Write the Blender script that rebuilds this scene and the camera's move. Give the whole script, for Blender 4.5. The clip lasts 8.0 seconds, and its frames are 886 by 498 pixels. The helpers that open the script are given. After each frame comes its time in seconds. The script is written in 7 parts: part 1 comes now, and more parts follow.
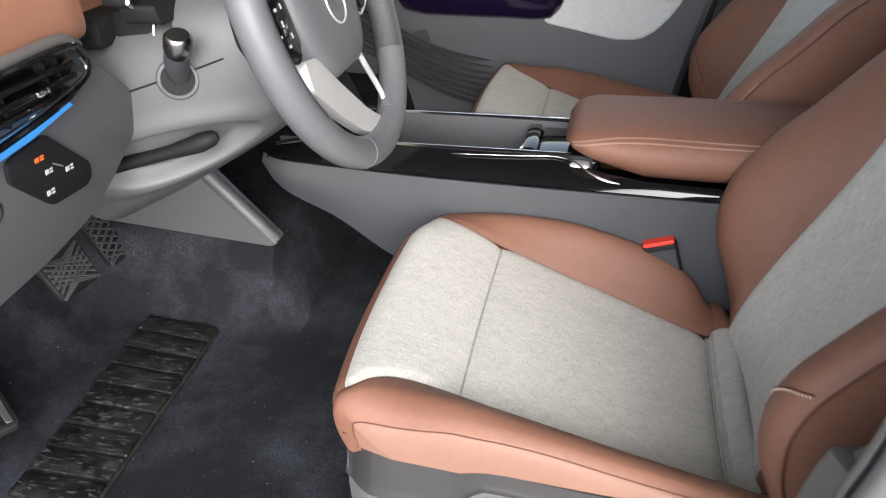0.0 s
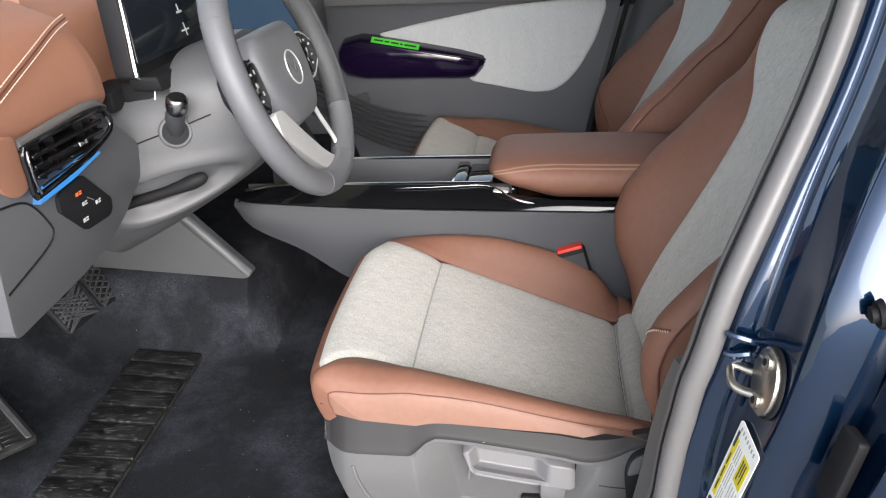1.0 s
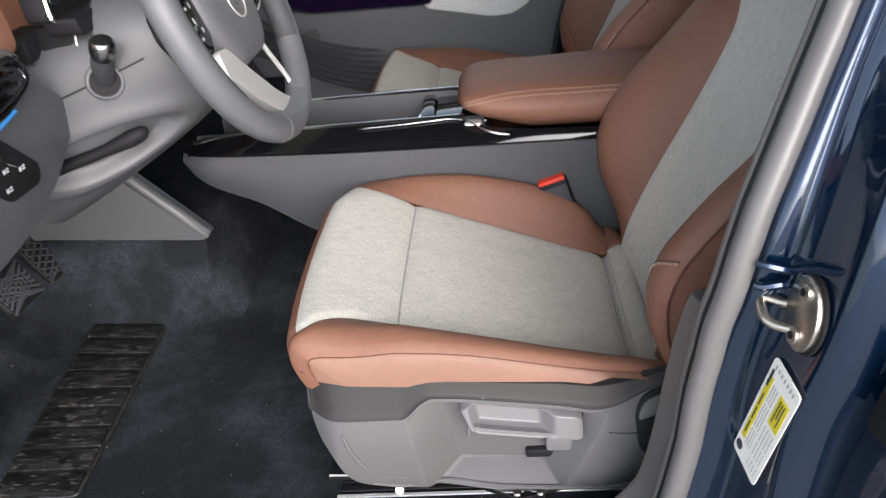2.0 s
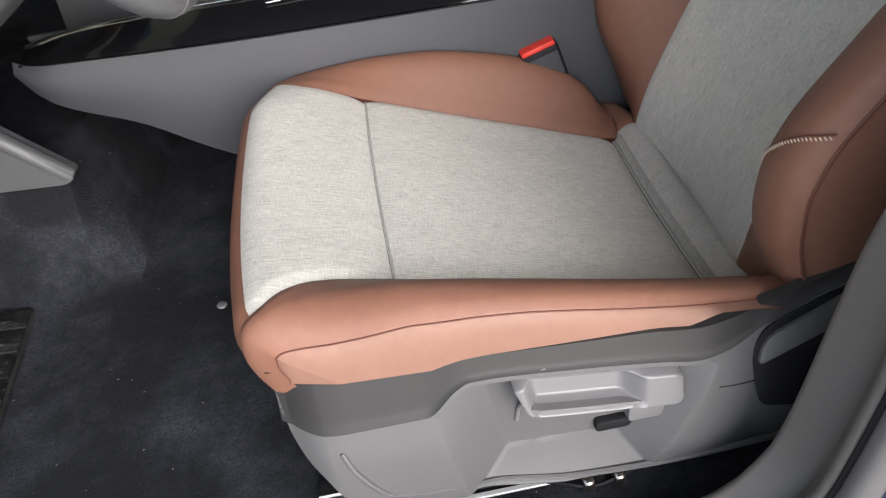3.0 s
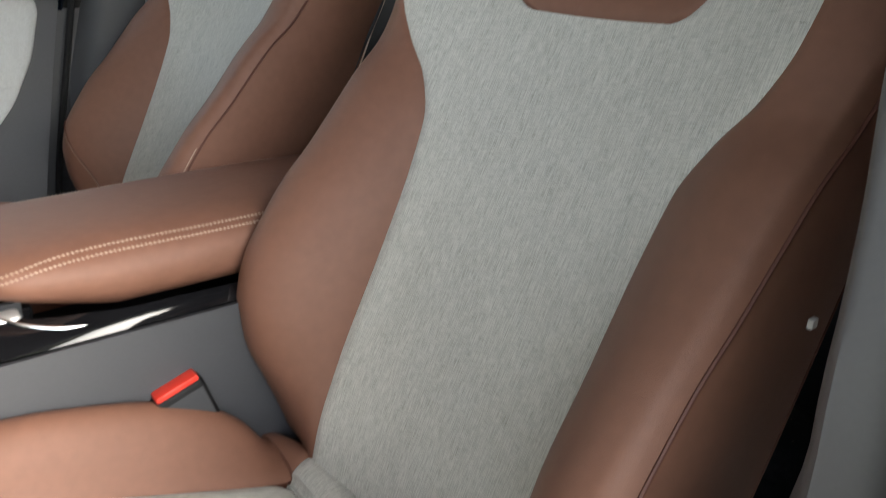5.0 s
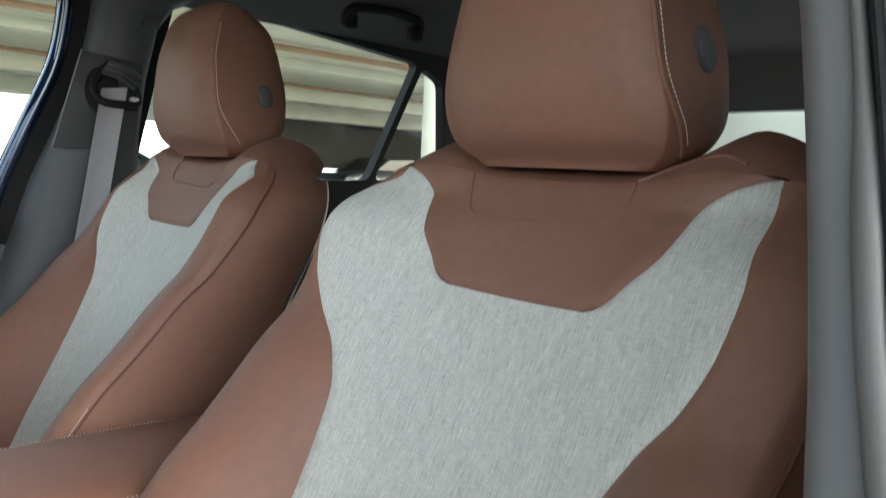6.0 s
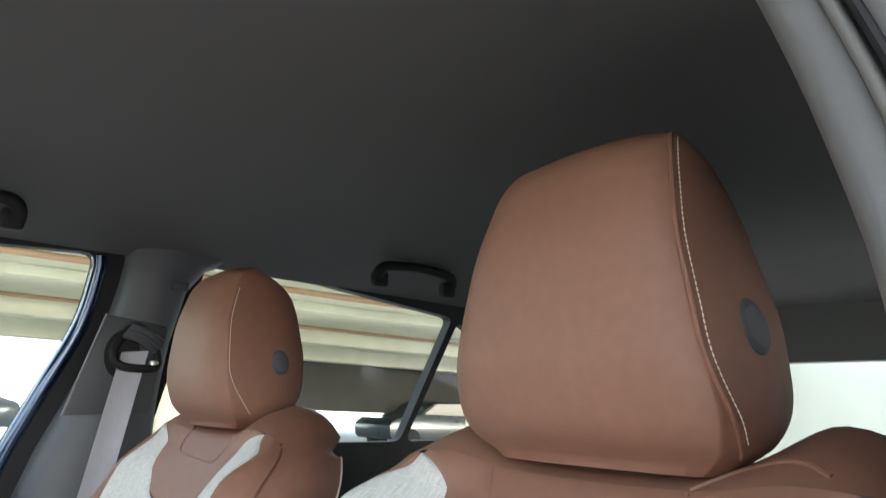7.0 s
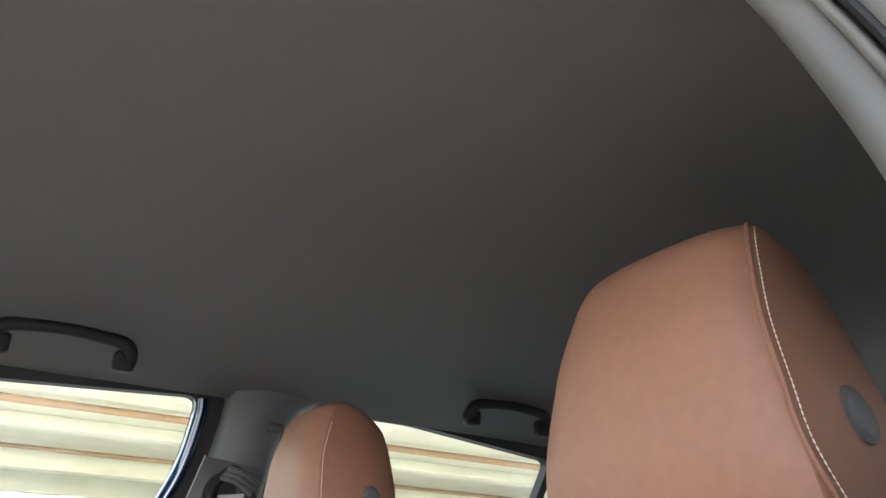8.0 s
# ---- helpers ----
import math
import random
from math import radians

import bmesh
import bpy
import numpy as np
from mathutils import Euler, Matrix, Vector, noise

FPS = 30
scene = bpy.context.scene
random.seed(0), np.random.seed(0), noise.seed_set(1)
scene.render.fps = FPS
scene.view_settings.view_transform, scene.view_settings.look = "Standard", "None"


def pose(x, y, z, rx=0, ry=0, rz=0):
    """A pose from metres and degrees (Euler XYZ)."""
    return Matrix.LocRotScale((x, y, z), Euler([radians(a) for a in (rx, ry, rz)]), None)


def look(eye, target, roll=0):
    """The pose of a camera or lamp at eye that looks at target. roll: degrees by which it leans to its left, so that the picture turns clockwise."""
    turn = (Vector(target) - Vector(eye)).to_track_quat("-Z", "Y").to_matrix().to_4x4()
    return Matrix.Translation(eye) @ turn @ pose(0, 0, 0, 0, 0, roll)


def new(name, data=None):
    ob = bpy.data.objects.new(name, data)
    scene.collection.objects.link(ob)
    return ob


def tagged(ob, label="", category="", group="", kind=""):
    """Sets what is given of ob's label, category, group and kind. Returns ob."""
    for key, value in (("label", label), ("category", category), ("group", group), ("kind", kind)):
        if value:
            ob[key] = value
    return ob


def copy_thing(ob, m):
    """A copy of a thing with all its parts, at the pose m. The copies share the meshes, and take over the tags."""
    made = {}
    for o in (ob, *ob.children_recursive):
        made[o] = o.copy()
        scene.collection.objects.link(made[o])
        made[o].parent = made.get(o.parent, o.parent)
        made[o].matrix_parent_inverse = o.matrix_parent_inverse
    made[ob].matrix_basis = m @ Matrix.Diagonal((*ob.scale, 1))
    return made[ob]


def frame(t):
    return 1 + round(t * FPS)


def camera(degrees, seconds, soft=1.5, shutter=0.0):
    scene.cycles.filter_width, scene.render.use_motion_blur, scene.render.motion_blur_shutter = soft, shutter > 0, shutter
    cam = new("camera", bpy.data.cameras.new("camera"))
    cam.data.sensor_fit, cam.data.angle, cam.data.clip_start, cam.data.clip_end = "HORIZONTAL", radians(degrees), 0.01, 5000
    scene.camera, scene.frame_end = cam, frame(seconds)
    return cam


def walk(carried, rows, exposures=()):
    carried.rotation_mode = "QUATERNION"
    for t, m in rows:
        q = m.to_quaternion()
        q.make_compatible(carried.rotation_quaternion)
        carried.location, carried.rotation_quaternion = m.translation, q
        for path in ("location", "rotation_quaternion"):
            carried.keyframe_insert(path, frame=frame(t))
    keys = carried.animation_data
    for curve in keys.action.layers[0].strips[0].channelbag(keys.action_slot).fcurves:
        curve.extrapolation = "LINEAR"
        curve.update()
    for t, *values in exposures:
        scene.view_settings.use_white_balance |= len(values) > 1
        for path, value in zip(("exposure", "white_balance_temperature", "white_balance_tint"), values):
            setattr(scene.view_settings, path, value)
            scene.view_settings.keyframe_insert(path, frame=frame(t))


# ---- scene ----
# ---------------------------------------------------------------- camera
# x points to the car's rear, y to its passenger side, z up; the driver's seat is centred on y = 0
cam = camera(60.6, 8.0, soft=1.1, shutter=0.25)
PATH = [
    (0, (0.126, -0.815, 1.172), (-0.249, 0.865, 0.155), -1.0),
    (0.5, (0.168, -0.976, 1.208), (-0.145, 0.766, 0.276), -2.2),
    (1, (0.183, -1.047, 1.212), (-0.083, 0.733, 0.338), -3.1),
    (1.5, (0.181, -1.047, 1.212), (-0.044, 0.73, 0.322), -3.9),
    (1.9, (0.16, -0.994, 1.179), (-0.03, 0.744, 0.207), -6.2),
    (2, (0.147, -0.961, 1.175), (-0.022, 0.75, 0.153), -6.3),
    (2.2, (0.113, -0.9, 1.147), (-0.016, 0.776, 0.063), -7.1),
    (3.3, (-0.006, -0.627, 1.003), (0.213, 0.864, -0.312), -8.0),
    (3.5, (-0.012, -0.61, 0.991), (0.3, 0.856, -0.333), -7.5),
    (4, (-0.004, -0.557, 0.986), (0.609, 0.91, -0.227), -3.9),
    (4.5, (0.017, -0.515, 0.996), (0.914, 0.955, -0.021), -0.9),
    (5, (0.032, -0.457, 1.014), (1.185, 0.993, 0.259), 1.0),
    (5.2, (0.06, -0.453, 1.04), (1.252, 1.0, 0.355), 0.9),
    (6.3, (0.132, -0.41, 1.06), (1.434, 1.108, 1.068), 3.0),
    (6.5, (0.15, -0.399, 1.072), (1.43, 1.132, 1.201), 2.7),
    (7, (0.196, -0.375, 1.092), (1.362, 1.194, 1.518), 2.4),
    (7.5, (0.215, -0.374, 1.072), (1.249, 1.217, 1.702), 2.4),
    (8, (0.206, -0.382, 1.054), (1.084, 1.226, 1.855), 2.7),
]
EXPOSURES = [(0.0, 2.21, 6400, 12), (2.2, 1.92, 6400, 13), (3.5, 2.02, 6450, 13), (4.5, 2.27, 6700, 10), (5.0, 2.48, 6750, 8), (6.4, 3.18, 6250, 4), (7.0, 3.63, 6320, 8), (7.5, 3.84, 6400, 10), (8.0, 4.16, 6500, 10)]
walk(cam, [(t, look(eye, target, roll)) for t, eye, target, roll in PATH], EXPOSURES)

# ---------------------------------------------------------------- sky and light
world = bpy.data.worlds.new("sky")
scene.world = world
world.use_nodes = True
wn = world.node_tree
sky = wn.nodes.new("ShaderNodeTexSky")
sky.sky_type = "NISHITA"
sky.sun_disc = False
sky.sun_elevation = radians(30)
sky.sun_rotation = radians(160)
sky.air_density, sky.dust_density, sky.ozone_density = 1.0, 1.6, 1.0
haze = wn.nodes.new("ShaderNodeHueSaturation")      # thin white cloud takes most of the blue
haze.inputs["Saturation"].default_value = 0.5
wn.links.new(sky.outputs[0], haze.inputs["Color"])
wn.links.new(haze.outputs[0], wn.nodes["Background"].inputs[0])
wn.nodes["Background"].inputs[1].default_value = 0.15

sun_data = bpy.data.lights.new("sun", "SUN")
sun_data.energy, sun_data.angle, sun_data.color = 0.9, radians(50), (1.0, 0.985, 0.96)
sun = new("sun", sun_data)
sun.matrix_world = look((1.9, -4.8, 3.3), (0.1, 0.1, 0.6))

# ---------------------------------------------------------------- tools
def spline(xs, ys):
    """A smooth curve through a few points, without overshoot."""
    xs, ys = np.array(xs, float), np.array(ys, float)
    h, d = np.diff(xs), np.diff(ys) / np.diff(xs)
    m = np.zeros(len(xs))
    m[0], m[-1] = d[0], d[-1]
    for i in range(1, len(xs) - 1):
        if d[i - 1] * d[i] > 0:
            w1, w2 = 2 * h[i] + h[i - 1], h[i] + 2 * h[i - 1]
            m[i] = (w1 + w2) / (w1 / d[i - 1] + w2 / d[i])

    def f(x):
        x = np.clip(np.asarray(x, float), xs[0], xs[-1])
        i = np.clip(np.searchsorted(xs, x) - 1, 0, len(xs) - 2)
        t = (x - xs[i]) / h[i]
        return (2 * t**3 - 3 * t**2 + 1) * ys[i] + (t**3 - 2 * t**2 + t) * h[i] * m[i] + (3 * t**2 - 2 * t**3) * ys[i + 1] + (t**3 - t**2) * h[i] * m[i + 1]
    return f


def smooth_path(points, n, closed=False):
    """n points along a Catmull-Rom curve through the given ones, at even steps."""
    p = np.array(points, float)
    k = len(p)
    out = []
    for i in range(k if closed else k - 1):
        if closed:
            a, b, c, d = p[(i - 1) % k], p[i], p[(i + 1) % k], p[(i + 2) % k]
        else:
            b, c = p[i], p[i + 1]
            a = p[i - 1] if i else 2 * b - c
            d = p[i + 2] if i + 2 < k else 2 * c - b
        t = np.linspace(0, 1, 24, endpoint=False)[:, None]
        out.append(0.5 * (2 * b + (c - a) * t + (2 * a - 5 * b + 4 * c - d) * t**2 + (3 * b - a - 3 * c + d) * t**3))
    q = np.vstack(out + ([p[:1]] if closed else [p[-1:]]))
    s = np.concatenate([[0], np.cumsum(np.linalg.norm(np.diff(q, axis=0), axis=1))])
    want = np.linspace(0, s[-1], n + 1 if closed else n)
    r = np.stack([np.interp(want, s, q[:, j]) for j in range(3)], 1)
    return r[:-1] if closed else r


ORIGIN = {}


def thing(name, base, label, category, group="", kind=""):
    """An Empty at a thing's base, to carry its parts."""
    ob = new(name)
    ob.empty_display_size = 0.05
    ob.location = base
    ORIGIN[ob] = Vector(base)
    return tagged(ob, label, category, group, kind)


def place(name, me, material, parent=None, label=""):
    """Links a mesh given in the place's own coordinates, under a thing if there is one."""
    if material:
        me.materials.append(material)
    ob = new(name, me)
    if parent is not None:
        base = ORIGIN[parent]
        me.transform(Matrix.Translation(-base))
        ob.parent = parent
        ORIGIN[ob] = base
    else:
        ORIGIN[ob] = Vector((0, 0, 0))
    if label:
        ob["label"] = label
    return ob


def part(name, bm, material, parent=None, label="", smooth=True, sharp=42):
    bmesh.ops.recalc_face_normals(bm, faces=bm.faces)
    me = bpy.data.meshes.new(name)
    bm.to_mesh(me)
    bm.free()
    for p in me.polygons:
        p.use_smooth = smooth
    if smooth:
        me.set_sharp_from_angle(angle=radians(sharp))
    return place(name, me, material, parent, label)


def raw(name, verts, faces, material, parent=None, label="", uv=None, sharp=42):
    me = bpy.data.meshes.new(name)
    me.from_pydata([tuple(v) for v in verts], [], [tuple(f) for f in faces])
    if uv is not None:
        layer = me.uv_layers.new(name="weave")
        idx = np.zeros(len(me.loops), np.int32)
        me.loops.foreach_get("vertex_index", idx)
        layer.data.foreach_set("uv", np.asarray(uv, np.float32)[idx].ravel())
    for p in me.polygons:
        p.use_smooth = True
    bm = bmesh.new()
    bm.from_mesh(me)
    bmesh.ops.recalc_face_normals(bm, faces=bm.faces)
    bm.to_mesh(me)
    bm.free()
    me.set_sharp_from_angle(angle=radians(sharp))
    return place(name, me, material, parent, label)


def grid_faces(n, m, off=0, wrap=False):
    out = []
    for i in range(n - 1):
        for j in range(m if wrap else m - 1):
            k = (j + 1) % m
            out.append((off + i * m + j, off + i * m + k, off + (i + 1) * m + k, off + (i + 1) * m + j))
    return out


def sheet(name, rows, material, parent=None, label="", uv=None, thick=0.0, sharp=42):
    """A surface through rows of points; with thick it gets a back and edges."""
    rows = np.array(rows, float)
    n, m = rows.shape[:2]
    v, f = rows.reshape(-1, 3), grid_faces(n, m)
    ob = None
    if uv is None:
        us = np.concatenate([[0], np.cumsum(np.linalg.norm(np.diff(rows[:, m // 2], axis=0), axis=1))])
        vs = np.concatenate([[0], np.cumsum(np.linalg.norm(np.diff(rows[n // 2], axis=0), axis=1))])
        uv = np.stack(np.meshgrid(us, vs, indexing="ij"), -1).reshape(-1, 2)
    else:
        uv = np.array(uv, float).reshape(-1, 2)
    if thick:
        du, dv = np.gradient(rows, axis=0), np.gradient(rows, axis=1)
        nn = np.cross(du, dv)
        nn /= np.maximum(np.linalg.norm(nn, axis=-1, keepdims=True), 1e-9)
        back = (rows + nn * thick).reshape(-1, 3)
        k = len(v)
        edge = [i * m for i in range(n)] + [(n - 1) * m + j for j in range(1, m)] + [i * m + m - 1 for i in range(n - 2, -1, -1)] + [j for j in range(m - 2, 0, -1)]
        f = f + [tuple(k + i for i in reversed(q)) for q in f]
        f += [(edge[i], edge[(i + 1) % len(edge)], k + edge[(i + 1) % len(edge)], k + edge[i]) for i in range(len(edge))]
        v = np.vstack([v, back])
        uv = np.vstack([uv, uv])
    return raw(name, v, f, material, parent, label, uv, sharp)


def tube(name, points, radius, material, parent=None, label="", sides=8, closed=False, squash=None):
    """A round bar along a line of points. radius: one, or one for each point."""
    v, f = tube_data(points, radius, sides, closed, squash)
    return raw(name, v, f, material, parent, label)


def tube_data(points, radius, sides=8, closed=False, squash=None):
    p = np.array(points, float)
    n = len(p)
    r = np.full(n, radius) if np.isscalar(radius) else np.array(radius, float)
    tan = np.roll(p, -1, 0) - np.roll(p, 1, 0) if closed else np.gradient(p, axis=0)
    tan /= np.maximum(np.linalg.norm(tan, axis=1, keepdims=True), 1e-9)
    ref = np.array([0, 0, 1.0]) if abs(tan[0][2]) < 0.9 else np.array([1.0, 0, 0])
    a = ref - tan[0] * ref.dot(tan[0])
    a /= np.linalg.norm(a)
    ang = np.linspace(0, 2 * np.pi, sides, endpoint=False)
    v = []
    for i in range(n):
        a = a - tan[i] * a.dot(tan[i])
        a /= max(np.linalg.norm(a), 1e-9)
        b = np.cross(tan[i], a)
        sa, sb = squash if squash else (1, 1)
        v.append(p[i] + r[i] * (np.cos(ang)[:, None] * a * sa + np.sin(ang)[:, None] * b * sb))
    v = np.vstack(v)
    f = grid_faces(n, sides, wrap=True)
    if closed:
        f += [((n - 1) * sides + j, (n - 1) * sides + (j + 1) % sides, (j + 1) % sides, j) for j in range(sides)]
    else:
        f += [tuple(range(sides)), tuple((n - 1) * sides + j for j in reversed(range(sides)))]
    return v, f


def stitches(name, points, material, parent, step=0.006, length=0.0042, radius=0.0008, label="", lift=(0, 0, 0), lean=0.0, normal=(0, 0, 1)):
    """A row of thread stitches along a line; with lean they slant across it."""
    p = np.array(points, float) + np.array(lift)
    s = np.concatenate([[0], np.cumsum(np.linalg.norm(np.diff(p, axis=0), axis=1))])
    at = lambda d: np.stack([np.interp(d, s, p[:, j]) for j in range(3)], -1)
    v, f = [], []
    for d in np.arange(step / 2, s[-1] - length, step):
        q = at(np.linspace(d, d + length, 4))
        if lean:
            side = np.cross(q[-1] - q[0], normal)
            side = side / max(np.linalg.norm(side), 1e-9)
            q = q + np.outer(np.linspace(-0.5, 0.5, 4) * lean, side)
        a, b = tube_data(q, np.array([0.5, 1, 1, 0.5]) * radius, 5)
        f += [tuple(i + sum(map(len, v)) for i in g) for g in b]
        v.append(a)
    return raw(name, np.vstack(v), f, material, parent, label)


def box_bm(x0, x1, y0, y1, z0, z1, bevel=0.003, segments=2):
    bm = bmesh.new()
    bmesh.ops.create_cube(bm, size=1, matrix=Matrix.LocRotScale(((x0 + x1) / 2, (y0 + y1) / 2, (z0 + z1) / 2), None, (x1 - x0, y1 - y0, z1 - z0)))
    if bevel:
        bmesh.ops.bevel(bm, geom=bm.edges[:], offset=bevel, segments=segments, affect="EDGES", profile=0.5)
    return bm


def prism_bm(outline, depth, frame_m, bevel=0.003, segments=2):
    """A plate with the given outline in a plane, and a depth along the plane's normal (local z)."""
    bm = bmesh.new()
    vs = [bm.verts.new((*p, 0)) for p in outline]
    face = bm.faces.new(vs)
    r = bmesh.ops.extrude_face_region(bm, geom=[face])
    bmesh.ops.translate(bm, vec=(0, 0, depth), verts=[g for g in r["geom"] if isinstance(g, bmesh.types.BMVert)])
    bmesh.ops.recalc_face_normals(bm, faces=bm.faces)
    if bevel:
        bmesh.ops.bevel(bm, geom=bm.edges[:], offset=bevel, segments=segments, affect="EDGES", profile=0.5, clamp_overlap=True)
    bmesh.ops.transform(bm, matrix=frame_m, verts=bm.verts)
    return bm


def plane_xz(y, out=-1):
    """Local x, y to the place's x, z at the given y; depth goes along out * y."""
    return Matrix(((1, 0, 0, 0), (0, 0, out, y), (0, 1, 0, 0), (0, 0, 0, 1)))


def axes(origin, xdir, ydir):
    x = Vector(xdir).normalized()
    z = x.cross(Vector(ydir)).normalized()
    y = z.cross(x)
    return Matrix(((x.x, y.x, z.x, origin[0]), (x.y, y.y, z.y, origin[1]), (x.z, y.z, z.z, origin[2]), (0, 0, 0, 1)))


def round_poly(points, radius=0.01, n=5):
    """The outline with its corners rounded."""
    p = [np.array(q, float) for q in points]
    out = []
    for i, b in enumerate(p):
        a, c = p[i - 1], p[(i + 1) % len(p)]
        r = min(radius, 0.45 * np.linalg.norm(a - b), 0.45 * np.linalg.norm(c - b))
        s, e = b + (a - b) / np.linalg.norm(a - b) * r, b + (c - b) / np.linalg.norm(c - b) * r
        for t in np.linspace(0, 1, n):
            out.append(tuple((1 - t)**2 * s + 2 * t * (1 - t) * b + t**2 * e))
    return out

# ---------------------------------------------------------------- materials
def material(name, color, rough=0.5, metal=0.0, vary=0.12, grain=60.0, bump=0.0, bump_scale=400.0, coat=0.0, stretch=(1, 1, 1), uv=False, rough_vary=0.08, spec=0.5, sheen=0.0, patch=4.0, patch_mix=0.5, voronoi=False):
    """A surface with variation at two scales, fine relief, and wear in its gloss."""
    m = bpy.data.materials.new(name)
    m.use_nodes = True
    t = m.node_tree
    b = t.nodes["Principled BSDF"]
    co = t.nodes.new("ShaderNodeTexCoord")
    mp = t.nodes.new("ShaderNodeMapping")
    mp.inputs["Scale"].default_value = stretch
    t.links.new(co.outputs["UV" if uv else "Object"], mp.inputs[0])
    n1, n2 = t.nodes.new("ShaderNodeTexNoise"), t.nodes.new("ShaderNodeTexNoise")
    n1.inputs["Scale"].default_value, n1.inputs["Detail"].default_value = grain, 4
    n2.inputs["Scale"].default_value, n2.inputs["Detail"].default_value = patch, 3
    t.links.new(mp.outputs[0], n1.inputs["Vector"])
    t.links.new(co.outputs["UV" if uv else "Object"], n2.inputs["Vector"])
    mix = t.nodes.new("ShaderNodeMix")
    mix.inputs[0].default_value = patch_mix
    t.links.new(n1.outputs[0], mix.inputs[2])
    t.links.new(n2.outputs[0], mix.inputs[3])
    ramp = t.nodes.new("ShaderNodeValToRGB")
    lo, hi = [c * (1 - vary) for c in color], [min(1, c * (1 + vary)) for c in color]
    ramp.color_ramp.elements[0].position, ramp.color_ramp.elements[1].position = 0.3, 0.7
    ramp.color_ramp.elements[0].color, ramp.color_ramp.elements[1].color = (*lo, 1), (*hi, 1)
    t.links.new(mix.outputs[0], ramp.inputs[0])
    t.links.new(ramp.outputs[0], b.inputs["Base Color"])
    rr = t.nodes.new("ShaderNodeMapRange")
    rr.inputs[3].default_value, rr.inputs[4].default_value = max(0.02, rough - rough_vary), min(1, rough + rough_vary)
    t.links.new(n2.outputs[0], rr.inputs[0])
    t.links.new(rr.outputs[0], b.inputs["Roughness"])
    b.inputs["Metallic"].default_value = metal
    b.inputs["Specular IOR Level"].default_value = spec
    b.inputs["Coat Weight"].default_value, b.inputs["Coat Roughness"].default_value = coat, 0.03
    if sheen:
        b.inputs["Sheen Weight"].default_value, b.inputs["Sheen Roughness"].default_value = sheen, 0.5
    if bump:
        bp = t.nodes.new("ShaderNodeBump")
        if voronoi:
            n3 = t.nodes.new("ShaderNodeTexVoronoi")
            n3.feature = "DISTANCE_TO_EDGE"
            n3.inputs["Scale"].default_value = bump_scale
        else:
            n3 = t.nodes.new("ShaderNodeTexNoise")
            n3.inputs["Scale"].default_value, n3.inputs["Detail"].default_value = bump_scale, 3
        t.links.new(mp.outputs[0], n3.inputs["Vector"])
        t.links.new(n3.outputs[0], bp.inputs["Height"])
        bp.inputs["Strength"].default_value, bp.inputs["Distance"].default_value = bump, 0.001
        t.links.new(bp.outputs[0], b.inputs["Normal"])
    return m


def melange(name, light, dark, warp=(30, 820), weft=(700, 60), bump=0.5):
    """Woven cloth of mixed threads that run along the panel, with fainter threads across."""
    m = bpy.data.materials.new(name)
    m.use_nodes = True
    t = m.node_tree
    b = t.nodes["Principled BSDF"]
    co = t.nodes.new("ShaderNodeTexCoord")
    outs = []
    for scale, det in ((warp, 3), (weft, 2), ((9, 40), 3)):
        mp = t.nodes.new("ShaderNodeMapping")
        mp.inputs["Scale"].default_value = (*scale, 1)
        n = t.nodes.new("ShaderNodeTexNoise")
        n.inputs["Scale"].default_value, n.inputs["Detail"].default_value, n.inputs["Distortion"].default_value = 1.0, det, 0.4
        t.links.new(co.outputs["UV"], mp.inputs[0])
        t.links.new(mp.outputs[0], n.inputs["Vector"])
        outs.append(n.outputs[0])
    mx = t.nodes.new("ShaderNodeMix")
    mx.inputs[0].default_value = 0.36
    t.links.new(outs[0], mx.inputs[2])
    t.links.new(outs[1], mx.inputs[3])
    mx2 = t.nodes.new("ShaderNodeMix")
    mx2.inputs[0].default_value = 0.10
    t.links.new(mx.outputs[0], mx2.inputs[2])
    t.links.new(outs[2], mx2.inputs[3])
    ramp = t.nodes.new("ShaderNodeValToRGB")
    e = ramp.color_ramp.elements
    e[0].position, e[1].position = 0.34, 0.60
    e[0].color, e[1].color = (*dark, 1), (*light, 1)
    t.links.new(mx2.outputs[0], ramp.inputs[0])
    t.links.new(ramp.outputs[0], b.inputs["Base Color"])
    b.inputs["Roughness"].default_value = 0.85
    b.inputs["Specular IOR Level"].default_value = 0.25
    b.inputs["Sheen Weight"].default_value = 0.15
    bp = t.nodes.new("ShaderNodeBump")
    bp.inputs["Strength"].default_value, bp.inputs["Distance"].default_value = bump, 0.0008
    t.links.new(mx.outputs[0], bp.inputs["Height"])
    t.links.new(bp.outputs[0], b.inputs["Normal"])
    return m


def glow(name, color, strength):
    m = bpy.data.materials.new(name)
    m.use_nodes = True
    b = m.node_tree.nodes["Principled BSDF"]
    b.inputs["Base Color"].default_value = (0.02, 0.02, 0.02, 1)
    b.inputs["Emission Color"].default_value = (*color, 1)
    b.inputs["Emission Strength"].default_value = strength
    return m


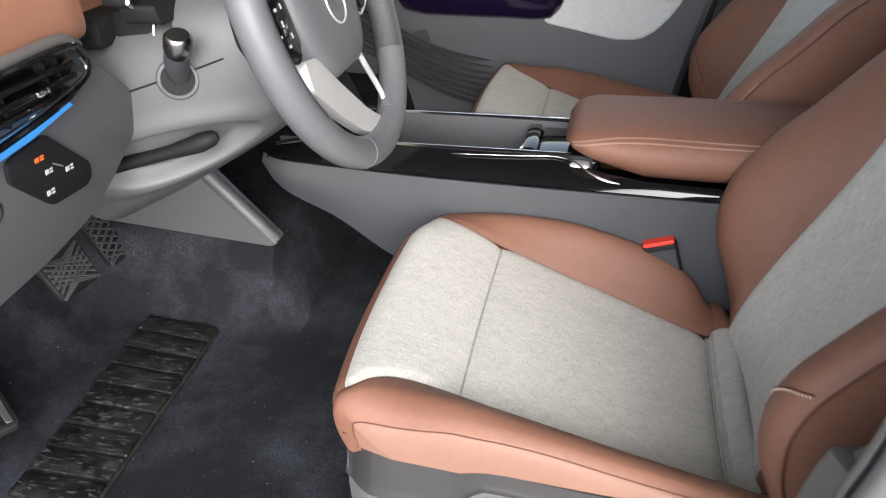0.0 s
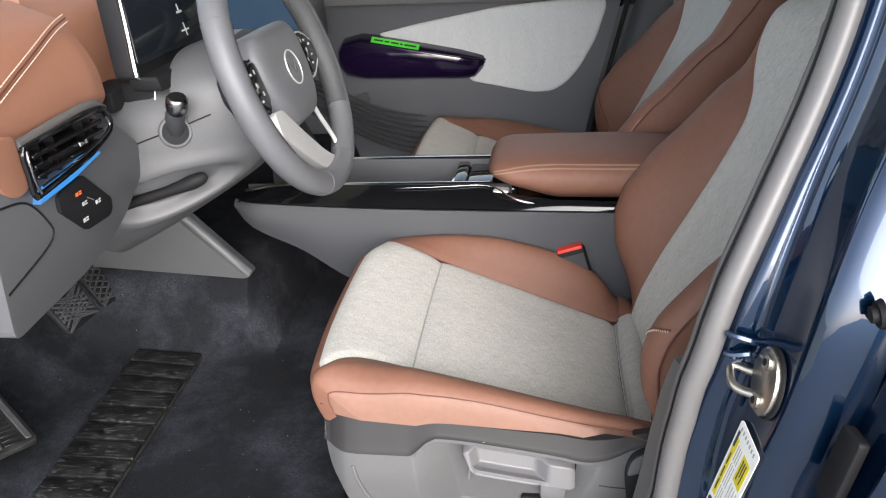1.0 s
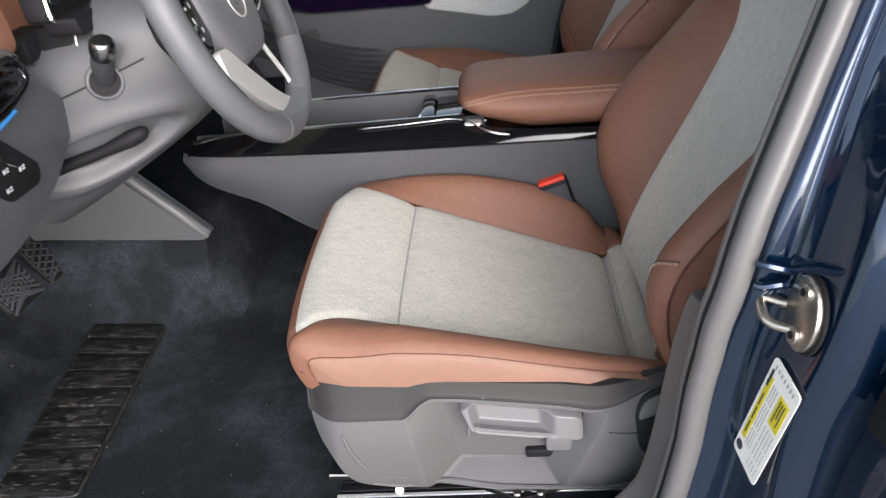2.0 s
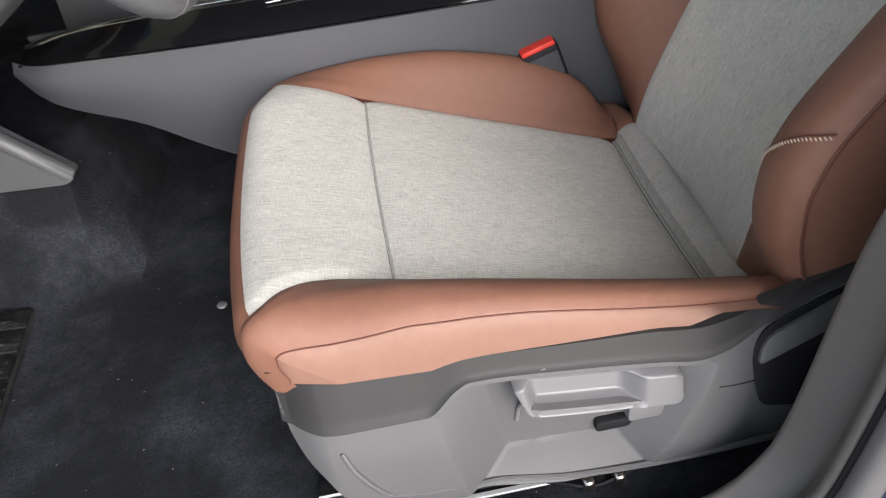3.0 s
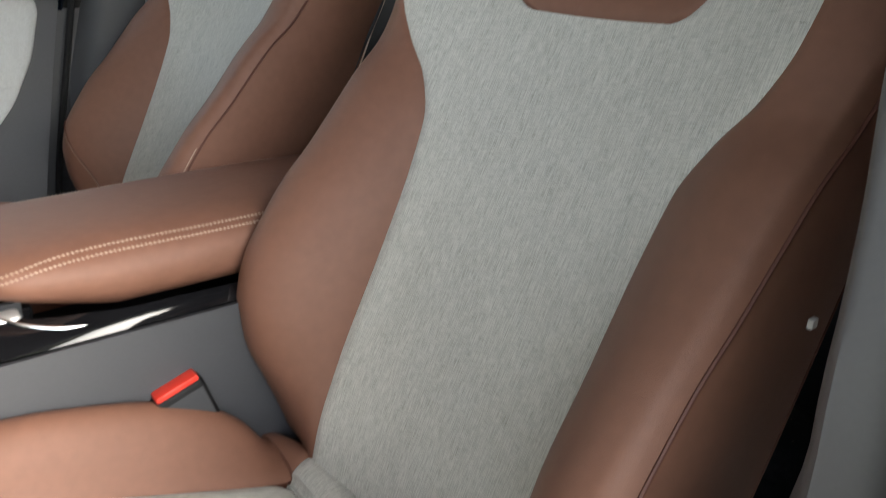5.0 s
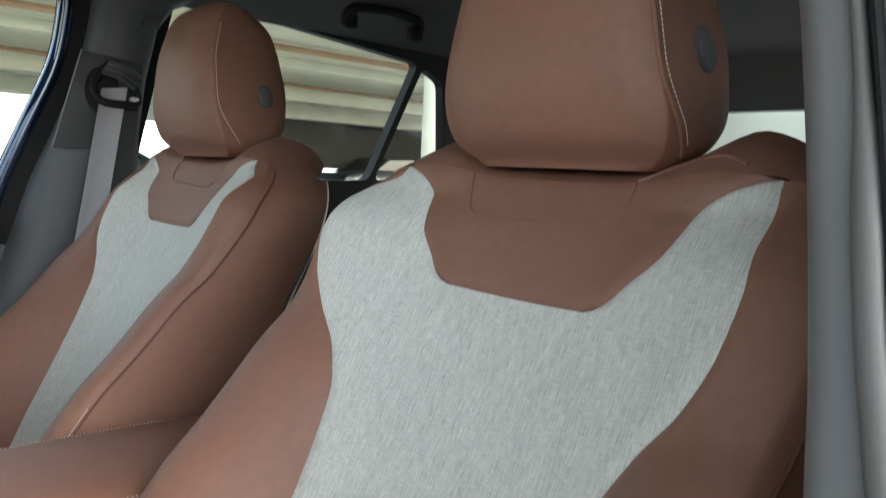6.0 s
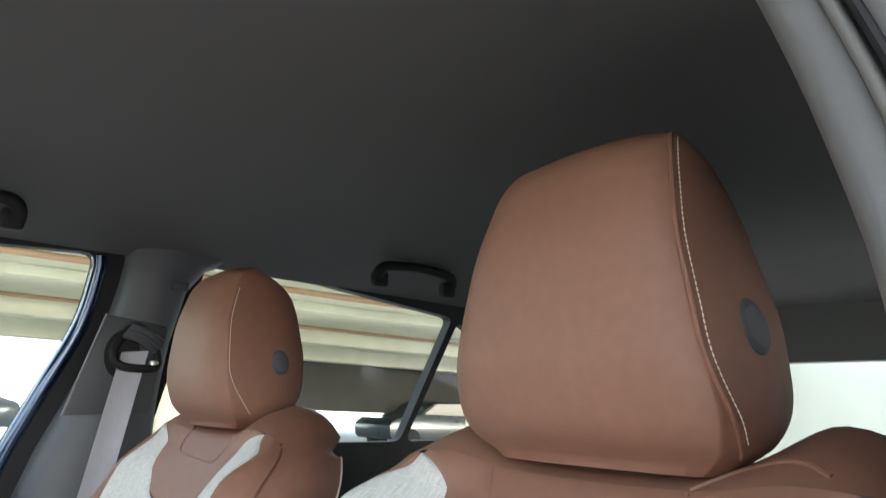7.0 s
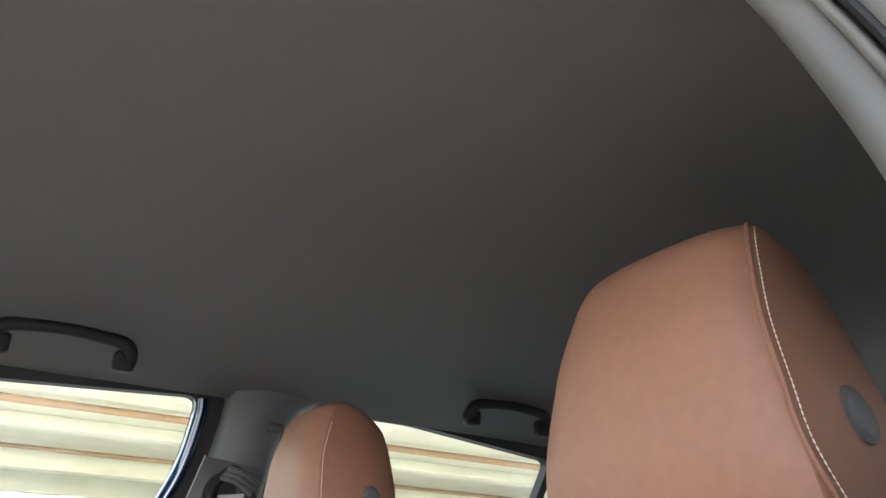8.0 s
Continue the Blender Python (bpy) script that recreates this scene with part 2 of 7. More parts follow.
def glass(name, tint=(0.92, 0.96, 0.95)):
    m = bpy.data.materials.new(name)
    m.use_nodes = True
    t = m.node_tree
    for n in list(t.nodes):
        if n.type == "BSDF_PRINCIPLED":
            t.nodes.remove(n)
    tr, gl, mx, fr = t.nodes.new("ShaderNodeBsdfTransparent"), t.nodes.new("ShaderNodeBsdfGlossy"), t.nodes.new("ShaderNodeMixShader"), t.nodes.new("ShaderNodeFresnel")
    tr.inputs[0].default_value = (*tint, 1)
    gl.inputs["Roughness"].default_value = 0.02
    fr.inputs[0].default_value = 1.3
    t.links.new(fr.outputs[0], mx.inputs[0])
    t.links.new(tr.outputs[0], mx.inputs[1])
    t.links.new(gl.outputs[0], mx.inputs[2])
    t.links.new(mx.outputs[0], t.nodes["Material Output"].inputs[0])
    return m


def dusty_carpet(name):
    """Black needle carpet, trodden, with grey dust in patches and pale crumbs."""
    m = bpy.data.materials.new(name)
    m.use_nodes = True
    t = m.node_tree
    b = t.nodes["Principled BSDF"]
    co = t.nodes.new("ShaderNodeTexCoord")

    def tex(kind, scale, detail=3):
        n = t.nodes.new(kind)
        n.inputs["Scale"].default_value = scale
        if kind == "ShaderNodeTexNoise":
            n.inputs["Detail"].default_value, n.inputs["Roughness"].default_value = detail, 0.7
        t.links.new(co.outputs["Object"], n.inputs["Vector"])
        return n

    def ramp(src, a, b_, lo, hi):
        r = t.nodes.new("ShaderNodeValToRGB")
        e = r.color_ramp.elements
        e[0].position, e[1].position = a, b_
        e[0].color, e[1].color = lo, hi
        t.links.new(src, r.inputs[0])
        return r

    def mix(fac, a, b_):
        x = t.nodes.new("ShaderNodeMix")
        x.data_type = "RGBA"
        t.links.new(fac, x.inputs[0])
        t.links.new(a, x.inputs[6])
        t.links.new(b_, x.inputs[7])
        return x
    fibre = ramp(tex("ShaderNodeTexNoise", 650, 4).outputs[0], 0.35, 0.7, (0.005, 0.0055, 0.0065, 1), (0.024, 0.0255, 0.030, 1))
    dust = ramp(tex("ShaderNodeTexNoise", 260, 5).outputs[0], 0.3, 0.75, (0.015, 0.0165, 0.021, 1), (0.070, 0.075, 0.090, 1))
    where = ramp(tex("ShaderNodeTexNoise", 7.5, 9).outputs[0], 0.46, 0.66, (0, 0, 0, 1), (0.85, 0.85, 0.85, 1))
    one = mix(where.outputs[0], fibre.outputs[0], dust.outputs[0])
    v = tex("ShaderNodeTexVoronoi", 46)
    crumbs = ramp(v.outputs["Distance"], 0.025, 0.05, (1, 1, 1, 1), (0, 0, 0, 1))
    pale = t.nodes.new("ShaderNodeRGB")
    pale.outputs[0].default_value = (0.30, 0.27, 0.23, 1)
    two = mix(crumbs.outputs[0], one.outputs[2], pale.outputs[0])
    t.links.new(two.outputs[2], b.inputs["Base Color"])
    b.inputs["Roughness"].default_value, b.inputs["Specular IOR Level"].default_value = 0.95, 0.15
    bp = t.nodes.new("ShaderNodeBump")
    bp.inputs["Strength"].default_value, bp.inputs["Distance"].default_value = 1.0, 0.0025
    t.links.new(tex("ShaderNodeTexNoise", 420, 5).outputs[0], bp.inputs["Height"])
    t.links.new(bp.outputs[0], b.inputs["Normal"])
    return m


def scuffed(name):
    """Black rubber with pale scratches in two directions, dust and uneven gloss."""
    m = material(name, (0.0085, 0.0085, 0.0085), 0.42, vary=0.6, grain=45, bump=0.5, bump_scale=160, patch=22, rough_vary=0.22, spec=0.35)
    t = m.node_tree
    b = t.nodes["Principled BSDF"]
    co = t.nodes.new("ShaderNodeTexCoord")
    last = b.inputs["Base Color"].links[0].from_socket
    for turn, scale, lo, hi, tone in ((0.5, (60, 150, 1), 0.58, 0.74, (0.10, 0.098, 0.094)), (-0.7, (28, 190, 1), 0.60, 0.72, (0.085, 0.083, 0.079)), (1.3, (26, 40, 1), 0.54, 0.78, (0.040, 0.039, 0.037))):
        mp, n, r, x = t.nodes.new("ShaderNodeMapping"), t.nodes.new("ShaderNodeTexNoise"), t.nodes.new("ShaderNodeMapRange"), t.nodes.new("ShaderNodeMix")
        mp.inputs["Rotation"].default_value, mp.inputs["Scale"].default_value = (0, 0, turn), scale
        n.inputs["Scale"].default_value, n.inputs["Detail"].default_value, n.inputs["Distortion"].default_value = 1.0, 4, 0.6
        r.inputs[1].default_value, r.inputs[2].default_value = lo, hi
        x.data_type = "RGBA"
        x.inputs[7].default_value = (*tone, 1)
        t.links.new(co.outputs["Object"], mp.inputs[0])
        t.links.new(mp.outputs[0], n.inputs["Vector"])
        t.links.new(n.outputs[0], r.inputs[0])
        t.links.new(r.outputs[0], x.inputs[0])
        t.links.new(last, x.inputs[6])
        last = x.outputs[2]
    t.links.new(last, b.inputs["Base Color"])
    return m


LEATHER = material("brown_leather", (0.181, 0.085, 0.056), 0.54, spec=0.36, vary=0.10, grain=90, bump=0.28, bump_scale=900, voronoi=True, patch=5)
# paler than LEATHER: partly its own tan, partly side light in the colour
LEATHER_LOW = material("tan_leather_side_lit", (0.200, 0.108, 0.077), 0.55, spec=0.36, vary=0.08, grain=90, bump=0.22, bump_scale=900, voronoi=True, patch=5)
SEAM = material("seam_leather", (0.10, 0.035, 0.022), 0.6)
THREAD = material("cream_thread", (0.62, 0.50, 0.40), 0.7, vary=0.1)
CLOTH = melange("melange_cloth", (0.545, 0.532, 0.486), (0.282, 0.276, 0.246), warp=(64, 1400), weft=(1200, 95))
CLOTH_SEAM = material("sewn_cloth_edge", (0.33, 0.33, 0.305), 0.9, vary=0.2, grain=400)
DOOR_CLOTH = melange("door_cloth", (0.66, 0.68, 0.69), (0.47, 0.485, 0.495), warp=(90, 1800), weft=(1500, 150), bump=0.3)
PLASTIC = material("grey_plastic", (0.115, 0.115, 0.12), 0.5, vary=0.06, grain=300, bump=0.15, bump_scale=1500, voronoi=True)
PLASTIC_MID = material("mid_grey_plastic", (0.150, 0.150, 0.153), 0.45, vary=0.05, grain=300, bump=0.12, bump_scale=1500, voronoi=True)
CONSOLE_GREY = material("console_plastic", (0.045, 0.047, 0.053), 0.5, vary=0.07, grain=300, bump=0.15, bump_scale=1500, voronoi=True)
PAD_LEATHER = material("pad_leather", (0.27, 0.126, 0.078), 0.55, vary=0.06, grain=90, bump=0.2, bump_scale=900, voronoi=True)
PLASTIC_DARK = material("charcoal_plastic", (0.04, 0.042, 0.047), 0.55, vary=0.08, grain=300, bump=0.15, bump_scale=1400, voronoi=True)
BLACK = material("black_plastic", (0.009, 0.009, 0.010), 0.62, vary=0.1, spec=0.2)
DOOR_PLASTIC = material("door_plastic", (0.072, 0.076, 0.088), 0.5, vary=0.08, grain=300, bump=0.15, bump_scale=1400, voronoi=True)
GLOSS = material("piano_black", (0.006, 0.006, 0.007), 0.06, rough_vary=0.03, vary=0.1)
CHROME = material("chrome", (0.80, 0.79, 0.77), 0.12, metal=1.0, vary=0.04, rough_vary=0.05)
SATIN = material("satin_silver", (0.70, 0.70, 0.69), 0.34, metal=0.55, vary=0.04)
DASH_GREY = material("dash_plastic", (0.078, 0.080, 0.084), 0.45, vary=0.06, grain=300, bump=0.15, bump_scale=1500, voronoi=True)
TRIM_UPPER = material("upper_pillar_plastic", (0.092, 0.089, 0.090), 0.5, vary=0.06, grain=300, bump=0.15, bump_scale=1500, voronoi=True)
TRIM_GREY = material("pillar_plastic", (0.094, 0.088, 0.084), 0.5, vary=0.06, grain=300, bump=0.15, bump_scale=1500, voronoi=True)
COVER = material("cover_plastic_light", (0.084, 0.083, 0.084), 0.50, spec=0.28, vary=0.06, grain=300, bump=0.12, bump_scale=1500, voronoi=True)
# the same cover plastic, darkened: the upper band's shade is in this colour
COVER_SHADED = material("cover_plastic_shaded", (0.026, 0.025, 0.025), 0.5, spec=0.25, vary=0.06, grain=300, bump=0.15, bump_scale=1500, voronoi=True)
PEDAL = material("pedal_rubber", (0.011, 0.0112, 0.012), 0.4, vary=0.3, grain=90, bump=0.3, bump_scale=300)
# ribs in a paler tone than the pedal rubber
PEDAL_RIB = material("pale_pedal_rib", (0.060, 0.061, 0.064), 0.36, vary=0.3, grain=90)
HEEL = scuffed("scuffed_rubber")
LEVER = material("lever_grey", (0.135, 0.133, 0.136), 0.38, vary=0.04)
STEEL = material("zinc_steel", (0.50, 0.47, 0.42), 0.3, metal=1.0, vary=0.12, grain=120)
CARPET = dusty_carpet("black_carpet")
RUBBER = material("black_rubber", (0.022, 0.022, 0.021), 0.42, vary=0.7, grain=60, bump=0.3, bump_scale=300, patch=14)
HEADLINER = material("black_headliner", (0.067, 0.066, 0.067), 0.9, vary=0.12, grain=700, bump=0.25, bump_scale=900, patch=3)
DARK_CHROME = material("smoked_chrome", (0.26, 0.26, 0.265), 0.24, metal=1.0, vary=0.05)
PILLAR = material("pillar_trim", (0.055, 0.057, 0.063), 0.55, vary=0.08, grain=300, bump=0.15, bump_scale=1400, voronoi=True)
PAINT = material("blue_paint", (0.0036, 0.0175, 0.048), 0.22, metal=0.7, vary=0.15, grain=900, coat=1.0, spec=0.08)
PAINT.node_tree.nodes["Principled BSDF"].inputs["Coat IOR"].default_value = 2.3
PAINT.node_tree.nodes["Principled BSDF"].inputs["Coat IOR"].default_value = 1.55
PURPLE = material("violet_lacquer", (0.014, 0.007, 0.034), 0.15, metal=0.2, coat=1.0, vary=0.2)
SEAL = material("grey_rubber_seal", (0.105, 0.102, 0.102), 0.38, vary=0.06, grain=200)
BELT = material("grey_webbing", (0.29, 0.285, 0.31), 0.6, vary=0.1, grain=20, stretch=(40, 40, 2), bump=0.4, bump_scale=60)
RED = material("red_button", (0.62, 0.035, 0.02), 0.4, vary=0.05)
WHEEL_SKIN = material("grey_wheel_leather", (0.105, 0.108, 0.115), 0.42, vary=0.06, grain=200, bump=0.2, bump_scale=1200, voronoi=True)
PAPER = material("white_paper_label", (0.75, 0.74, 0.70), 0.55, vary=0.04)
INK = material("black_ink", (0.03, 0.03, 0.03), 0.6)
PRINT_GREY = material("grey_ink", (0.34, 0.33, 0.32), 0.6)
YELLOW = material("yellow_ink", (0.62, 0.52, 0.02), 0.55)
GREEN = material("green_sticker", (0.10, 0.75, 0.06), 0.5, vary=0.04)
CONCRETE = material("painted_concrete", (0.60, 0.60, 0.475), 0.85, vary=0.12, grain=3, bump=0.3, bump_scale=60, patch=0.5)
DECK_FLOOR = material("pale_concrete", (0.38, 0.372, 0.35), 0.8, vary=0.15, grain=8, bump=0.3, bump_scale=90, patch=0.4)
GROUND = material("worn_concrete", (0.30, 0.296, 0.285), 0.85, vary=0.15, grain=8, bump=0.3, bump_scale=90, patch=0.4)
PIPE = material("brown_pipe", (0.30, 0.19, 0.11), 0.6, vary=0.15, grain=10)
WINDOW = glass("window_glass")
BLUE_LIGHT = glow("blue_ambient_light", (0.025, 0.24, 0.62), 0.30)
ORANGE_LIGHT = glow("orange_indicator", (1.0, 0.16, 0.01), 0.28)
SYMBOL = material("white_symbols", (0.48, 0.49, 0.50), 0.5, vary=0.02)
SCREEN = material("dark_screen", (0.008, 0.010, 0.013), 0.08, vary=0.1, rough_vary=0.03)
SCREEN_BLUE = glow("blue_screen", (0.02, 0.10, 0.22), 0.11)

# ---------------------------------------------------------------- the place outside: an open parking deck
def structure(ob, label, category):
    return tagged(ob, label, category, kind="structure")


ground = part("ground", box_bm(-60, 60, -60, 60, -0.3, 0.0, 0), GROUND)
structure(ground, "pale grey worn concrete parking floor", "ground")
deck_floor = part("pavement_deck", box_bm(-22, 34, 3.4, 32.0, 0.0, 0.004, 0), DECK_FLOOR)
structure(deck_floor, "pale concrete floor of the parking deck", "pavement")
slab = part("ceiling_deck", box_bm(-22, 32, 6.2, 18.0, 2.75, 3.05, 0), CONCRETE)
structure(slab, "cream painted concrete parking deck overhead", "ceiling")


# unseen slab added above the car so light enters low from the sides
blocker_slab = part("ceiling_sky_blocker", box_bm(-2.6, 32, -1.85, 2.7, 2.75, 3.05, 0), CONCRETE)
structure(blocker_slab, "unseen slab added over the car to block sky light", "ceiling")
# added only to keep sun and sky off the far wall
slab2 = part("ceiling_far_shade", box_bm(7.6, 34, 18.0, 34.0, 2.75, 3.05, 0), CONCRETE)
structure(slab2, "slab added over the far side to keep its wall in shade", "ceiling")


def beam(x0, x1, y0, y1, z0=2.42, z1=2.748):
    b = part("beam", box_bm(x0, x1, y0, y1, z0, z1, 0.02), CONCRETE)
    return structure(b, "cream painted concrete beam under the deck", "beam")


for y, z in ((10.4, 2.60), (13.6, 2.40), (17.2, 2.30)):
    beam(-22, 32, y, y + 0.5, z)
for x in (-3.4, 3.6, 10.6):
    beam(x, x + 0.5, 6.4, 17.2, 2.64)
# lattice of slim beams beyond the deck's far edge
for k in range(6):
    beam(-14, 7.5, 19.0 + 1.7 * k, 19.16 + 1.7 * k, 2.50, 2.66)
for x in np.arange(-12, 8, 2.4):
    beam(x, x + 0.14, 18.2, 28.0, 2.66, 2.80)


def pipe(y, z, r):
    p = tube("pipe", [(-22, y, z), (32, y + 0.3, z)], r, PIPE, sides=12)
    return structure(p, "brown pipe run hung under the deck", "pipe")


pipe(8.9, 2.66, 0.045)
pipe(12.7, 2.62, 0.035)


def column(x, y, r=0.27):
    bm = bmesh.new()
    bmesh.ops.create_cone(bm, cap_ends=True, segments=32, radius1=r, radius2=r, depth=2.75, matrix=Matrix.Translation((x, y, 1.375)))
    c = part("column", bm, CONCRETE)
    return structure(c, "round cream painted concrete column", "column")


for x, y in ((5.75, 6.1), (-4.0, 8.4), (4.5, 13.2), (-6.0, 13.2)):
    column(x, y)
far_wall = part("wall_far", box_bm(8.6, 34, 19.0, 19.3, 1.05, 2.74, 0), material("dark_concrete", (0.055, 0.055, 0.050), 0.9, vary=0.2, grain=2, patch=0.4))
structure(far_wall, "dark concrete wall across the deck", "wall")
rear_wall = part("wall_behind", box_bm(12.5, 12.8, -8.0, 8.5, 0.0, 2.9, 0), material("white_wall", (0.42, 0.42, 0.36), 0.8, vary=0.06, grain=3, patch=0.6))
structure(rear_wall, "white painted wall behind the car", "wall")
# wall added out of view; holds low sky light off the backrests
front_wall = part("wall_front_blocker", box_bm(-4.9, -4.6, -6.0, 8.5, 0.0, 1.25, 0), CONCRETE)
structure(front_wall, "cream wall added ahead of the car to block low sky light", "wall")


# ---------------------------------------------------------------- the car's shell
carpet_rows = []
for x in np.linspace(-1.05, 1.9, 60):
    toe = max(0.0, -0.72 - x)
    carpet_rows.append([(x, y, 0.382 + 1.1 * toe + 0.16 * (1 / (1 + math.exp(-(y - 0.19) / 0.012))) * (x < -0.36) + 0.004 * noise.noise((x * 9, y * 9, 0))) for y in np.linspace(-0.345, 1.10, 70)])
carpet = sheet("floor", carpet_rows, CARPET, thick=-0.02)
structure(carpet, "worn black carpet over the car floor", "floor")

# headliner
roof_rows = []
for x in np.linspace(-0.36, 1.97, 50):
    fall = 0.050 * max(0, (x - 0.9) / 1.07)**2 + 0.03 * max(0, (-x) / 0.36)**2
    roof_rows.append([(x, y, 1.352 + 0.075 * (1 - abs((y - 0.42) / 0.66)**3.2) - fall * (1 - 0.6 * abs((y - 0.42) / 0.66))) for y in np.linspace(-0.225, 1.075, 40)])
headliner = sheet("ceiling", roof_rows, HEADLINER, thick=0.03)
structure(headliner, "black cloth headliner under the roof", "ceiling")
roof = sheet("roof_skin", [[(p[0], p[1] * 1.15 - 0.06, p[2] + 0.05) for p in r] for r in roof_rows], PAINT, thick=0.004)
structure(roof, "dark blue painted car roof", "roof")

# the driver's door opening: one line along the sill, up the pillar and forward under the roof
DOORWAY = smooth_path([(-0.95, -0.36, 0.412), (-0.3, -0.362, 0.412), (0.08, -0.36, 0.414), (0.215, -0.356, 0.430), (0.268, -0.350, 0.465), (0.291, -0.345, 0.52), (0.315, -0.342, 0.69), (0.343, -0.345, 0.79), (0.372, -0.332, 0.888), (0.405, -0.306, 0.98), (0.430, -0.283, 1.06), (0.448, -0.260, 1.14), (0.457, -0.243, 1.19), (0.463, -0.228, 1.23), (0.464, -0.208, 1.28), (0.450, -0.194, 1.315), (0.40, -0.184, 1.342), (0.25, -0.183, 1.352), (-0.2, -0.20, 1.34), (-0.6, -0.24, 1.20), (-0.95, -0.30, 0.98)], 170)
_up = np.clip((DOORWAY[:, 2] - 0.95) / 0.2, 0, 1) * np.clip((DOORWAY[:, 0] - 0.1) / 0.25, 0, 1)
DOORWAY = DOORWAY + np.outer(_up, [0.004, -0.008, 0.002])
_t = np.gradient(DOORWAY, axis=0)
_t /= np.linalg.norm(_t, axis=1, keepdims=True)
AWAY = np.stack([_t[:, 2], 0 * _t[:, 0], -_t[:, 0]], 1)
AWAY /= np.maximum(np.linalg.norm(AWAY, axis=1, keepdims=True), 1e-6)
_low = np.clip((0.82 - DOORWAY[:, 2]) / 0.3, 0, 1) * np.clip((DOORWAY[:, 0] + 0.2) / 0.3, 0, 1)


def swept(offsets, lo=0, hi=None, wide=0.0):
    rows = []
    for i in range(lo, hi or len(DOORWAY)):
        rows.append([DOORWAY[i] + AWAY[i] * a + np.array([0, b - wide * _low[i] * (b < -0.01), 0]) for a, b in offsets])
    return rows


on_pillar = np.clip((DOORWAY[:, 0] - 0.16) / 0.08, 0, 1)
# low on the pillar the seals stand further out than the trim
SHIFT = np.stack([np.interp(DOORWAY[:, 2], [0.5, 0.606, 0.67, 0.712, 0.754, 0.816, 0.857, 0.93, 1.0], [0.002, 0.005, 0.001, -0.001, -0.007, -0.010, -0.010, -0.004, 0]),
                  -np.interp(DOORWAY[:, 2], [0.42, 0.5, 0.6, 0.70, 0.80, 0.86, 0.93, 1.0], [0.006, 0.016, 0.018, 0.022, 0.018, 0.0135, 0.006, 0]), 0 * _low], 1) * on_pillar[:, None]
SHIFT = SHIFT - np.outer(_low, [0, 0.012, 0])
# the trim: an edge towards the seat, a flat face, a rounded ridge, then in behind the seals
trim_edge = np.interp(DOORWAY[:, 2], [0.715, 0.726, 0.738, 0.756, 0.79, 0.82, 0.90], [0.003, 0.008, 0.016, 0.020, 0.012, 0.006, 0.002]) * on_pillar
trim_rows = []
for d, o, e, f, sh in zip(DOORWAY, AWAY, trim_edge, on_pillar * np.clip((0.97 - DOORWAY[:, 2]) / 0.14, 0, 1), SHIFT):
    a, b = max(e + 0.006, 0.014 * f), -0.006 - 0.012 * f
    d = d + o * 0.006 * (d[2] < 0.716)      # tucked in behind the lower trim
    low_p = [(0.17, 0.036), (0.05, 0.026), (e + 0.012, 0.017), (e + 0.003, 0.0115), (e, 0.008), (e + 0.0005, 0.005), (a - 0.004, b + 0.005), (a - 0.0012, b + 0.0008), (a, b - 0.003), (a + 0.003, b - 0.006), (0.012, -0.024), (0.03, -0.028)]
    high_p = [(0.17, 0.030), (0.05, 0.014), (0.012, 0.006), (0.006, 0.003), (0.002, 0.0), (0.0, -0.004), (-0.001, -0.008), (0.0, -0.014), (0.001, -0.020), (0.004, -0.024), (0.008, -0.026), (0.03, -0.027)]
    row = [d + o * (p * f + pp * (1 - f)) + np.array([0, q * f + qq * (1 - f), 0]) for (p, q), (pp, qq) in zip(low_p, high_p)]
    trim_rows.append(row[:-2] + [row[-2] + sh, row[-1] + sh])
trim = sheet("trim_pillar", trim_rows, TRIM_UPPER)
structure(trim, "dark grey plastic trim round the driver's doorway", "trim")
gasket = tube("trim_gasket", DOORWAY + AWAY * -0.001 + np.array([0, -0.0225, 0]) + SHIFT, np.interp(DOORWAY[:, 2], [0, 1.04, 1.10], [0.0068, 0.0068, 0.003]), TRIM_GREY, sides=10)
structure(gasket, "dark grey edge bead of the doorway trim", "trim")
lip = tube("trim_lip", DOORWAY + AWAY * -0.004 + np.array([0, -0.0305, 0]) + SHIFT, 0.0026, BLACK, sides=8)
structure(lip, "thin black rubber lip beside the door seal", "door seal")
SEAL_LINE = DOORWAY + AWAY * 0.006 + np.array([0, -0.040, 0]) + SHIFT
seal = tube("door_seal", SEAL_LINE, 0.0125, SEAL, sides=14)
structure(seal, "grey rubber door seal round the driver's doorway", "door seal")
# painted jamb: a flange beside the seal that narrows upwards, a bead, a flat face looking forward, a rounded outer edge
JAMB = [(0.010, -0.044), (0.013, -0.051), (0.017, -0.0565), (0.022, -0.0590), (0.030, -0.0595), (0.038, -0.0597), (0.046, -0.0600), (0.0490, -0.0594), (0.0515, -0.0600), (0.0532, -0.0620), (0.0538, -0.0650), (0.0550, -0.0690), (0.0575, -0.0740), (0.0592, -0.0820), (0.0606, -0.0920), (0.0618, -0.1020), (0.0630, -0.1120), (0.0640, -0.1200), (0.0646, -0.1260), (0.0652, -0.1300), (0.0668, -0.1340), (0.0695, -0.1372), (0.0735, -0.1400), (0.080, -0.1425), (0.092, -0.1450), (0.125, -0.1490)]
jamb_rows = []
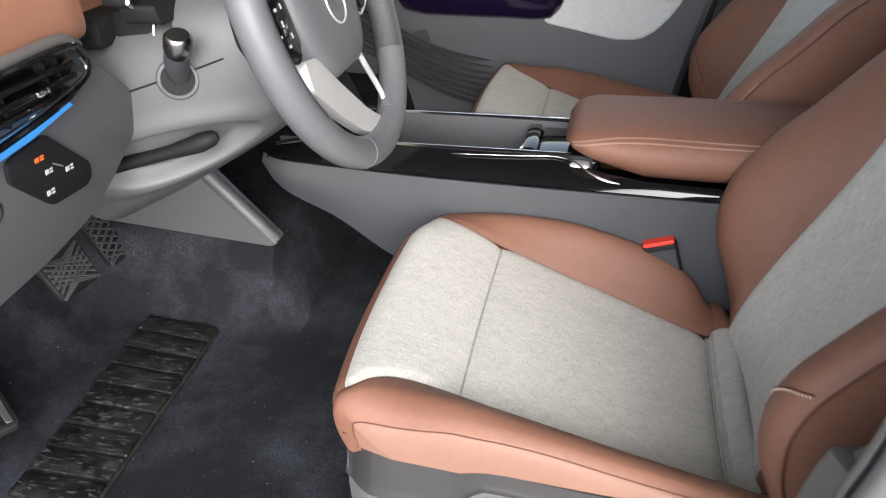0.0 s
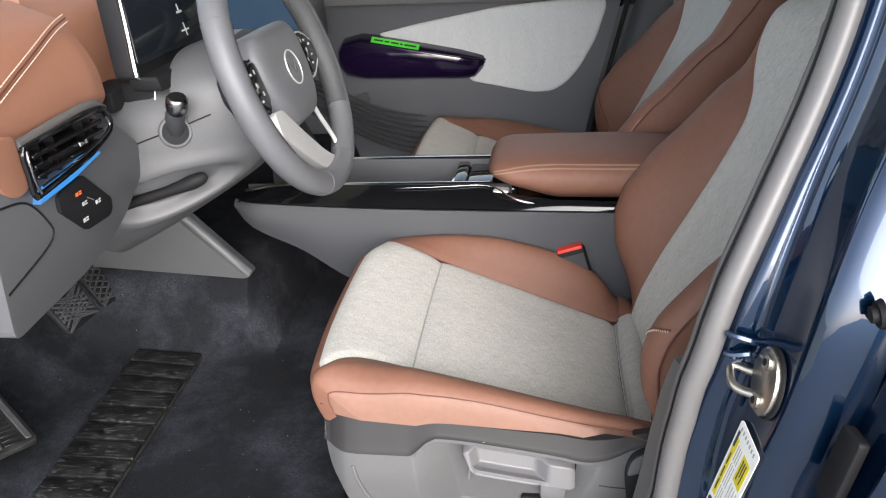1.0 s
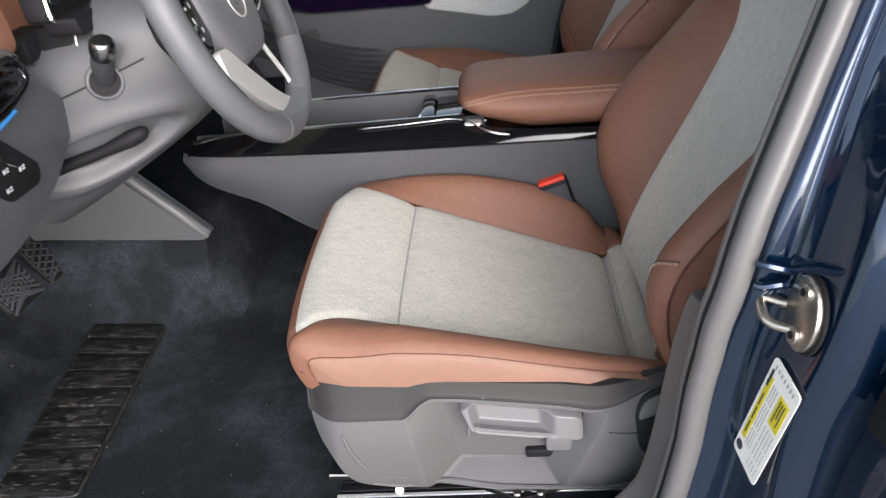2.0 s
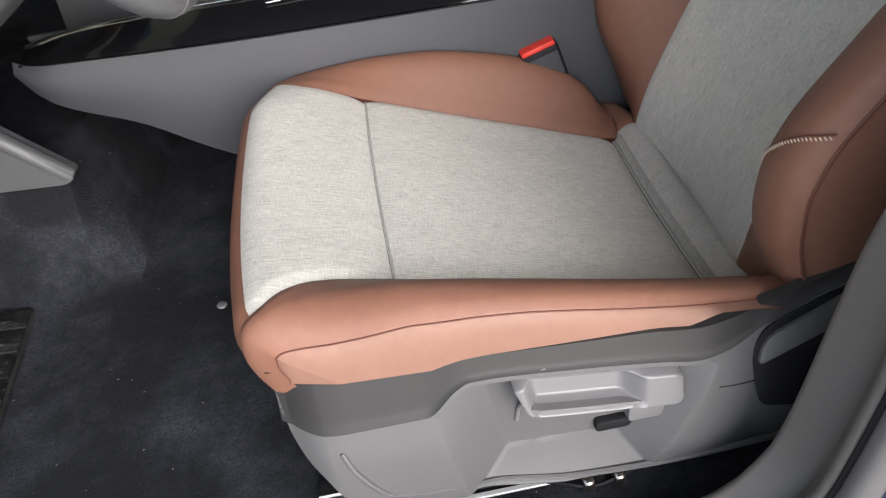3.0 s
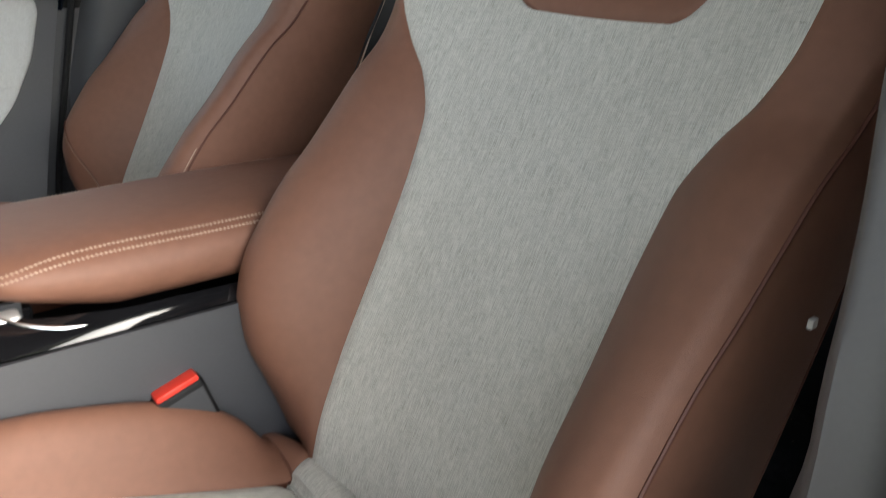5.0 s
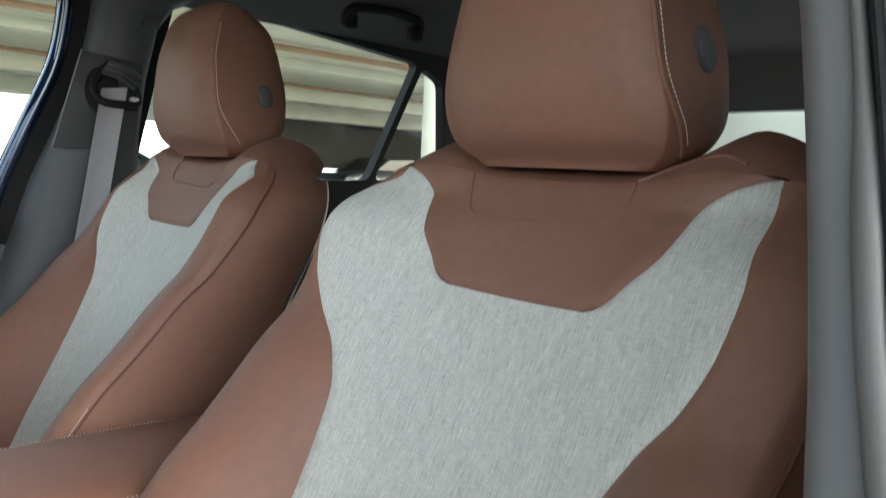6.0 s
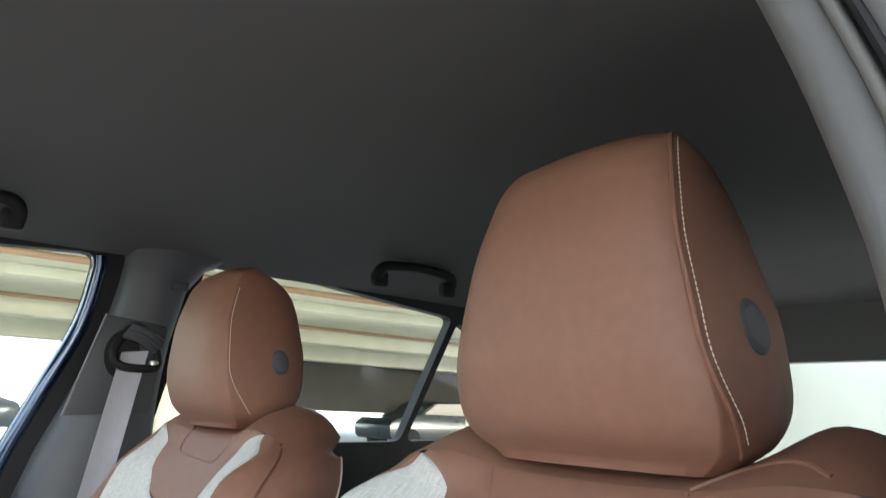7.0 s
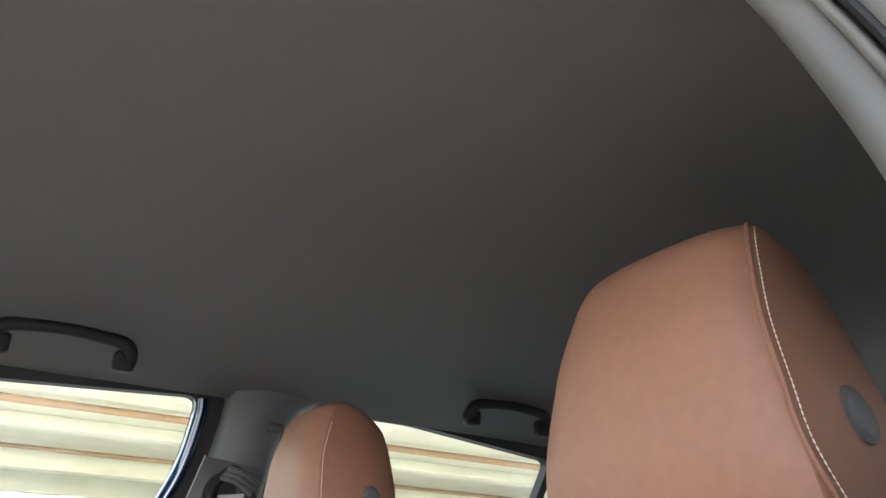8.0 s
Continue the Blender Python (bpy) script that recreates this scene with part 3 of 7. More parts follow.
for i in range(len(DOORWAY)):
    d = DOORWAY[i]
    narrow = min(1.0, max(0.0, (d[2] - 0.60) / 0.38)) * min(1.0, max(0.0, (d[0] - 0.2) / 0.08))
    row = []
    for a, b in JAMB:
        a2 = a if a < 0.018 else 0.018 + (min(a, 0.050) - 0.018) * (1 - 0.86 * narrow) + max(0.0, a - 0.050)
        row.append(d + AWAY[i] * a2 + np.array([0, b - 0.010 * _low[i], 0]) + (SHIFT[i] + [0, 0.012 * _low[i], 0]) * [0.5, 0.45, 0] * min(1.0, max(0.0, (b + 0.1) / 0.04)))
    jamb_rows.append(row)
jamb = sheet("body_jamb", jamb_rows, PAINT, sharp=70)
structure(jamb, "dark blue painted door jamb", "car body")
# leading edge of the rear door, behind the pillar
_a, _b = int(np.argmax(DOORWAY[:, 0] > 0.285)), int(np.argmax(DOORWAY[:, 2] > 1.30))
rear_door = sheet("rear_door_edge", swept([(0.128, -0.140), (0.110, -0.146), (0.106, -0.156), (0.106, -0.186), (0.108, -0.200), (0.104, -0.210), (0.110, -0.217), (0.16, -0.222), (0.35, -0.228), (0.90, -0.225)], _a, _b, wide=0.010), PAINT)
structure(rear_door, "dark blue painted edge and skin of the rear door", "car door")
# the lower trim stands a little proud, with a step where the upper trim begins
step_rows = []
_s0, _s1 = int(np.argmax(DOORWAY[:, 0] > -0.60)), int(np.argmax(DOORWAY[:, 2] > 0.722))
for i in range(_s0, _s1 + 1):
    d, o = DOORWAY[i], AWAY[i]
    f = on_pillar[i]
    a, b = 0.006 + 0.008 * f, -0.006 - 0.012 * f
    sh = SHIFT[i]
    row = [d + o * p + np.array([0, q, 0]) for p, q in ((0.12, 0.040), (0.03, 0.026), (0.008, 0.0165), (0.0005, 0.012), (-0.0015, 0.0085), (-0.001, 0.005), (a - 0.006, b + 0.004), (a - 0.0028, b - 0.0004), (a - 0.001, b - 0.0045), (a + 0.003, b - 0.008))] + [d + o * 0.010 + sh + np.array([0, -0.026, 0])]
    step_rows.append(row)
step_rows.append([p + AWAY[_s1] * 0.003 + np.array([0, 0, 0.002]) for p in step_rows[-1]])
step_rows.append([p + AWAY[_s1] * 0.030 + np.array([0, 0, 0.006]) for p in step_rows[-1]])
low_trim = sheet("trim_lower_pillar", step_rows, TRIM_GREY, sharp=50)
structure(low_trim, "dark grey plastic lower pillar trim", "trim")

# ---------------------------------------------------------------- passenger side wall, pillars, rear end
def side_y(z):
    return 1.135 - 0.055 * np.clip((z - 0.90) / 0.45, 0, 1.2)


def wall_with_holes(name, outline, holes, mat, thick=0.03, label="", category=""):
    bm = bmesh.new()
    edges, loops = [], []
    for pts in [outline] + holes:
        vs = [bm.verts.new((x, float(side_y(z)), z)) for x, z in pts]
        loops.append(vs)
        edges += [bm.edges.new((vs[i], vs[(i + 1) % len(vs)])) for i in range(len(vs))]
    bmesh.ops.triangle_fill(bm, use_beauty=True, edges=edges)
    faces = bm.faces[:]
    r = bmesh.ops.extrude_face_region(bm, geom=faces)
    bmesh.ops.translate(bm, vec=(0, thick, 0), verts=[g for g in r["geom"] if isinstance(g, bmesh.types.BMVert)])
    return structure(part(name, bm, mat), label, category)


FRONT_WIN = round_poly([(-0.62, 0.965), (0.385, 0.925), (0.421, 1.05), (0.447, 1.12), (0.486, 1.222), (0.499, 1.352), (0.10, 1.330), (-0.20, 1.28)], 0.025, 5)
REAR_WIN = round_poly([(0.635, 1.01), (1.205, 1.027), (1.318, 1.322), (0.95, 1.358), (0.700, 1.360)], 0.02, 5)
QUARTER = round_poly([(1.221, 1.028), (1.435, 1.035), (1.437, 1.09), (1.405, 1.285), (1.335, 1.313)], 0.02, 5)
side = wall_with_holes("wall_passenger_side", [(-0.75, 0.90), (0.42, 0.885), (1.95, 0.90), (1.95, 1.34), (1.2, 1.42), (0.3, 1.42), (-0.3, 1.36), (-0.75, 1.05)], [FRONT_WIN, REAR_WIN, QUARTER], BLACK, 0.03, "dark plastic side wall with window openings", "wall")
lower = part("wall_lower_side", box_bm(0.24, 1.95, 1.135, 1.17, 0.36, 0.93, 0.01), PLASTIC_DARK)
structure(lower, "dark lower side wall beside the passenger seat", "wall")
for name, pts in (("window_1", FRONT_WIN), ("window_2", REAR_WIN), ("window_3", QUARTER)):
    bm = bmesh.new()
    bm.faces.new([bm.verts.new((x, float(side_y(z)) + 0.022, z)) for x, z in pts])
    w = part(name, bm, WINDOW)
    w.visible_shadow = False
    structure(w, "clear side window of the car", "window")
# painted door frame seen behind the trim at the front window's rear edge
frame_line = [(x, float(side_y(z)) + 0.012, z) for x, z in ((0.375, 0.885), (0.410, 1.0), (0.452, 1.11), (0.494, 1.22), (0.509, 1.32), (0.507, 1.350))]
structure(tube("door_frame_edge", smooth_path(frame_line, 30), 0.016, PAINT, sides=12, squash=(1.0, 1.0)), "dark blue painted edge of the closed door frame", "door frame")
structure(tube("window_gasket", smooth_path([(x - 0.012, y + 0.004, z) for x, y, z in frame_line], 30), 0.005, BLACK, sides=8), "black rubber window gasket", "gasket")

# trim of the passenger pillar
pillar = []
for z, xa, xb in ((0.40, 0.33, 0.70), (0.75, 0.375, 0.67), (0.90, 0.418, 0.655), (1.00, 0.448, 0.648), (1.10, 0.488, 0.645), (1.20, 0.526, 0.650), (1.30, 0.542, 0.668), (1.345, 0.546, 0.70), (1.375, 0.54, 0.76), (1.43, 0.52, 0.84)):
    yo = float(side_y(z))
    row = []
    for s in np.linspace(0, 1, 14):
        bulge = 0.056 * math.sin(math.pi * s)**0.30
        row.append((xa + (xb - xa) * s, yo + 0.004 - bulge, z))
    pillar.append(row)
p_trim = sheet("trim_passenger_pillar", pillar, PILLAR, thick=0.004)
structure(p_trim, "charcoal plastic trim over the passenger pillar", "trim")

# tailgate frame, rear window, rear bench
tail = bmesh.new()
edges = []
for pts in ([(-0.30, 0.60), (1.16, 0.60), (1.16, 1.40), (-0.30, 1.40)], round_poly([(-0.18, 0.98), (1.02, 0.98), (0.94, 1.250), (-0.10, 1.250)], 0.04, 5)):
    vs = [tail.verts.new((2.06 - 0.25 * (z - 1.0), y, z)) for y, z in pts]
    edges += [tail.edges.new((vs[i], vs[(i + 1) % len(vs)])) for i in range(len(vs))]
bmesh.ops.triangle_fill(tail, use_beauty=True, edges=edges)
r = bmesh.ops.extrude_face_region(tail, geom=tail.faces[:])
bmesh.ops.translate(tail, vec=(0.04, 0, 0), verts=[g for g in r["geom"] if isinstance(g, bmesh.types.BMVert)])
structure(part("wall_tailgate", tail, PLASTIC), "grey trimmed tailgate with the rear window", "tailgate")
bm = bmesh.new()
bm.faces.new([bm.verts.new((2.085 - 0.25 * (z - 1.0), y, z)) for y, z in ((-0.2, 0.96), (1.04, 0.96), (0.96, 1.26), (-0.12, 1.26))])
w = part("window_4", bm, WINDOW)
w.visible_shadow = False
structure(w, "rear window of the car", "window")
bench = thing("rear_bench", (1.35, 0.37, 0.383), "charcoal upholstered rear bench behind the front seats", "bench seat")
rows = [[(x, y, z - 0.02 * ((y - 0.37) / 0.6)**4) for y in np.linspace(-0.27, 1.05, 16)] for x, z in ((1.02, 0.40), (1.00, 0.62), (1.03, 0.66), (1.25, 0.64), (1.45, 0.62))]
sheet("bench_cushion", rows, PLASTIC_DARK, bench, thick=-0.02)
rows = [[(x + 0.02 * abs((y - 0.37) / 0.6)**3, y, z - 0.03 * ((y - 0.37) / 0.66)**4) for y in np.linspace(-0.27, 1.05, 20)] for x, z in ((1.42, 0.60), (1.50, 0.80), (1.565, 0.95), (1.585, 0.985), (1.62, 0.995), (1.66, 0.98), (1.68, 0.90), (1.68, 0.5))]
sheet("bench_backrest", rows, PLASTIC_DARK, bench, thick=-0.02)
structure(part("wall_rear_side", box_bm(0.62, 2.0, -0.40, -0.36, 0.36, 1.0, 0.01), PLASTIC_DARK), "dark rear door inside the car", "wall")
structure(part("wall_rear_quarter", box_bm(1.5, 2.02, -0.36, -0.33, 0.98, 1.40, 0.01), PLASTIC_DARK), "dark rear quarter trim", "wall")

# the closed rear door on the driver's side: frame round its window
bm = bmesh.new()
edges = []
for pts in ([(0.60, 0.98), (1.52, 0.98), (1.52, 1.40), (0.58, 1.40)], REAR_WIN):
    vs = [bm.verts.new((x, -0.345 + 0.10 * (z - 1.0), z)) for x, z in pts]
    edges += [bm.edges.new((vs[i], vs[(i + 1) % len(vs)])) for i in range(len(vs))]
bmesh.ops.triangle_fill(bm, use_beauty=True, edges=edges)
r = bmesh.ops.extrude_face_region(bm, geom=bm.faces[:])
bmesh.ops.translate(bm, vec=(0, -0.04, 0), verts=[g for g in r["geom"] if isinstance(g, bmesh.types.BMVert)])
structure(part("wall_rear_door_frame", bm, BLACK), "black frame of the rear door's window", "door frame")
bm = bmesh.new()
bm.faces.new([bm.verts.new((x, -0.365 + 0.10 * (z - 1.0), z)) for x, z in REAR_WIN])
w = part("window_6", bm, WINDOW)
w.visible_shadow = False
structure(w, "side window of the rear door", "window")

# windscreen, its pillars, bulkhead
bm = bmesh.new()
bm.faces.new([bm.verts.new(v) for v in ((-1.12, -0.36, 1.02), (-1.12, 1.10, 1.02), (-0.36, 0.99, 1.37), (-0.36, -0.20, 1.37))])
w = part("window_5", bm, WINDOW)
w.visible_shadow = False
structure(w, "windscreen of the car", "windscreen")
structure(part("wall_bulkhead", box_bm(-1.16, -1.10, -0.42, 1.16, 0.36, 1.04, 0.01), BLACK), "black bulkhead behind the dashboard", "wall")
structure(tube("trim_pillar_front", smooth_path([(-1.12, 1.12, 1.0), (-0.75, 1.10, 1.19), (-0.36, 1.04, 1.36)], 20), 0.035, PLASTIC_DARK, sides=10), "dark windscreen pillar trim", "trim")
structure(part("sill", box_bm(-0.95, 0.32, -0.375, -0.335, 0.36, 0.408, 0.008), PLASTIC_DARK), "dark plastic door sill", "sill")


# ---------------------------------------------------------------- the closed passenger door
door = thing("car_door", (-0.1, 1.13, 0.42), "closed passenger door with pale cloth panel and violet pull", "car door")


def door_y(x, z):
    return 1.112 + 0.018 * math.sin((z - 0.55) * 5) - 0.012 * max(0, (0.62 - z)) * 4


rows = []
for z in np.linspace(0.42, 0.925, 40):
    xe = 0.275 + 0.105 * (z - 0.45) / 0.45
    rows.append([(x, door_y(x, z), z) for x in np.linspace(-0.70, xe, 40)])
sheet("door_panel", rows, DOOR_PLASTIC, door, thick=0.02)
sill_rows = [[(x, y - 0.02, z + 0.02 * (-0.2 - x) * 0.2) for x in np.linspace(-0.70, 0.385, 12)] for y, z in ((1.112, 0.915), (1.108, 0.932), (1.115, 0.945), (1.14, 0.95))]
sheet("door_top", sill_rows, PLASTIC, door, thick=-0.01)


def door_patch(name, outline, mat, proud, label, parent, edge=0.006, inset=0.9):
    """A padded patch that stands proud of the door and falls to it at its rim."""
    c = np.mean(outline, axis=0)
    loops = []
    for s, d in ((1.0, 0.0), (0.992, proud * 0.6), (0.975, proud * 0.9), (0.93, proud), (0.75, proud * 1.1), (0.5, proud * 1.15), (0.25, proud * 1.15)):
        loops.append([(c[0] + (x - c[0]) * s, door_y(0, c[1] + (z - c[1]) * s) - d - 0.001, c[1] + (z - c[1]) * s) for x, z in outline])
    v = np.vstack(loops)
    m = len(outline)
    f = grid_faces(len(loops), m, wrap=True) + [tuple(range((len(loops) - 1) * m, len(loops) * m))]
    return raw(name, v, f, mat, parent, label, np.stack([v[:, 2], v[:, 0]], 1))


door_patch("cloth_panel", round_poly([(-0.300, 0.826), (-0.18, 0.852), (0.05, 0.892), (0.335, 0.915), (0.343, 0.885), (0.318, 0.80), (0.276, 0.722), (0.240, 0.680), (0.200, 0.656), (0.14, 0.654), (-0.04, 0.690), (-0.03, 0.73)], 0.02, 6), DOOR_CLOTH, 0.008, "pale grey woven cloth door panel", door)
tube("cloth_crease", smooth_path([(x, door_y(x, z) - 0.0088, z) for x, z in ((-0.01, 0.742), (0.10, 0.742), (0.20, 0.744), (0.275, 0.752))], 24), 0.0016, DOOR_CLOTH, door, sides=6)
# the pull: a wedge that stands off the door, its top a narrow shelf
pull = []
for x, zt, zb, d in ((-0.415, 0.772, 0.735, 0.012), (-0.395, 0.800, 0.712, 0.030), (-0.34, 0.812, 0.703, 0.046), (-0.25, 0.800, 0.702, 0.052), (-0.15, 0.782, 0.702, 0.052), (-0.06, 0.765, 0.700, 0.046), (-0.02, 0.755, 0.702, 0.036), (0.004, 0.750, 0.726, 0.020), (0.012, 0.747, 0.741, 0.008)):
    y = door_y(x, 0.75)
    pull.append([(x, y + 0.004, zt + 0.018), (x, y - d * 0.5, zt + 0.012), (x, y - d * 0.95, zt + 0.003), (x, y - d, zt - 0.004), (x, y - d * 0.98, (zt + zb) / 2), (x, y - d * 0.8, zb + 0.01), (x, y - d * 0.45, zb), (x, y + 0.004, zb - 0.004)])
pull_ob = sheet("door_pull", pull, PURPLE, door, "glossy violet-black lacquered door pull", sharp=50)
tube("pull_edge", smooth_path([q[2] for q in pull[1:]], 30), 0.0022, GLOSS, pull_ob, sides=6)
stk = axes((-0.236, 1.066, 0.8105), (1.0, 0.0, -0.19), (0, 0.45, 0.35))
part("sticker", prism_bm(round_poly([(-0.068, -0.010), (0.068, -0.010), (0.068, 0.010), (-0.068, 0.010)], 0.002, 3), 0.0008, stk, 0), GREEN, pull_ob, "bright green printed sticker", smooth=False)
for k, (a, b) in enumerate(((-0.060, -0.034), (-0.030, -0.016), (-0.012, 0.010), (0.014, 0.022), (0.026, 0.060))):
    part("print_bar", prism_bm([(a, -0.0028), (b, -0.0028), (b, 0.0028), (a, 0.0028)], 0.0003, stk @ Matrix.Translation((0, 0, 0.0009)), 0), INK, pull_ob, smooth=False)
for k in range(8):
    x0, z0 = -0.425 + 0.004 * k, 0.672 - 0.017 * k
    rib = smooth_path([(x0 - 0.12, 1.112, z0 + 0.05), (x0, 1.098, z0), (x0 + 0.09, 1.094, z0 - 0.042), (x0 + 0.19, 1.092, z0 - 0.070), (x0 + 0.26, 1.104, z0 - 0.080)], 24)
    tube("speaker_rib", rib, np.interp(np.linspace(0, 1, 24), [0, 0.15, 0.9, 1], [0.002, 0.0055, 0.0055, 0.001]), PLASTIC_DARK, door, sides=6)
# black tube drawn along the dark gap at the door's rear edge
tube("door_gap", smooth_path([(0.30, 1.095, 0.44), (0.326, 1.10, 0.60), (0.36, 1.098, 0.75), (0.400, 1.10, 0.92)], 20), 0.006, BLACK, door, "black line of the door gap", sides=6)
part("door_switch_plate", prism_bm(round_poly([(-0.375, 0.655), (-0.335, 0.668), (-0.325, 0.640), (-0.345, 0.625), (-0.375, 0.632)], 0.005, 3), 0.002, plane_xz(1.096, -1), 0.0006, 1), PLASTIC_DARK, door)


# ---------------------------------------------------------------- dashboard
dash = thing("dashboard", (-0.55, 0.37, 0.84), "dashboard with tan leather top over grey plastic", "dashboard")


def rounded_section(points, r=0.015, n=5):
    """An open section line with rounded corners."""
    p = [np.array(q, float) for q in points]
    out = [tuple(p[0])]
    for a, b, c in zip(p, p[1:], p[2:]):
        q = min(r, 0.45 * np.linalg.norm(a - b), 0.45 * np.linalg.norm(c - b))
        s, e = b + (a - b) / np.linalg.norm(a - b) * q, b + (c - b) / np.linalg.norm(c - b) * q
        out += [tuple((1 - t)**2 * s + 2 * t * (1 - t) * b + t**2 * e) for t in np.linspace(0, 1, n)]
    return out + [tuple(p[-1])]


DASH_PAD = PAD_LEATHER
pad_l = rounded_section([(-0.42, 0.972), (-0.362, 0.978), (-0.366, 1.030), (-0.395, 1.082), (-0.47, 1.112), (-0.80, 1.115), (-1.10, 1.06)], 0.02, 6)
rows = [[(x - 0.004 * math.exp(-(y + 0.165)**2 / 0.0002), y, z - 0.05 * max(0, (-0.36 - y) / 0.06)**2 * (z > 1.0)) for x, z in pad_l] for y in np.linspace(-0.425, -0.165, 30)]
pad1 = sheet("leather_pad", rows, DASH_PAD, dash, "tan leather dashboard pad")
side_rows = [[rows[-1][i], (rows[-1][i][0] - 0.02, -0.155, rows[-1][i][2] - 0.002), (-0.46, -0.150, rows[-1][i][2] - 0.004)] for i in range(len(pad_l))]
sheet("pad_return", side_rows, DASH_PAD, pad1)
pad_r = rounded_section([(-0.46, 0.945), (-0.415, 0.955), (-0.425, 1.03), (-0.44, 1.075), (-0.49, 1.108), (-0.80, 1.112), (-1.10, 1.06)], 0.02, 6)
sheet("leather_pad", [[(x, y, z) for x, z in pad_r] for y in np.linspace(-0.155, 1.11, 24)], DASH_PAD, dash, "tan leather dashboard pad")
line = [(-0.3665, -0.42, 1.000), (-0.3660, -0.375, 1.022), (-0.3670, -0.33, 1.040), (-0.3745, -0.27, 1.058), (-0.3835, -0.21, 1.075), (-0.390, -0.17, 1.0815)]
for d in (0.0, 0.0085):
    q = smooth_path([(x - d * 0.45, y, z + d) for x, y, z in line], 50)
    stitches("stitching", q + np.array([0.0015, 0, 0.0008]), THREAD, pad1, 0.0062, 0.0050, 0.0008, "cream contrast stitching")
tube("pad_seam", smooth_path([(x - 0.002, y, z + 0.004) for x, y, z in line], 40), 0.0011, SEAM, pad1, sides=6)
# grey lower dash with its slanted end
low_face = [(-0.435, 0.962), (-0.186, 0.960), (-0.126, 0.908), (-0.122, 0.898), (-0.138, 0.874), (-0.190, 0.838), (-0.240, 0.816), (-0.300, 0.806), (-0.435, 0.796)]
m_dash = Matrix(((0.0, 0.10, -1, -0.4475), (1, 0, 0, 0), (0, 1, 0, 0), (0, 0, 0, 1)))
lower_dash = part("lower_dash", prism_bm(round_poly(low_face, 0.012, 4), 0.16, m_dash, 0.006, 3), DASH_GREY, dash, "mid-grey plastic lower dashboard")


def on_dash(y, z, proud=0.0):
    return (-0.4475 + 0.10 * z + proud, y, z)


tube("fuse_cover_line", smooth_path([on_dash(-0.433, 0.942), on_dash(-0.385, 0.934), on_dash(-0.364, 0.920), on_dash(-0.345, 0.893), on_dash(-0.342, 0.880), on_dash(-0.360, 0.868), on_dash(-0.430, 0.850)], 40), 0.0014, BLACK, lower_dash, sides=6)
rest = part("dash_body", box_bm(-0.60, -0.43, -0.19, 1.10, 0.80, 0.955, 0.02), PLASTIC, dash, "dark grey dashboard body")
part("dash_underside", box_bm(-0.95, -0.50, -0.42, 1.10, 0.72, 0.86, 0.02), PLASTIC_DARK, dash)
part("column_surround", box_bm(-0.46, -0.405, -0.186, 0.16, 0.80, 0.962, 0.014), DASH_GREY, dash, "grey panel round the steering column")
# air vent with its slats
vent_out = [(-0.376, 0.960), (-0.377, 0.985), (-0.362, 0.990), (-0.238, 0.991), (-0.218, 0.982), (-0.211, 0.968), (-0.222, 0.957), (-0.270, 0.945), (-0.362, 0.936), (-0.374, 0.938)]
m_vent = Matrix(((0.0, 0.05, 1, -0.440), (1, 0, 0, 0), (0, 1, 0, 0), (0, 0, 0, 1)))
vent = part("air_vent", prism_bm(round_poly(vent_out, 0.01, 4), 0.035, m_vent, 0.004, 3), GLOSS, dash, "gloss black air vent with silver frame")
rim = smooth_path([(-0.341 + 0.05 * (z - 0.96) , y, z) for y, z in vent_out], 90, closed=True)
tube("vent_frame", rim, 0.0034, GLOSS, vent, "gloss black vent frame", sides=8, closed=True)
tube("vent_end", smooth_path([(-0.3385, -0.372, 0.986), (-0.3375, -0.3745, 0.972), (-0.3375, -0.3735, 0.952), (-0.3390, -0.368, 0.938)], 20), 0.0016, DARK_CHROME, vent, "bright vent end trim", sides=8)
tube("vent_brow", smooth_path([(-0.345, -0.376, 0.993), (-0.345, -0.30, 0.997), (-0.345, -0.236, 0.997), (-0.345, -0.214, 0.986)], 24), 0.0052, TRIM_GREY, vent, "grey brow over the vent", sides=10)
tube("silver_line", smooth_path([(-0.3375, -0.364, 0.9450), (-0.3360, -0.29, 0.9515), (-0.3360, -0.236, 0.9605), (-0.3370, -0.220, 0.968), (-0.338, -0.224, 0.979)], 40), 0.0014, DARK_CHROME, vent, sides=6)
for k, z in enumerate((0.9545, 0.9655, 0.9765)):
    part("slat", box_bm(-0.352, -0.338, -0.366, -0.232 - 0.008 * (k == 0), z - 0.0024, z + 0.0024, 0.001, 1), GLOSS, vent)
part("slat_knob", box_bm(-0.338, -0.333, -0.292, -0.276, 0.9635, 0.9685, 0.0015), CHROME, vent, "small chrome knob")
for y in (-0.345, -0.318, -0.262, -0.246):
    part("vane", box_bm(-0.356, -0.345, y - 0.001, y + 0.001, 0.946, 0.984, 0), BLACK, vent, smooth=False)
# the leather pad runs down round the vent's outer end
part("pad_lobe", prism_bm(round_poly([(-0.432, 1.006), (-0.380, 1.006), (-0.379, 0.984), (-0.366, 0.970), (-0.364, 0.956), (-0.376, 0.944), (-0.393, 0.942), (-0.408, 0.952), (-0.432, 0.985)], 0.010, 5), 0.050, Matrix(((0.0, 0.10, 1, -0.492), (1, 0, 0, 0), (0, 1, 0, 0), (0, 0, 0, 1))), 0.010, 4), DASH_PAD, pad1)
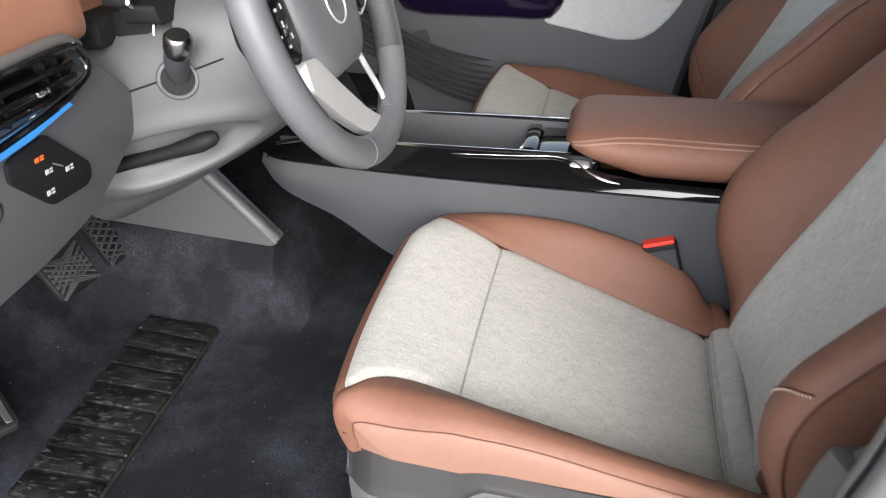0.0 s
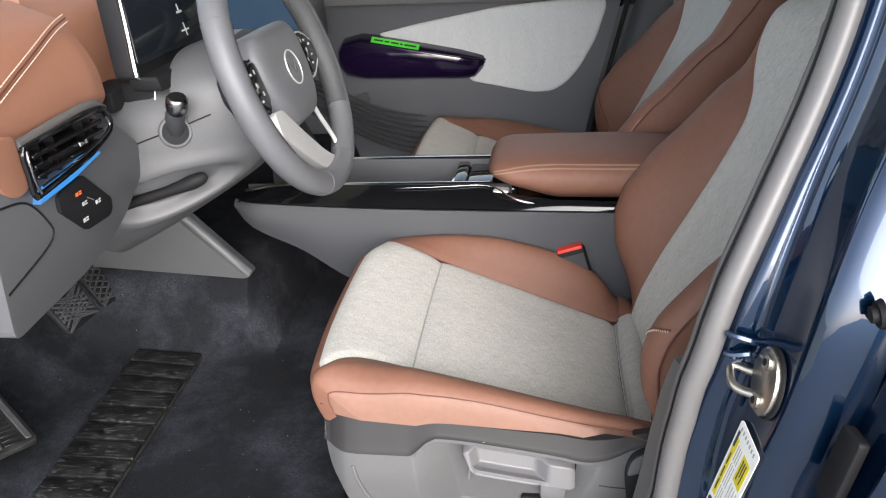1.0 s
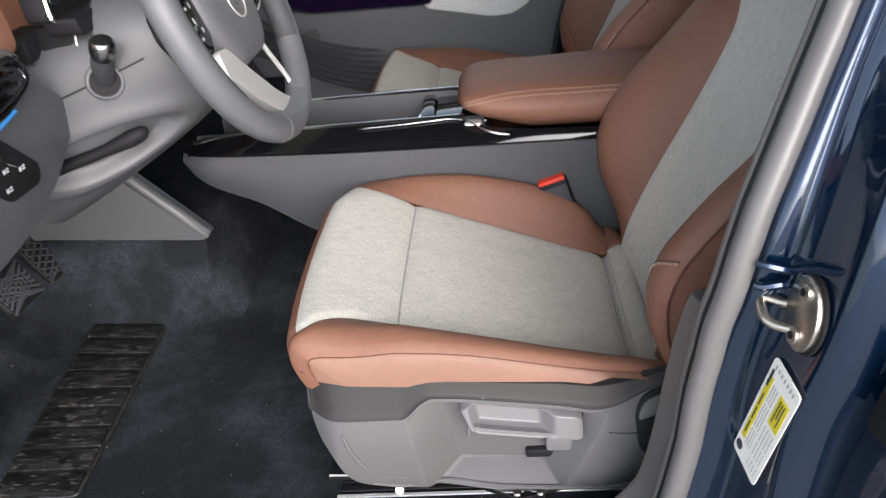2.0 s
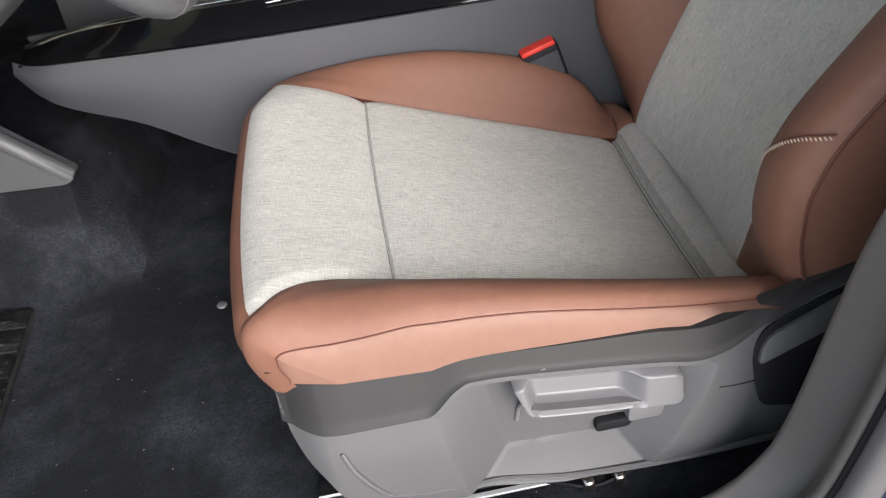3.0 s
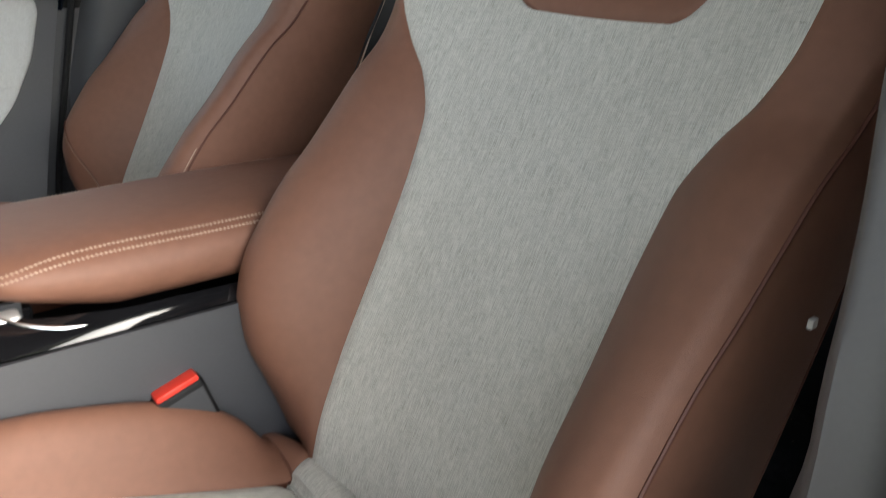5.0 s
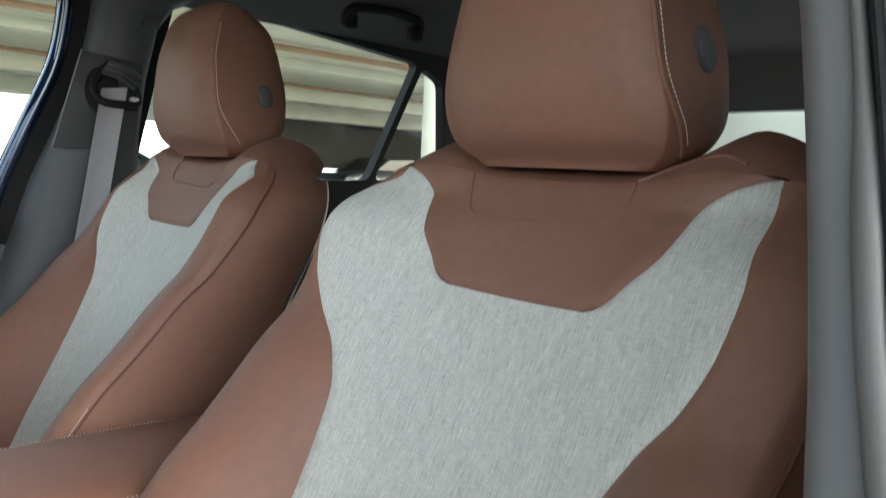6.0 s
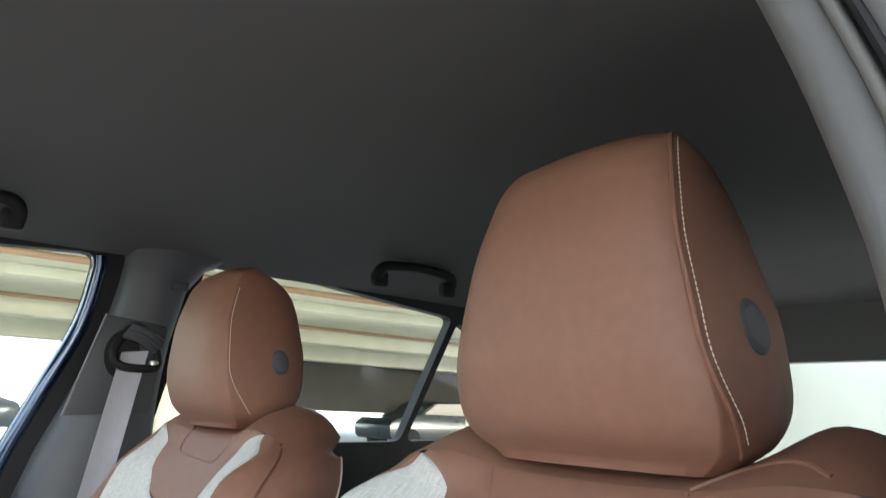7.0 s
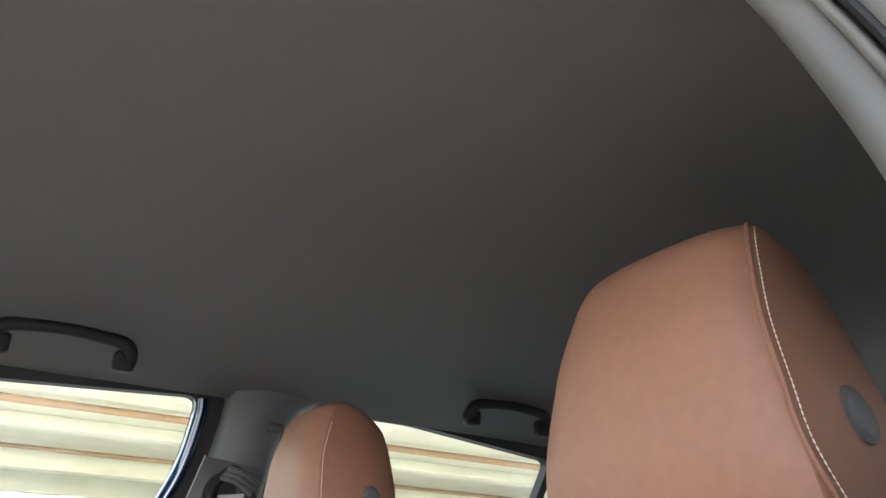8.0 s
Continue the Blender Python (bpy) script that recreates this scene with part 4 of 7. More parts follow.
part("ambient_strip", prism_bm([(-0.366, 0.9240), (-0.300, 0.9290), (-0.240, 0.9395), (-0.250, 0.9470), (-0.362, 0.9355)], 0.0120, Matrix(((0.0, 0.10, 1, -0.4495), (1, 0, 0, 0), (0, 1, 0, 0), (0, 0, 0, 1))), 0.001, 1), BLUE_LIGHT, lower_dash, "glowing blue light strip")
# light switch panel
m_sw = Matrix(((0.0, 0.10, 1, -0.4475), (1, 0, 0, 0), (0, 1, 0, 0), (0, 0, 0, 1)))
switch_out = [(-0.329, 0.917), (-0.321, 0.921), (-0.278, 0.925), (-0.226, 0.876), (-0.226, 0.862), (-0.234, 0.855), (-0.285, 0.858), (-0.329, 0.900)]
switches = part("light_switch_panel", prism_bm(round_poly(switch_out, 0.004, 3), 0.005, m_sw, 0.0015, 2), BLACK, lower_dash, "black touch panel for the lights")
for y, z, w, h, mat in ((-0.292, 0.9075, 0.0060, 0.0040, ORANGE_LIGHT), (-0.283, 0.892, 0.0050, 0.0042, SYMBOL), (-0.256, 0.8835, 0.0055, 0.0045, SYMBOL), (-0.286, 0.8725, 0.0055, 0.0045, SYMBOL)):
    for dy, dz, ww, hh in ((-w * 0.55, 0, w * 0.8, h), (w * 0.55, h * 0.3, w * 0.7, h * 0.4), (w * 0.55, -h * 0.4, w * 0.7, h * 0.4)):
        yy, zz = y + dy, z + dz
        part("symbol", prism_bm([(yy - ww / 2, zz - hh / 2), (yy + ww / 2, zz - hh / 2), (yy + ww / 2, zz + hh / 2), (yy - ww / 2, zz + hh / 2)], 0.0008, m_sw @ Matrix.Translation((0, 0, 0.005)), 0), mat, switches, smooth=False)
part("panel_line", prism_bm([(-0.276, 0.897), (-0.264, 0.889), (-0.2645, 0.8878), (-0.2765, 0.8958)], 0.0006, m_sw @ Matrix.Translation((0, 0, 0.005)), 0), PLASTIC_MID, switches, smooth=False)

# steering column shroud, stalk
AX0, AX1 = np.array([-0.47, 0.0, 0.868]), np.array([-0.222, 0.0, 0.962])
SHROUD = [(0, 0.142, 0.088, 3.2), (0.25, 0.138, 0.088, 3.0), (0.45, 0.131, 0.087, 2.8), (0.62, 0.123, 0.086, 2.6), (0.80, 0.113, 0.084, 2.4), (0.93, 0.104, 0.080, 2.2), (1.0, 0.096, 0.074, 2.1)]
shroud_a, shroud_b, shroud_c = (spline([q[0] for q in SHROUD], [q[j] for q in SHROUD]) for j in (1, 2, 3))
LENS_C, LENS_N = np.array([-0.332, -0.114, 0.842]), np.array([0.42, -0.74, -0.52])
LENS_A = np.array([0.165, 0.060, 0.046])
LENS_A = LENS_A - LENS_N * LENS_A.dot(LENS_N)
LENS_A /= np.linalg.norm(LENS_A)
LENS_B = np.cross(LENS_N, LENS_A)
sec = []
M_RING = 400
for s in list(np.linspace(0, 1, 140)) + [1.005]:
    a, b, c = float(shroud_a(min(s, 1))), float(shroud_b(min(s, 1))), float(shroud_c(min(s, 1)))
    if s > 1:
        a, b = 0.05, 0.04
    o = AX0 + (AX1 - AX0) * s
    ring = []
    dense = np.linspace(0, 2 * np.pi, 1441)
    cs, sn = np.cos(dense), np.sin(dense)
    px, pz = a * np.sign(cs) * np.abs(cs)**(2 / c), 1.2 * b * np.sign(sn) * np.abs(sn)**(2 / c)
    way = np.concatenate([[0], np.cumsum(np.hypot(np.diff(px), np.diff(pz)))])
    for q in np.interp(np.linspace(0, way[-1], M_RING, endpoint=False), way, dense):
        cx, cz = math.cos(q), math.sin(q)
        pt = np.array((o[0] - 0.30 * b * np.sign(cz) * abs(cz)**(2 / c), o[1] - 0.012 * (1 - s) + a * np.sign(cx) * abs(cx)**(2 / c), o[2] + b * (1 + 0.62 * (cz < 0) * max(0, 1 - s / 1.02)**0.55 - 0.16 * (cz > 0) * (s < 0.7)) * np.sign(cz) * abs(cz)**(2 / c)))
        d = pt - LENS_C
        if d.dot(LENS_N) > -0.06 and cz < 0.35 and cx < 0.75:
            e = math.sqrt((d.dot(LENS_A) / 0.104)**2 + (d.dot(LENS_B) / 0.034)**2)
            k = min(1, max(0, (1.0 - e) / 0.36))
            pt = pt - LENS_N * 0.017 * k * k * (3 - 2 * k) + LENS_N * 0.004 * math.exp(-((e - 1.16) / 0.28)**2)
        ring.append(tuple(pt))
    sec.append(ring)
v = np.vstack(sec)
f = grid_faces(len(sec), M_RING, wrap=True) + [tuple(range(140 * M_RING, 141 * M_RING)), tuple(reversed(range(M_RING)))]
column_thing = thing("steering_column", (-0.47, 0.0, 0.868), "grey plastic steering column shroud with lever and stalk", "steering column")
shroud = raw("shroud", v, f, DASH_GREY, column_thing)
tube("shroud_line", smooth_path([(-0.395, -0.1475, 0.903), (-0.3485, -0.1365, 0.9190), (-0.30, -0.1240, 0.934), (-0.258, -0.1115, 0.948)], 30), 0.0010, BLACK, shroud, sides=6)
lever = smooth_path([(-0.418, -0.136, 0.818), (-0.385, -0.130, 0.828), (-0.345, -0.122, 0.838), (-0.310, -0.113, 0.848), (-0.284, -0.104, 0.857)], 30) - LENS_N * 0.002
tube("adjuster_lever", lever, np.interp(np.linspace(0, 1, 30), [0, 0.3, 0.6, 0.85, 0.96, 1], [0.008, 0.008, 0.0075, 0.011, 0.009, 0.004]), BLACK, shroud, "dark column adjuster lever", sides=12)
HOLE = np.array([-0.3060, -0.1235, 0.9290])
HOLE_N = np.array([0.40, -0.91, 0.10]) / np.linalg.norm([0.40, -0.91, 0.10])
HOLE_U = np.cross(HOLE_N, (0, 0, 1.0))
HOLE_U /= np.linalg.norm(HOLE_U)
HOLE_V = np.cross(HOLE_U, HOLE_N)
circle = [HOLE + HOLE_N * 0.0030 + 0.0185 * (HOLE_U * math.cos(q) + HOLE_V * math.sin(q)) for q in np.linspace(0, 2 * np.pi, 36, endpoint=False)]
stalk = tube("stalk", smooth_path([(-0.320, -0.095, 0.916), (-0.305, -0.122, 0.932), (-0.294, -0.141, 0.952), (-0.284, -0.150, 0.968)], 16), np.linspace(0.0112, 0.0125, 16), PLASTIC_DARK, column_thing, "dark wiper stalk with chrome tip", sides=14)
tube("stalk_tip", [(-0.2860, -0.1485, 0.964), (-0.2835, -0.1505, 0.969), (-0.2795, -0.1535, 0.980), (-0.2785, -0.1545, 0.983)], [0.0128, 0.0142, 0.0138, 0.0110], DARK_CHROME, stalk, sides=16)
tube("stalk_collar", circle, 0.0036, DASH_GREY, stalk, sides=8, closed=True)
part("stalk_hole", prism_bm([(0.0185 * math.cos(q), 0.0185 * math.sin(q)) for q in np.linspace(0, 2 * np.pi, 30, endpoint=False)], 0.002, axes(tuple(HOLE + HOLE_N * 0.0062), tuple(HOLE_U), tuple(HOLE_V)), 0), BLACK, stalk)

# instrument display on the column
disp = thing("instrument_display", (-0.36, 0.0, 0.96), "dark instrument screen with bright edge behind the wheel", "display")
m_disp = Matrix(((0.0, -0.22, 1, -0.372 + 0.22 * 1.04), (1, 0, 0, 0), (0, 1, 0, 0), (0, 0, 0, 1)))
part("housing", prism_bm(round_poly([(-0.142, 1.000), (0.135, 1.003), (0.142, 1.105), (-0.103, 1.115)], 0.012, 4), 0.028, m_disp, 0.004, 2), BLACK, disp)
part("screen", prism_bm(round_poly([(-0.127, 1.016), (0.122, 1.014), (0.130, 1.095), (-0.095, 1.106)], 0.008, 4), 0.002, m_disp @ Matrix.Translation((0, 0, 0.0285)), 0.0006, 1), SCREEN, disp, "dark glass screen")
edge_line = smooth_path([(-0.366 - 0.22 * (z - 1.04) + 0.024, y, z) for y, z in ((-0.098, 1.115), (-0.118, 1.06), (-0.136, 1.016), (-0.139, 1.006), (-0.131, 1.0)) ], 24)
tube("bright_edge", edge_line, np.interp(np.linspace(0, 1, 24), [0, 0.6, 0.9, 1], [0.002, 0.0035, 0.004, 0.001]), CHROME, disp, "chrome edge strip", sides=8)
part("ledge", prism_bm(round_poly([(-0.131, 0.984), (0.12, 0.984), (0.125, 1.004), (-0.134, 1.004)], 0.005, 3), 0.040, m_disp @ Matrix.Translation((0, 0, 0.012)), 0.004, 2), BLACK, disp)
part("neck", box_bm(-0.378, -0.331, -0.113, -0.05, 0.948, 0.994, 0.007), BLACK, disp)
part("neck_gap", box_bm(-0.435, -0.376, -0.138, -0.06, 0.958, 0.986, 0.004), BLACK, disp)
tube("neck_edge", smooth_path([(-0.3305, -0.106, 0.988), (-0.3305, -0.1125, 0.974), (-0.3310, -0.1135, 0.958)], 10), 0.0012, SATIN, disp, sides=6)
for y, z, w, h in ((0.032, 1.060, 0.016, 0.003), (0.032, 1.066, 0.003, 0.010), (0.030, 1.035, 0.024, 0.002), (0.031, 1.036, 0.0025, 0.018), (0.06, 1.075, 0.012, 0.003)):
    part("screen_mark", prism_bm([(y - w / 2, z - h / 2), (y + w / 2, z - h / 2), (y + w / 2, z + h / 2), (y - w / 2, z + h / 2)], 0.0005, m_disp @ Matrix.Translation((0, 0, 0.031)), 0), SYMBOL, disp, smooth=False)
touch = thing("centre_screen", (-0.37, 0.37, 0.93), "black centre touch screen with a faint blue picture", "display")
m_t = Matrix(((0.0, -0.15, 1, -0.365 + 0.15), (1, 0, 0, 0), (0, 1, 0, 0), (0, 0, 0, 1)))
part("housing", prism_bm(round_poly([(0.215, 0.925), (0.545, 0.925), (0.545, 1.10), (0.215, 1.10)], 0.01, 4), 0.018, m_t, 0.003, 2), BLACK, touch)
part("screen", prism_bm(round_poly([(0.223, 0.945), (0.537, 0.945), (0.537, 1.093), (0.223, 1.093)], 0.006, 4), 0.001, m_t @ Matrix.Translation((0, 0, 0.0183)), 0), SCREEN_BLUE, touch, "dim blue lit screen")
part("slider_bar", box_bm(-0.37, -0.325, 0.22, 0.54, 0.905, 0.925, 0.004), GLOSS, touch)


# ---------------------------------------------------------------- steering wheel
WC, WT = np.array([-0.188, 0.0065, 0.983]), radians(18.5)
WN = np.array([math.cos(WT), 0, math.sin(WT)])
WU, WV = np.array([0, 1.0, 0]), np.array([-math.sin(WT), 0, math.cos(WT)])
m_wheel = Matrix(((WU[0], WV[0], WN[0], WC[0]), (WU[1], WV[1], WN[1], WC[1]), (WU[2], WV[2], WN[2], WC[2]), (0, 0, 0, 1)))


def on_wheel(u, v, w=0.0):
    return WC + WU * u + WV * v + WN * w


wheel = thing("steering_wheel", tuple(on_wheel(0, 0, -0.04)), "grey leather steering wheel with silver lower spoke", "steering wheel")
ring = []
for q in np.linspace(0, 2 * np.pi, 96, endpoint=False):
    r = 0.173 + 0.001 * max(0, -math.sin(q))**6
    ring.append(on_wheel(r * math.cos(q), r * math.sin(q)))
rim = tube("rim", ring, 0.0185, WHEEL_SKIN, wheel, "grey leather rim", sides=20, closed=True)
GRIP = material("perforated_leather", (0.055, 0.057, 0.06), 0.6, bump=0.9, bump_scale=420, voronoi=True, vary=0.25, grain=500)
for q0 in (-0.62, math.pi - 0.55):
    arc = [on_wheel(0.1725 * math.cos(q), 0.1725 * math.sin(q)) for q in np.linspace(q0, q0 + 1.15, 30)]
    tube("grip_patch", np.array(arc) - np.array([on_wheel(0.0016 * math.cos(q), 0.0016 * math.sin(q)) - WC for q in np.linspace(q0, q0 + 1.15, 30)]), 0.0182, GRIP, rim, "perforated dark leather grip", sides=18)
for q in (-1.22, -1.92, 0.55, 2.6):
    loop = []
    rr = 0.173 + 0.001 * max(0, -math.sin(q))**6
    o, rad = on_wheel(rr * math.cos(q), rr * math.sin(q)), WU * math.cos(q) + WV * math.sin(q)
    tube("rim_seam", [o + 0.0184 * (rad * math.cos(k) + WN * math.sin(k)) for k in np.linspace(0, 2 * np.pi, 24, endpoint=False)], 0.0007, PLASTIC, rim, sides=5, closed=True)
hub_out = round_poly([(-0.074, 0.060), (0.074, 0.060), (0.090, 0.032), (0.087, -0.020), (0.070, -0.058), (0.044, -0.080), (-0.044, -0.080), (-0.070, -0.058), (-0.087, -0.020), (-0.090, 0.032)], 0.020, 6)
# the airbag cover: a shallow dome with a soft shoulder
loops = []
for s_, w in ((1.0, -0.036), (1.0, -0.010), (0.985, -0.004), (0.955, 0.001), (0.90, 0.0050), (0.80, 0.0080), (0.62, 0.0098), (0.40, 0.0106), (0.18, 0.0110)):
    loops.append([on_wheel(x * s_, -0.008 + (z + 0.008) * s_, w) for x, z in hub_out])
hub = raw("hub", np.vstack(loops), grid_faces(len(loops), len(hub_out), wrap=True) + [tuple(range((len(loops) - 1) * len(hub_out), len(loops) * len(hub_out)))], WHEEL_SKIN, wheel, "smooth grey airbag cover", sharp=50)
em = [on_wheel(0.0245 * math.cos(q), -0.004 + 0.0245 * math.sin(q), 0.0118) for q in np.linspace(0, 2 * np.pi, 40, endpoint=False)]
badge = tube("badge_ring", em, 0.0012, SATIN, hub, "plain silver ring badge", sides=8, closed=True)
part("badge_disc", prism_bm([(0.0235 * math.cos(q), -0.004 + 0.0235 * math.sin(q)) for q in np.linspace(0, 2 * np.pi, 32, endpoint=False)], 0.0014, m_wheel @ Matrix.Translation((0, 0, 0.0100)), 0.0004, 1), WHEEL_SKIN, hub)
for a, b in (((-0.014, 0.008), (0, -0.014)), ((0.014, 0.008), (0, -0.014)), ((-0.008, 0.012), (0.008, 0.012))):
    tube("badge_stroke", [on_wheel(*a, 0.0116), on_wheel(*b, 0.0116)], 0.0010, COVER, hub, sides=6)
part("print_bar", prism_bm([(0.018, -0.053), (0.034, -0.053), (0.034, -0.0500), (0.018, -0.0500)], 0.0006, m_wheel @ Matrix.Translation((0, 0, 0.0086)), 0), PLASTIC, hub, smooth=False)
for sgn in (-1, 1):
    arm = part("spoke", prism_bm(round_poly([(sgn * 0.070, 0.036), (sgn * 0.158, 0.030), (sgn * 0.166, 0.0), (sgn * 0.150, -0.030), (sgn * 0.070, -0.040)], 0.008, 4), 0.018, m_wheel @ Matrix.Translation((0, 0, -0.030)), 0.005, 3), BLACK, wheel)
    pod = part("button_pod", prism_bm(round_poly([(sgn * 0.088, 0.030), (sgn * 0.128, 0.026), (sgn * 0.154, 0.006), (sgn * 0.152, -0.016), (sgn * 0.108, -0.036), (sgn * 0.090, -0.026)], 0.009, 4), 0.012, m_wheel @ Matrix.Translation((0, 0, -0.014)), 0.003, 2), GLOSS, arm, "gloss black button pod")
    for u, v, r in ((0.104, 0.018, 0.0030), (0.118, 0.017, 0.0030), (0.132, 0.008, 0.0035), (0.114, 0.002, 0.0035), (0.128, -0.008, 0.0030), (0.104, -0.012, 0.0030), (0.117, -0.020, 0.0030)):
        w_, h_ = (0.9 * r, 0.5 * r) if u > 0.115 else (0.45 * r, 0.9 * r)
        part("button_mark", prism_bm([(sgn * u - w_, v - h_), (sgn * u + w_, v - h_), (sgn * u + w_, v + h_), (sgn * u - w_, v + h_)], 0.0006, m_wheel @ Matrix.Translation((0, 0, -0.0018)), 0), SYMBOL, pod, smooth=False)
    rim_line = [(0.092, 0.033), (0.128, 0.029), (0.157, 0.007), (0.155, -0.019), (0.108, -0.039), (0.092, -0.030)]
    tube("pod_edge", smooth_path([on_wheel(sgn * u, v, -0.006) for u, v in rim_line], 50), 0.0016, SATIN if sgn > 0 else BLACK, pod, "silver pod edge" if sgn > 0 else "", sides=6)
# lower spoke: a broad silver blade on one side, a slim silver edge round the opening on the other
part("lower_spoke", prism_bm(round_poly([(-0.104, -0.040), (-0.076, -0.044), (-0.040, -0.086), (0.000, -0.128), (0.030, -0.152), (0.056, -0.160), (0.050, -0.172), (0.010, -0.170), (-0.032, -0.146), (-0.072, -0.112), (-0.112, -0.072)], 0.006, 4), 0.014, m_wheel @ Matrix.Translation((0, 0, -0.014)), 0.004, 3), SATIN, wheel, "satin silver lower spoke")
tube("spoke_edge", smooth_path([on_wheel(u, v, -0.004) for u, v in ((0.046, -0.070), (0.052, -0.090), (0.064, -0.118), (0.070, -0.138), (0.062, -0.152), (0.040, -0.156), (0.020, -0.146))], 40), 0.0036, SATIN, wheel, "slim silver edge of the lower spoke", sides=8)
part("spoke_back", prism_bm(round_poly([(-0.060, -0.070), (0.044, -0.074), (0.064, -0.140), (0.030, -0.168), (-0.020, -0.160)], 0.008, 4), 0.006, m_wheel @ Matrix.Translation((0, 0, -0.034)), 0.002, 2), BLACK, wheel)
# smooth cowl between the wheel and the column, with a dark gap at its foot
cowl = []
for r, w in ((0.060, -0.036), (0.074, -0.040), (0.084, -0.050), (0.092, -0.068), (0.0965, -0.084), (0.097, -0.092), (0.090, -0.093)):
    cowl.append([on_wheel(r * math.cos(q), -0.016 + r * 0.94 * math.sin(q), w) for q in np.linspace(0, 2 * np.pi, 64, endpoint=False)])
raw("cowl", np.vstack(cowl), grid_faces(len(cowl), 64, wrap=True), WHEEL_SKIN, wheel, "smooth grey cowl behind the wheel")
tube("cowl_gap", [on_wheel(0.0975 * math.cos(q), -0.016 + 0.0918 * math.sin(q), -0.0915) for q in np.linspace(0, 2 * np.pi, 64, endpoint=False)], 0.0018, BLACK, wheel, sides=6, closed=True)

# ---------------------------------------------------------------- the front seats
def frame_normals(c):
    t = np.gradient(c, axis=0)
    t /= np.linalg.norm(t, axis=1, keepdims=True)
    return np.stack([-t[:, 1], t[:, 0]], 1)      # left of the way, in the x-z plane


def across(lo, hi, n, ease=0.0):
    s = np.linspace(0, 1, n)
    return lo + (hi - lo) * s


# the cushion: a lengthwise profile from under the front edge, over the nose, to the rear
CUSHION = smooth_path([(-0.070, 0, 0.470), (-0.100, 0, 0.505), (-0.124, 0, 0.550), (-0.134, 0, 0.590), (-0.127, 0, 0.621), (-0.100, 0, 0.633), (-0.055, 0, 0.620), (0.0, 0, 0.597), (0.10, 0, 0.560), (0.20, 0, 0.524), (0.305, 0, 0.487), (0.318, 0, 0.4965), (0.331, 0, 0.5030), (0.343, 0, 0.5030), (0.351, 0, 0.4950), (0.357, 0, 0.479)], 150)
CUSHION_N = frame_normals(CUSHION[:, [0, 2]])
_rear = int(np.argmax(CUSHION[:, 0] > 0.28))
CUSHION_N[_rear:] = CUSHION_N[_rear]          # the bolsters run straight on past the rear seam
CUSHION_S = np.concatenate([[0], np.cumsum(np.linalg.norm(np.diff(CUSHION, axis=0), axis=1))])
_nose = int(np.argmax(CUSHION[:, 2]))
CUSHION_K = CUSHION_S - CUSHION_S[_nose]         # way along the profile, 0 at the highest point (x = -0.1)


def s_at(x):
    return float(np.interp(x, CUSHION[_nose:, 0], CUSHION_K[_nose:]))


cushion_edge = spline([-0.20, -0.06, -0.012, 0.018, 0.04, s_at(0.0), s_at(0.14), s_at(0.31), s_at(0.345), s_at(0.36)], [0.222, 0.222, 0.214, 0.194, 0.181, 0.166, 0.156, 0.148, 0.150, 0.15])
outer_edge = spline([-0.20, -0.06, -0.012, 0.018, 0.04, s_at(0.0), s_at(0.14), s_at(0.31), s_at(0.33), s_at(0.36)], [0.226, 0.227, 0.220, 0.198, 0.186, 0.174, 0.168, 0.164, 0.178, 0.205])
cushion_half = spline([-0.20, -0.02, s_at(0.15), s_at(0.3), s_at(0.36)], [0.246, 0.250, 0.250, 0.249, 0.247])
cushion_rim = spline([-0.20, -0.02, s_at(-0.06), s_at(0.0), s_at(0.1), s_at(0.18), s_at(0.24), s_at(0.27), s_at(0.31), s_at(0.36)], [-0.016, -0.011, 0.000, 0.022, 0.047, 0.053, 0.047, 0.037, 0.012, -0.018])


# the door-side bolster keeps its height towards the rear and has a flatter crown
outer_rim = spline([-0.20, -0.02, s_at(-0.06), s_at(0.0), s_at(0.1), s_at(0.18), s_at(0.24), s_at(0.28), s_at(0.32), s_at(0.36)], [-0.0120, -0.005, 0.008, 0.033, 0.051, 0.061, 0.070, 0.078, 0.080, 0.074])
outer_drop = spline([-0.20, s_at(-0.04), s_at(0.02), s_at(0.1), s_at(0.36)], [0.020, 0.018, 0.011, 0.006, 0.006])


nose_bow = spline([-0.14, -0.08, 0.0, 0.05], [1.0, 0.75, 0.12, 0.0])


def cushion_rise(k, y):
    """Height over the profile at the way k and the place y across the seat."""
    a, b, w = np.where(y > 0, cushion_edge(k), outer_edge(k)), cushion_half(k), np.abs(y)
    rim = np.where(y > 0, 1.16 * cushion_rim(k), outer_rim(k))
    drop = np.where(y > 0, 0.020, outer_drop(k))
    t = np.clip((w - a) / np.maximum(b - a, 1e-4), 0, 1)
    q = np.clip(t / np.where(y > 0, 0.72, 0.93), 0, 1)
    g = q * q * (3 - 2 * q) * 0.5 + np.sin(q * np.pi / 2) * 0.5
    up = rim * g + 0.006 * np.sin(np.pi * t)**2 * np.clip(rim / 0.03, -0.4, 1) - drop * np.clip((t - 0.40) / 0.60, 0, 1)**1.7
    hollow = -0.004 * np.cos(np.clip(w / a, 0, 1) * np.pi / 2)
    return np.where(w <= a, hollow, up)


def nose_drop(k, y):
    """The inner front corner of the cushion is rounded off more."""
    return 0.022 * np.exp(-((k + 0.02) / 0.05)**2) * np.clip((y - 0.12) / 0.08, 0, 1)**1.5


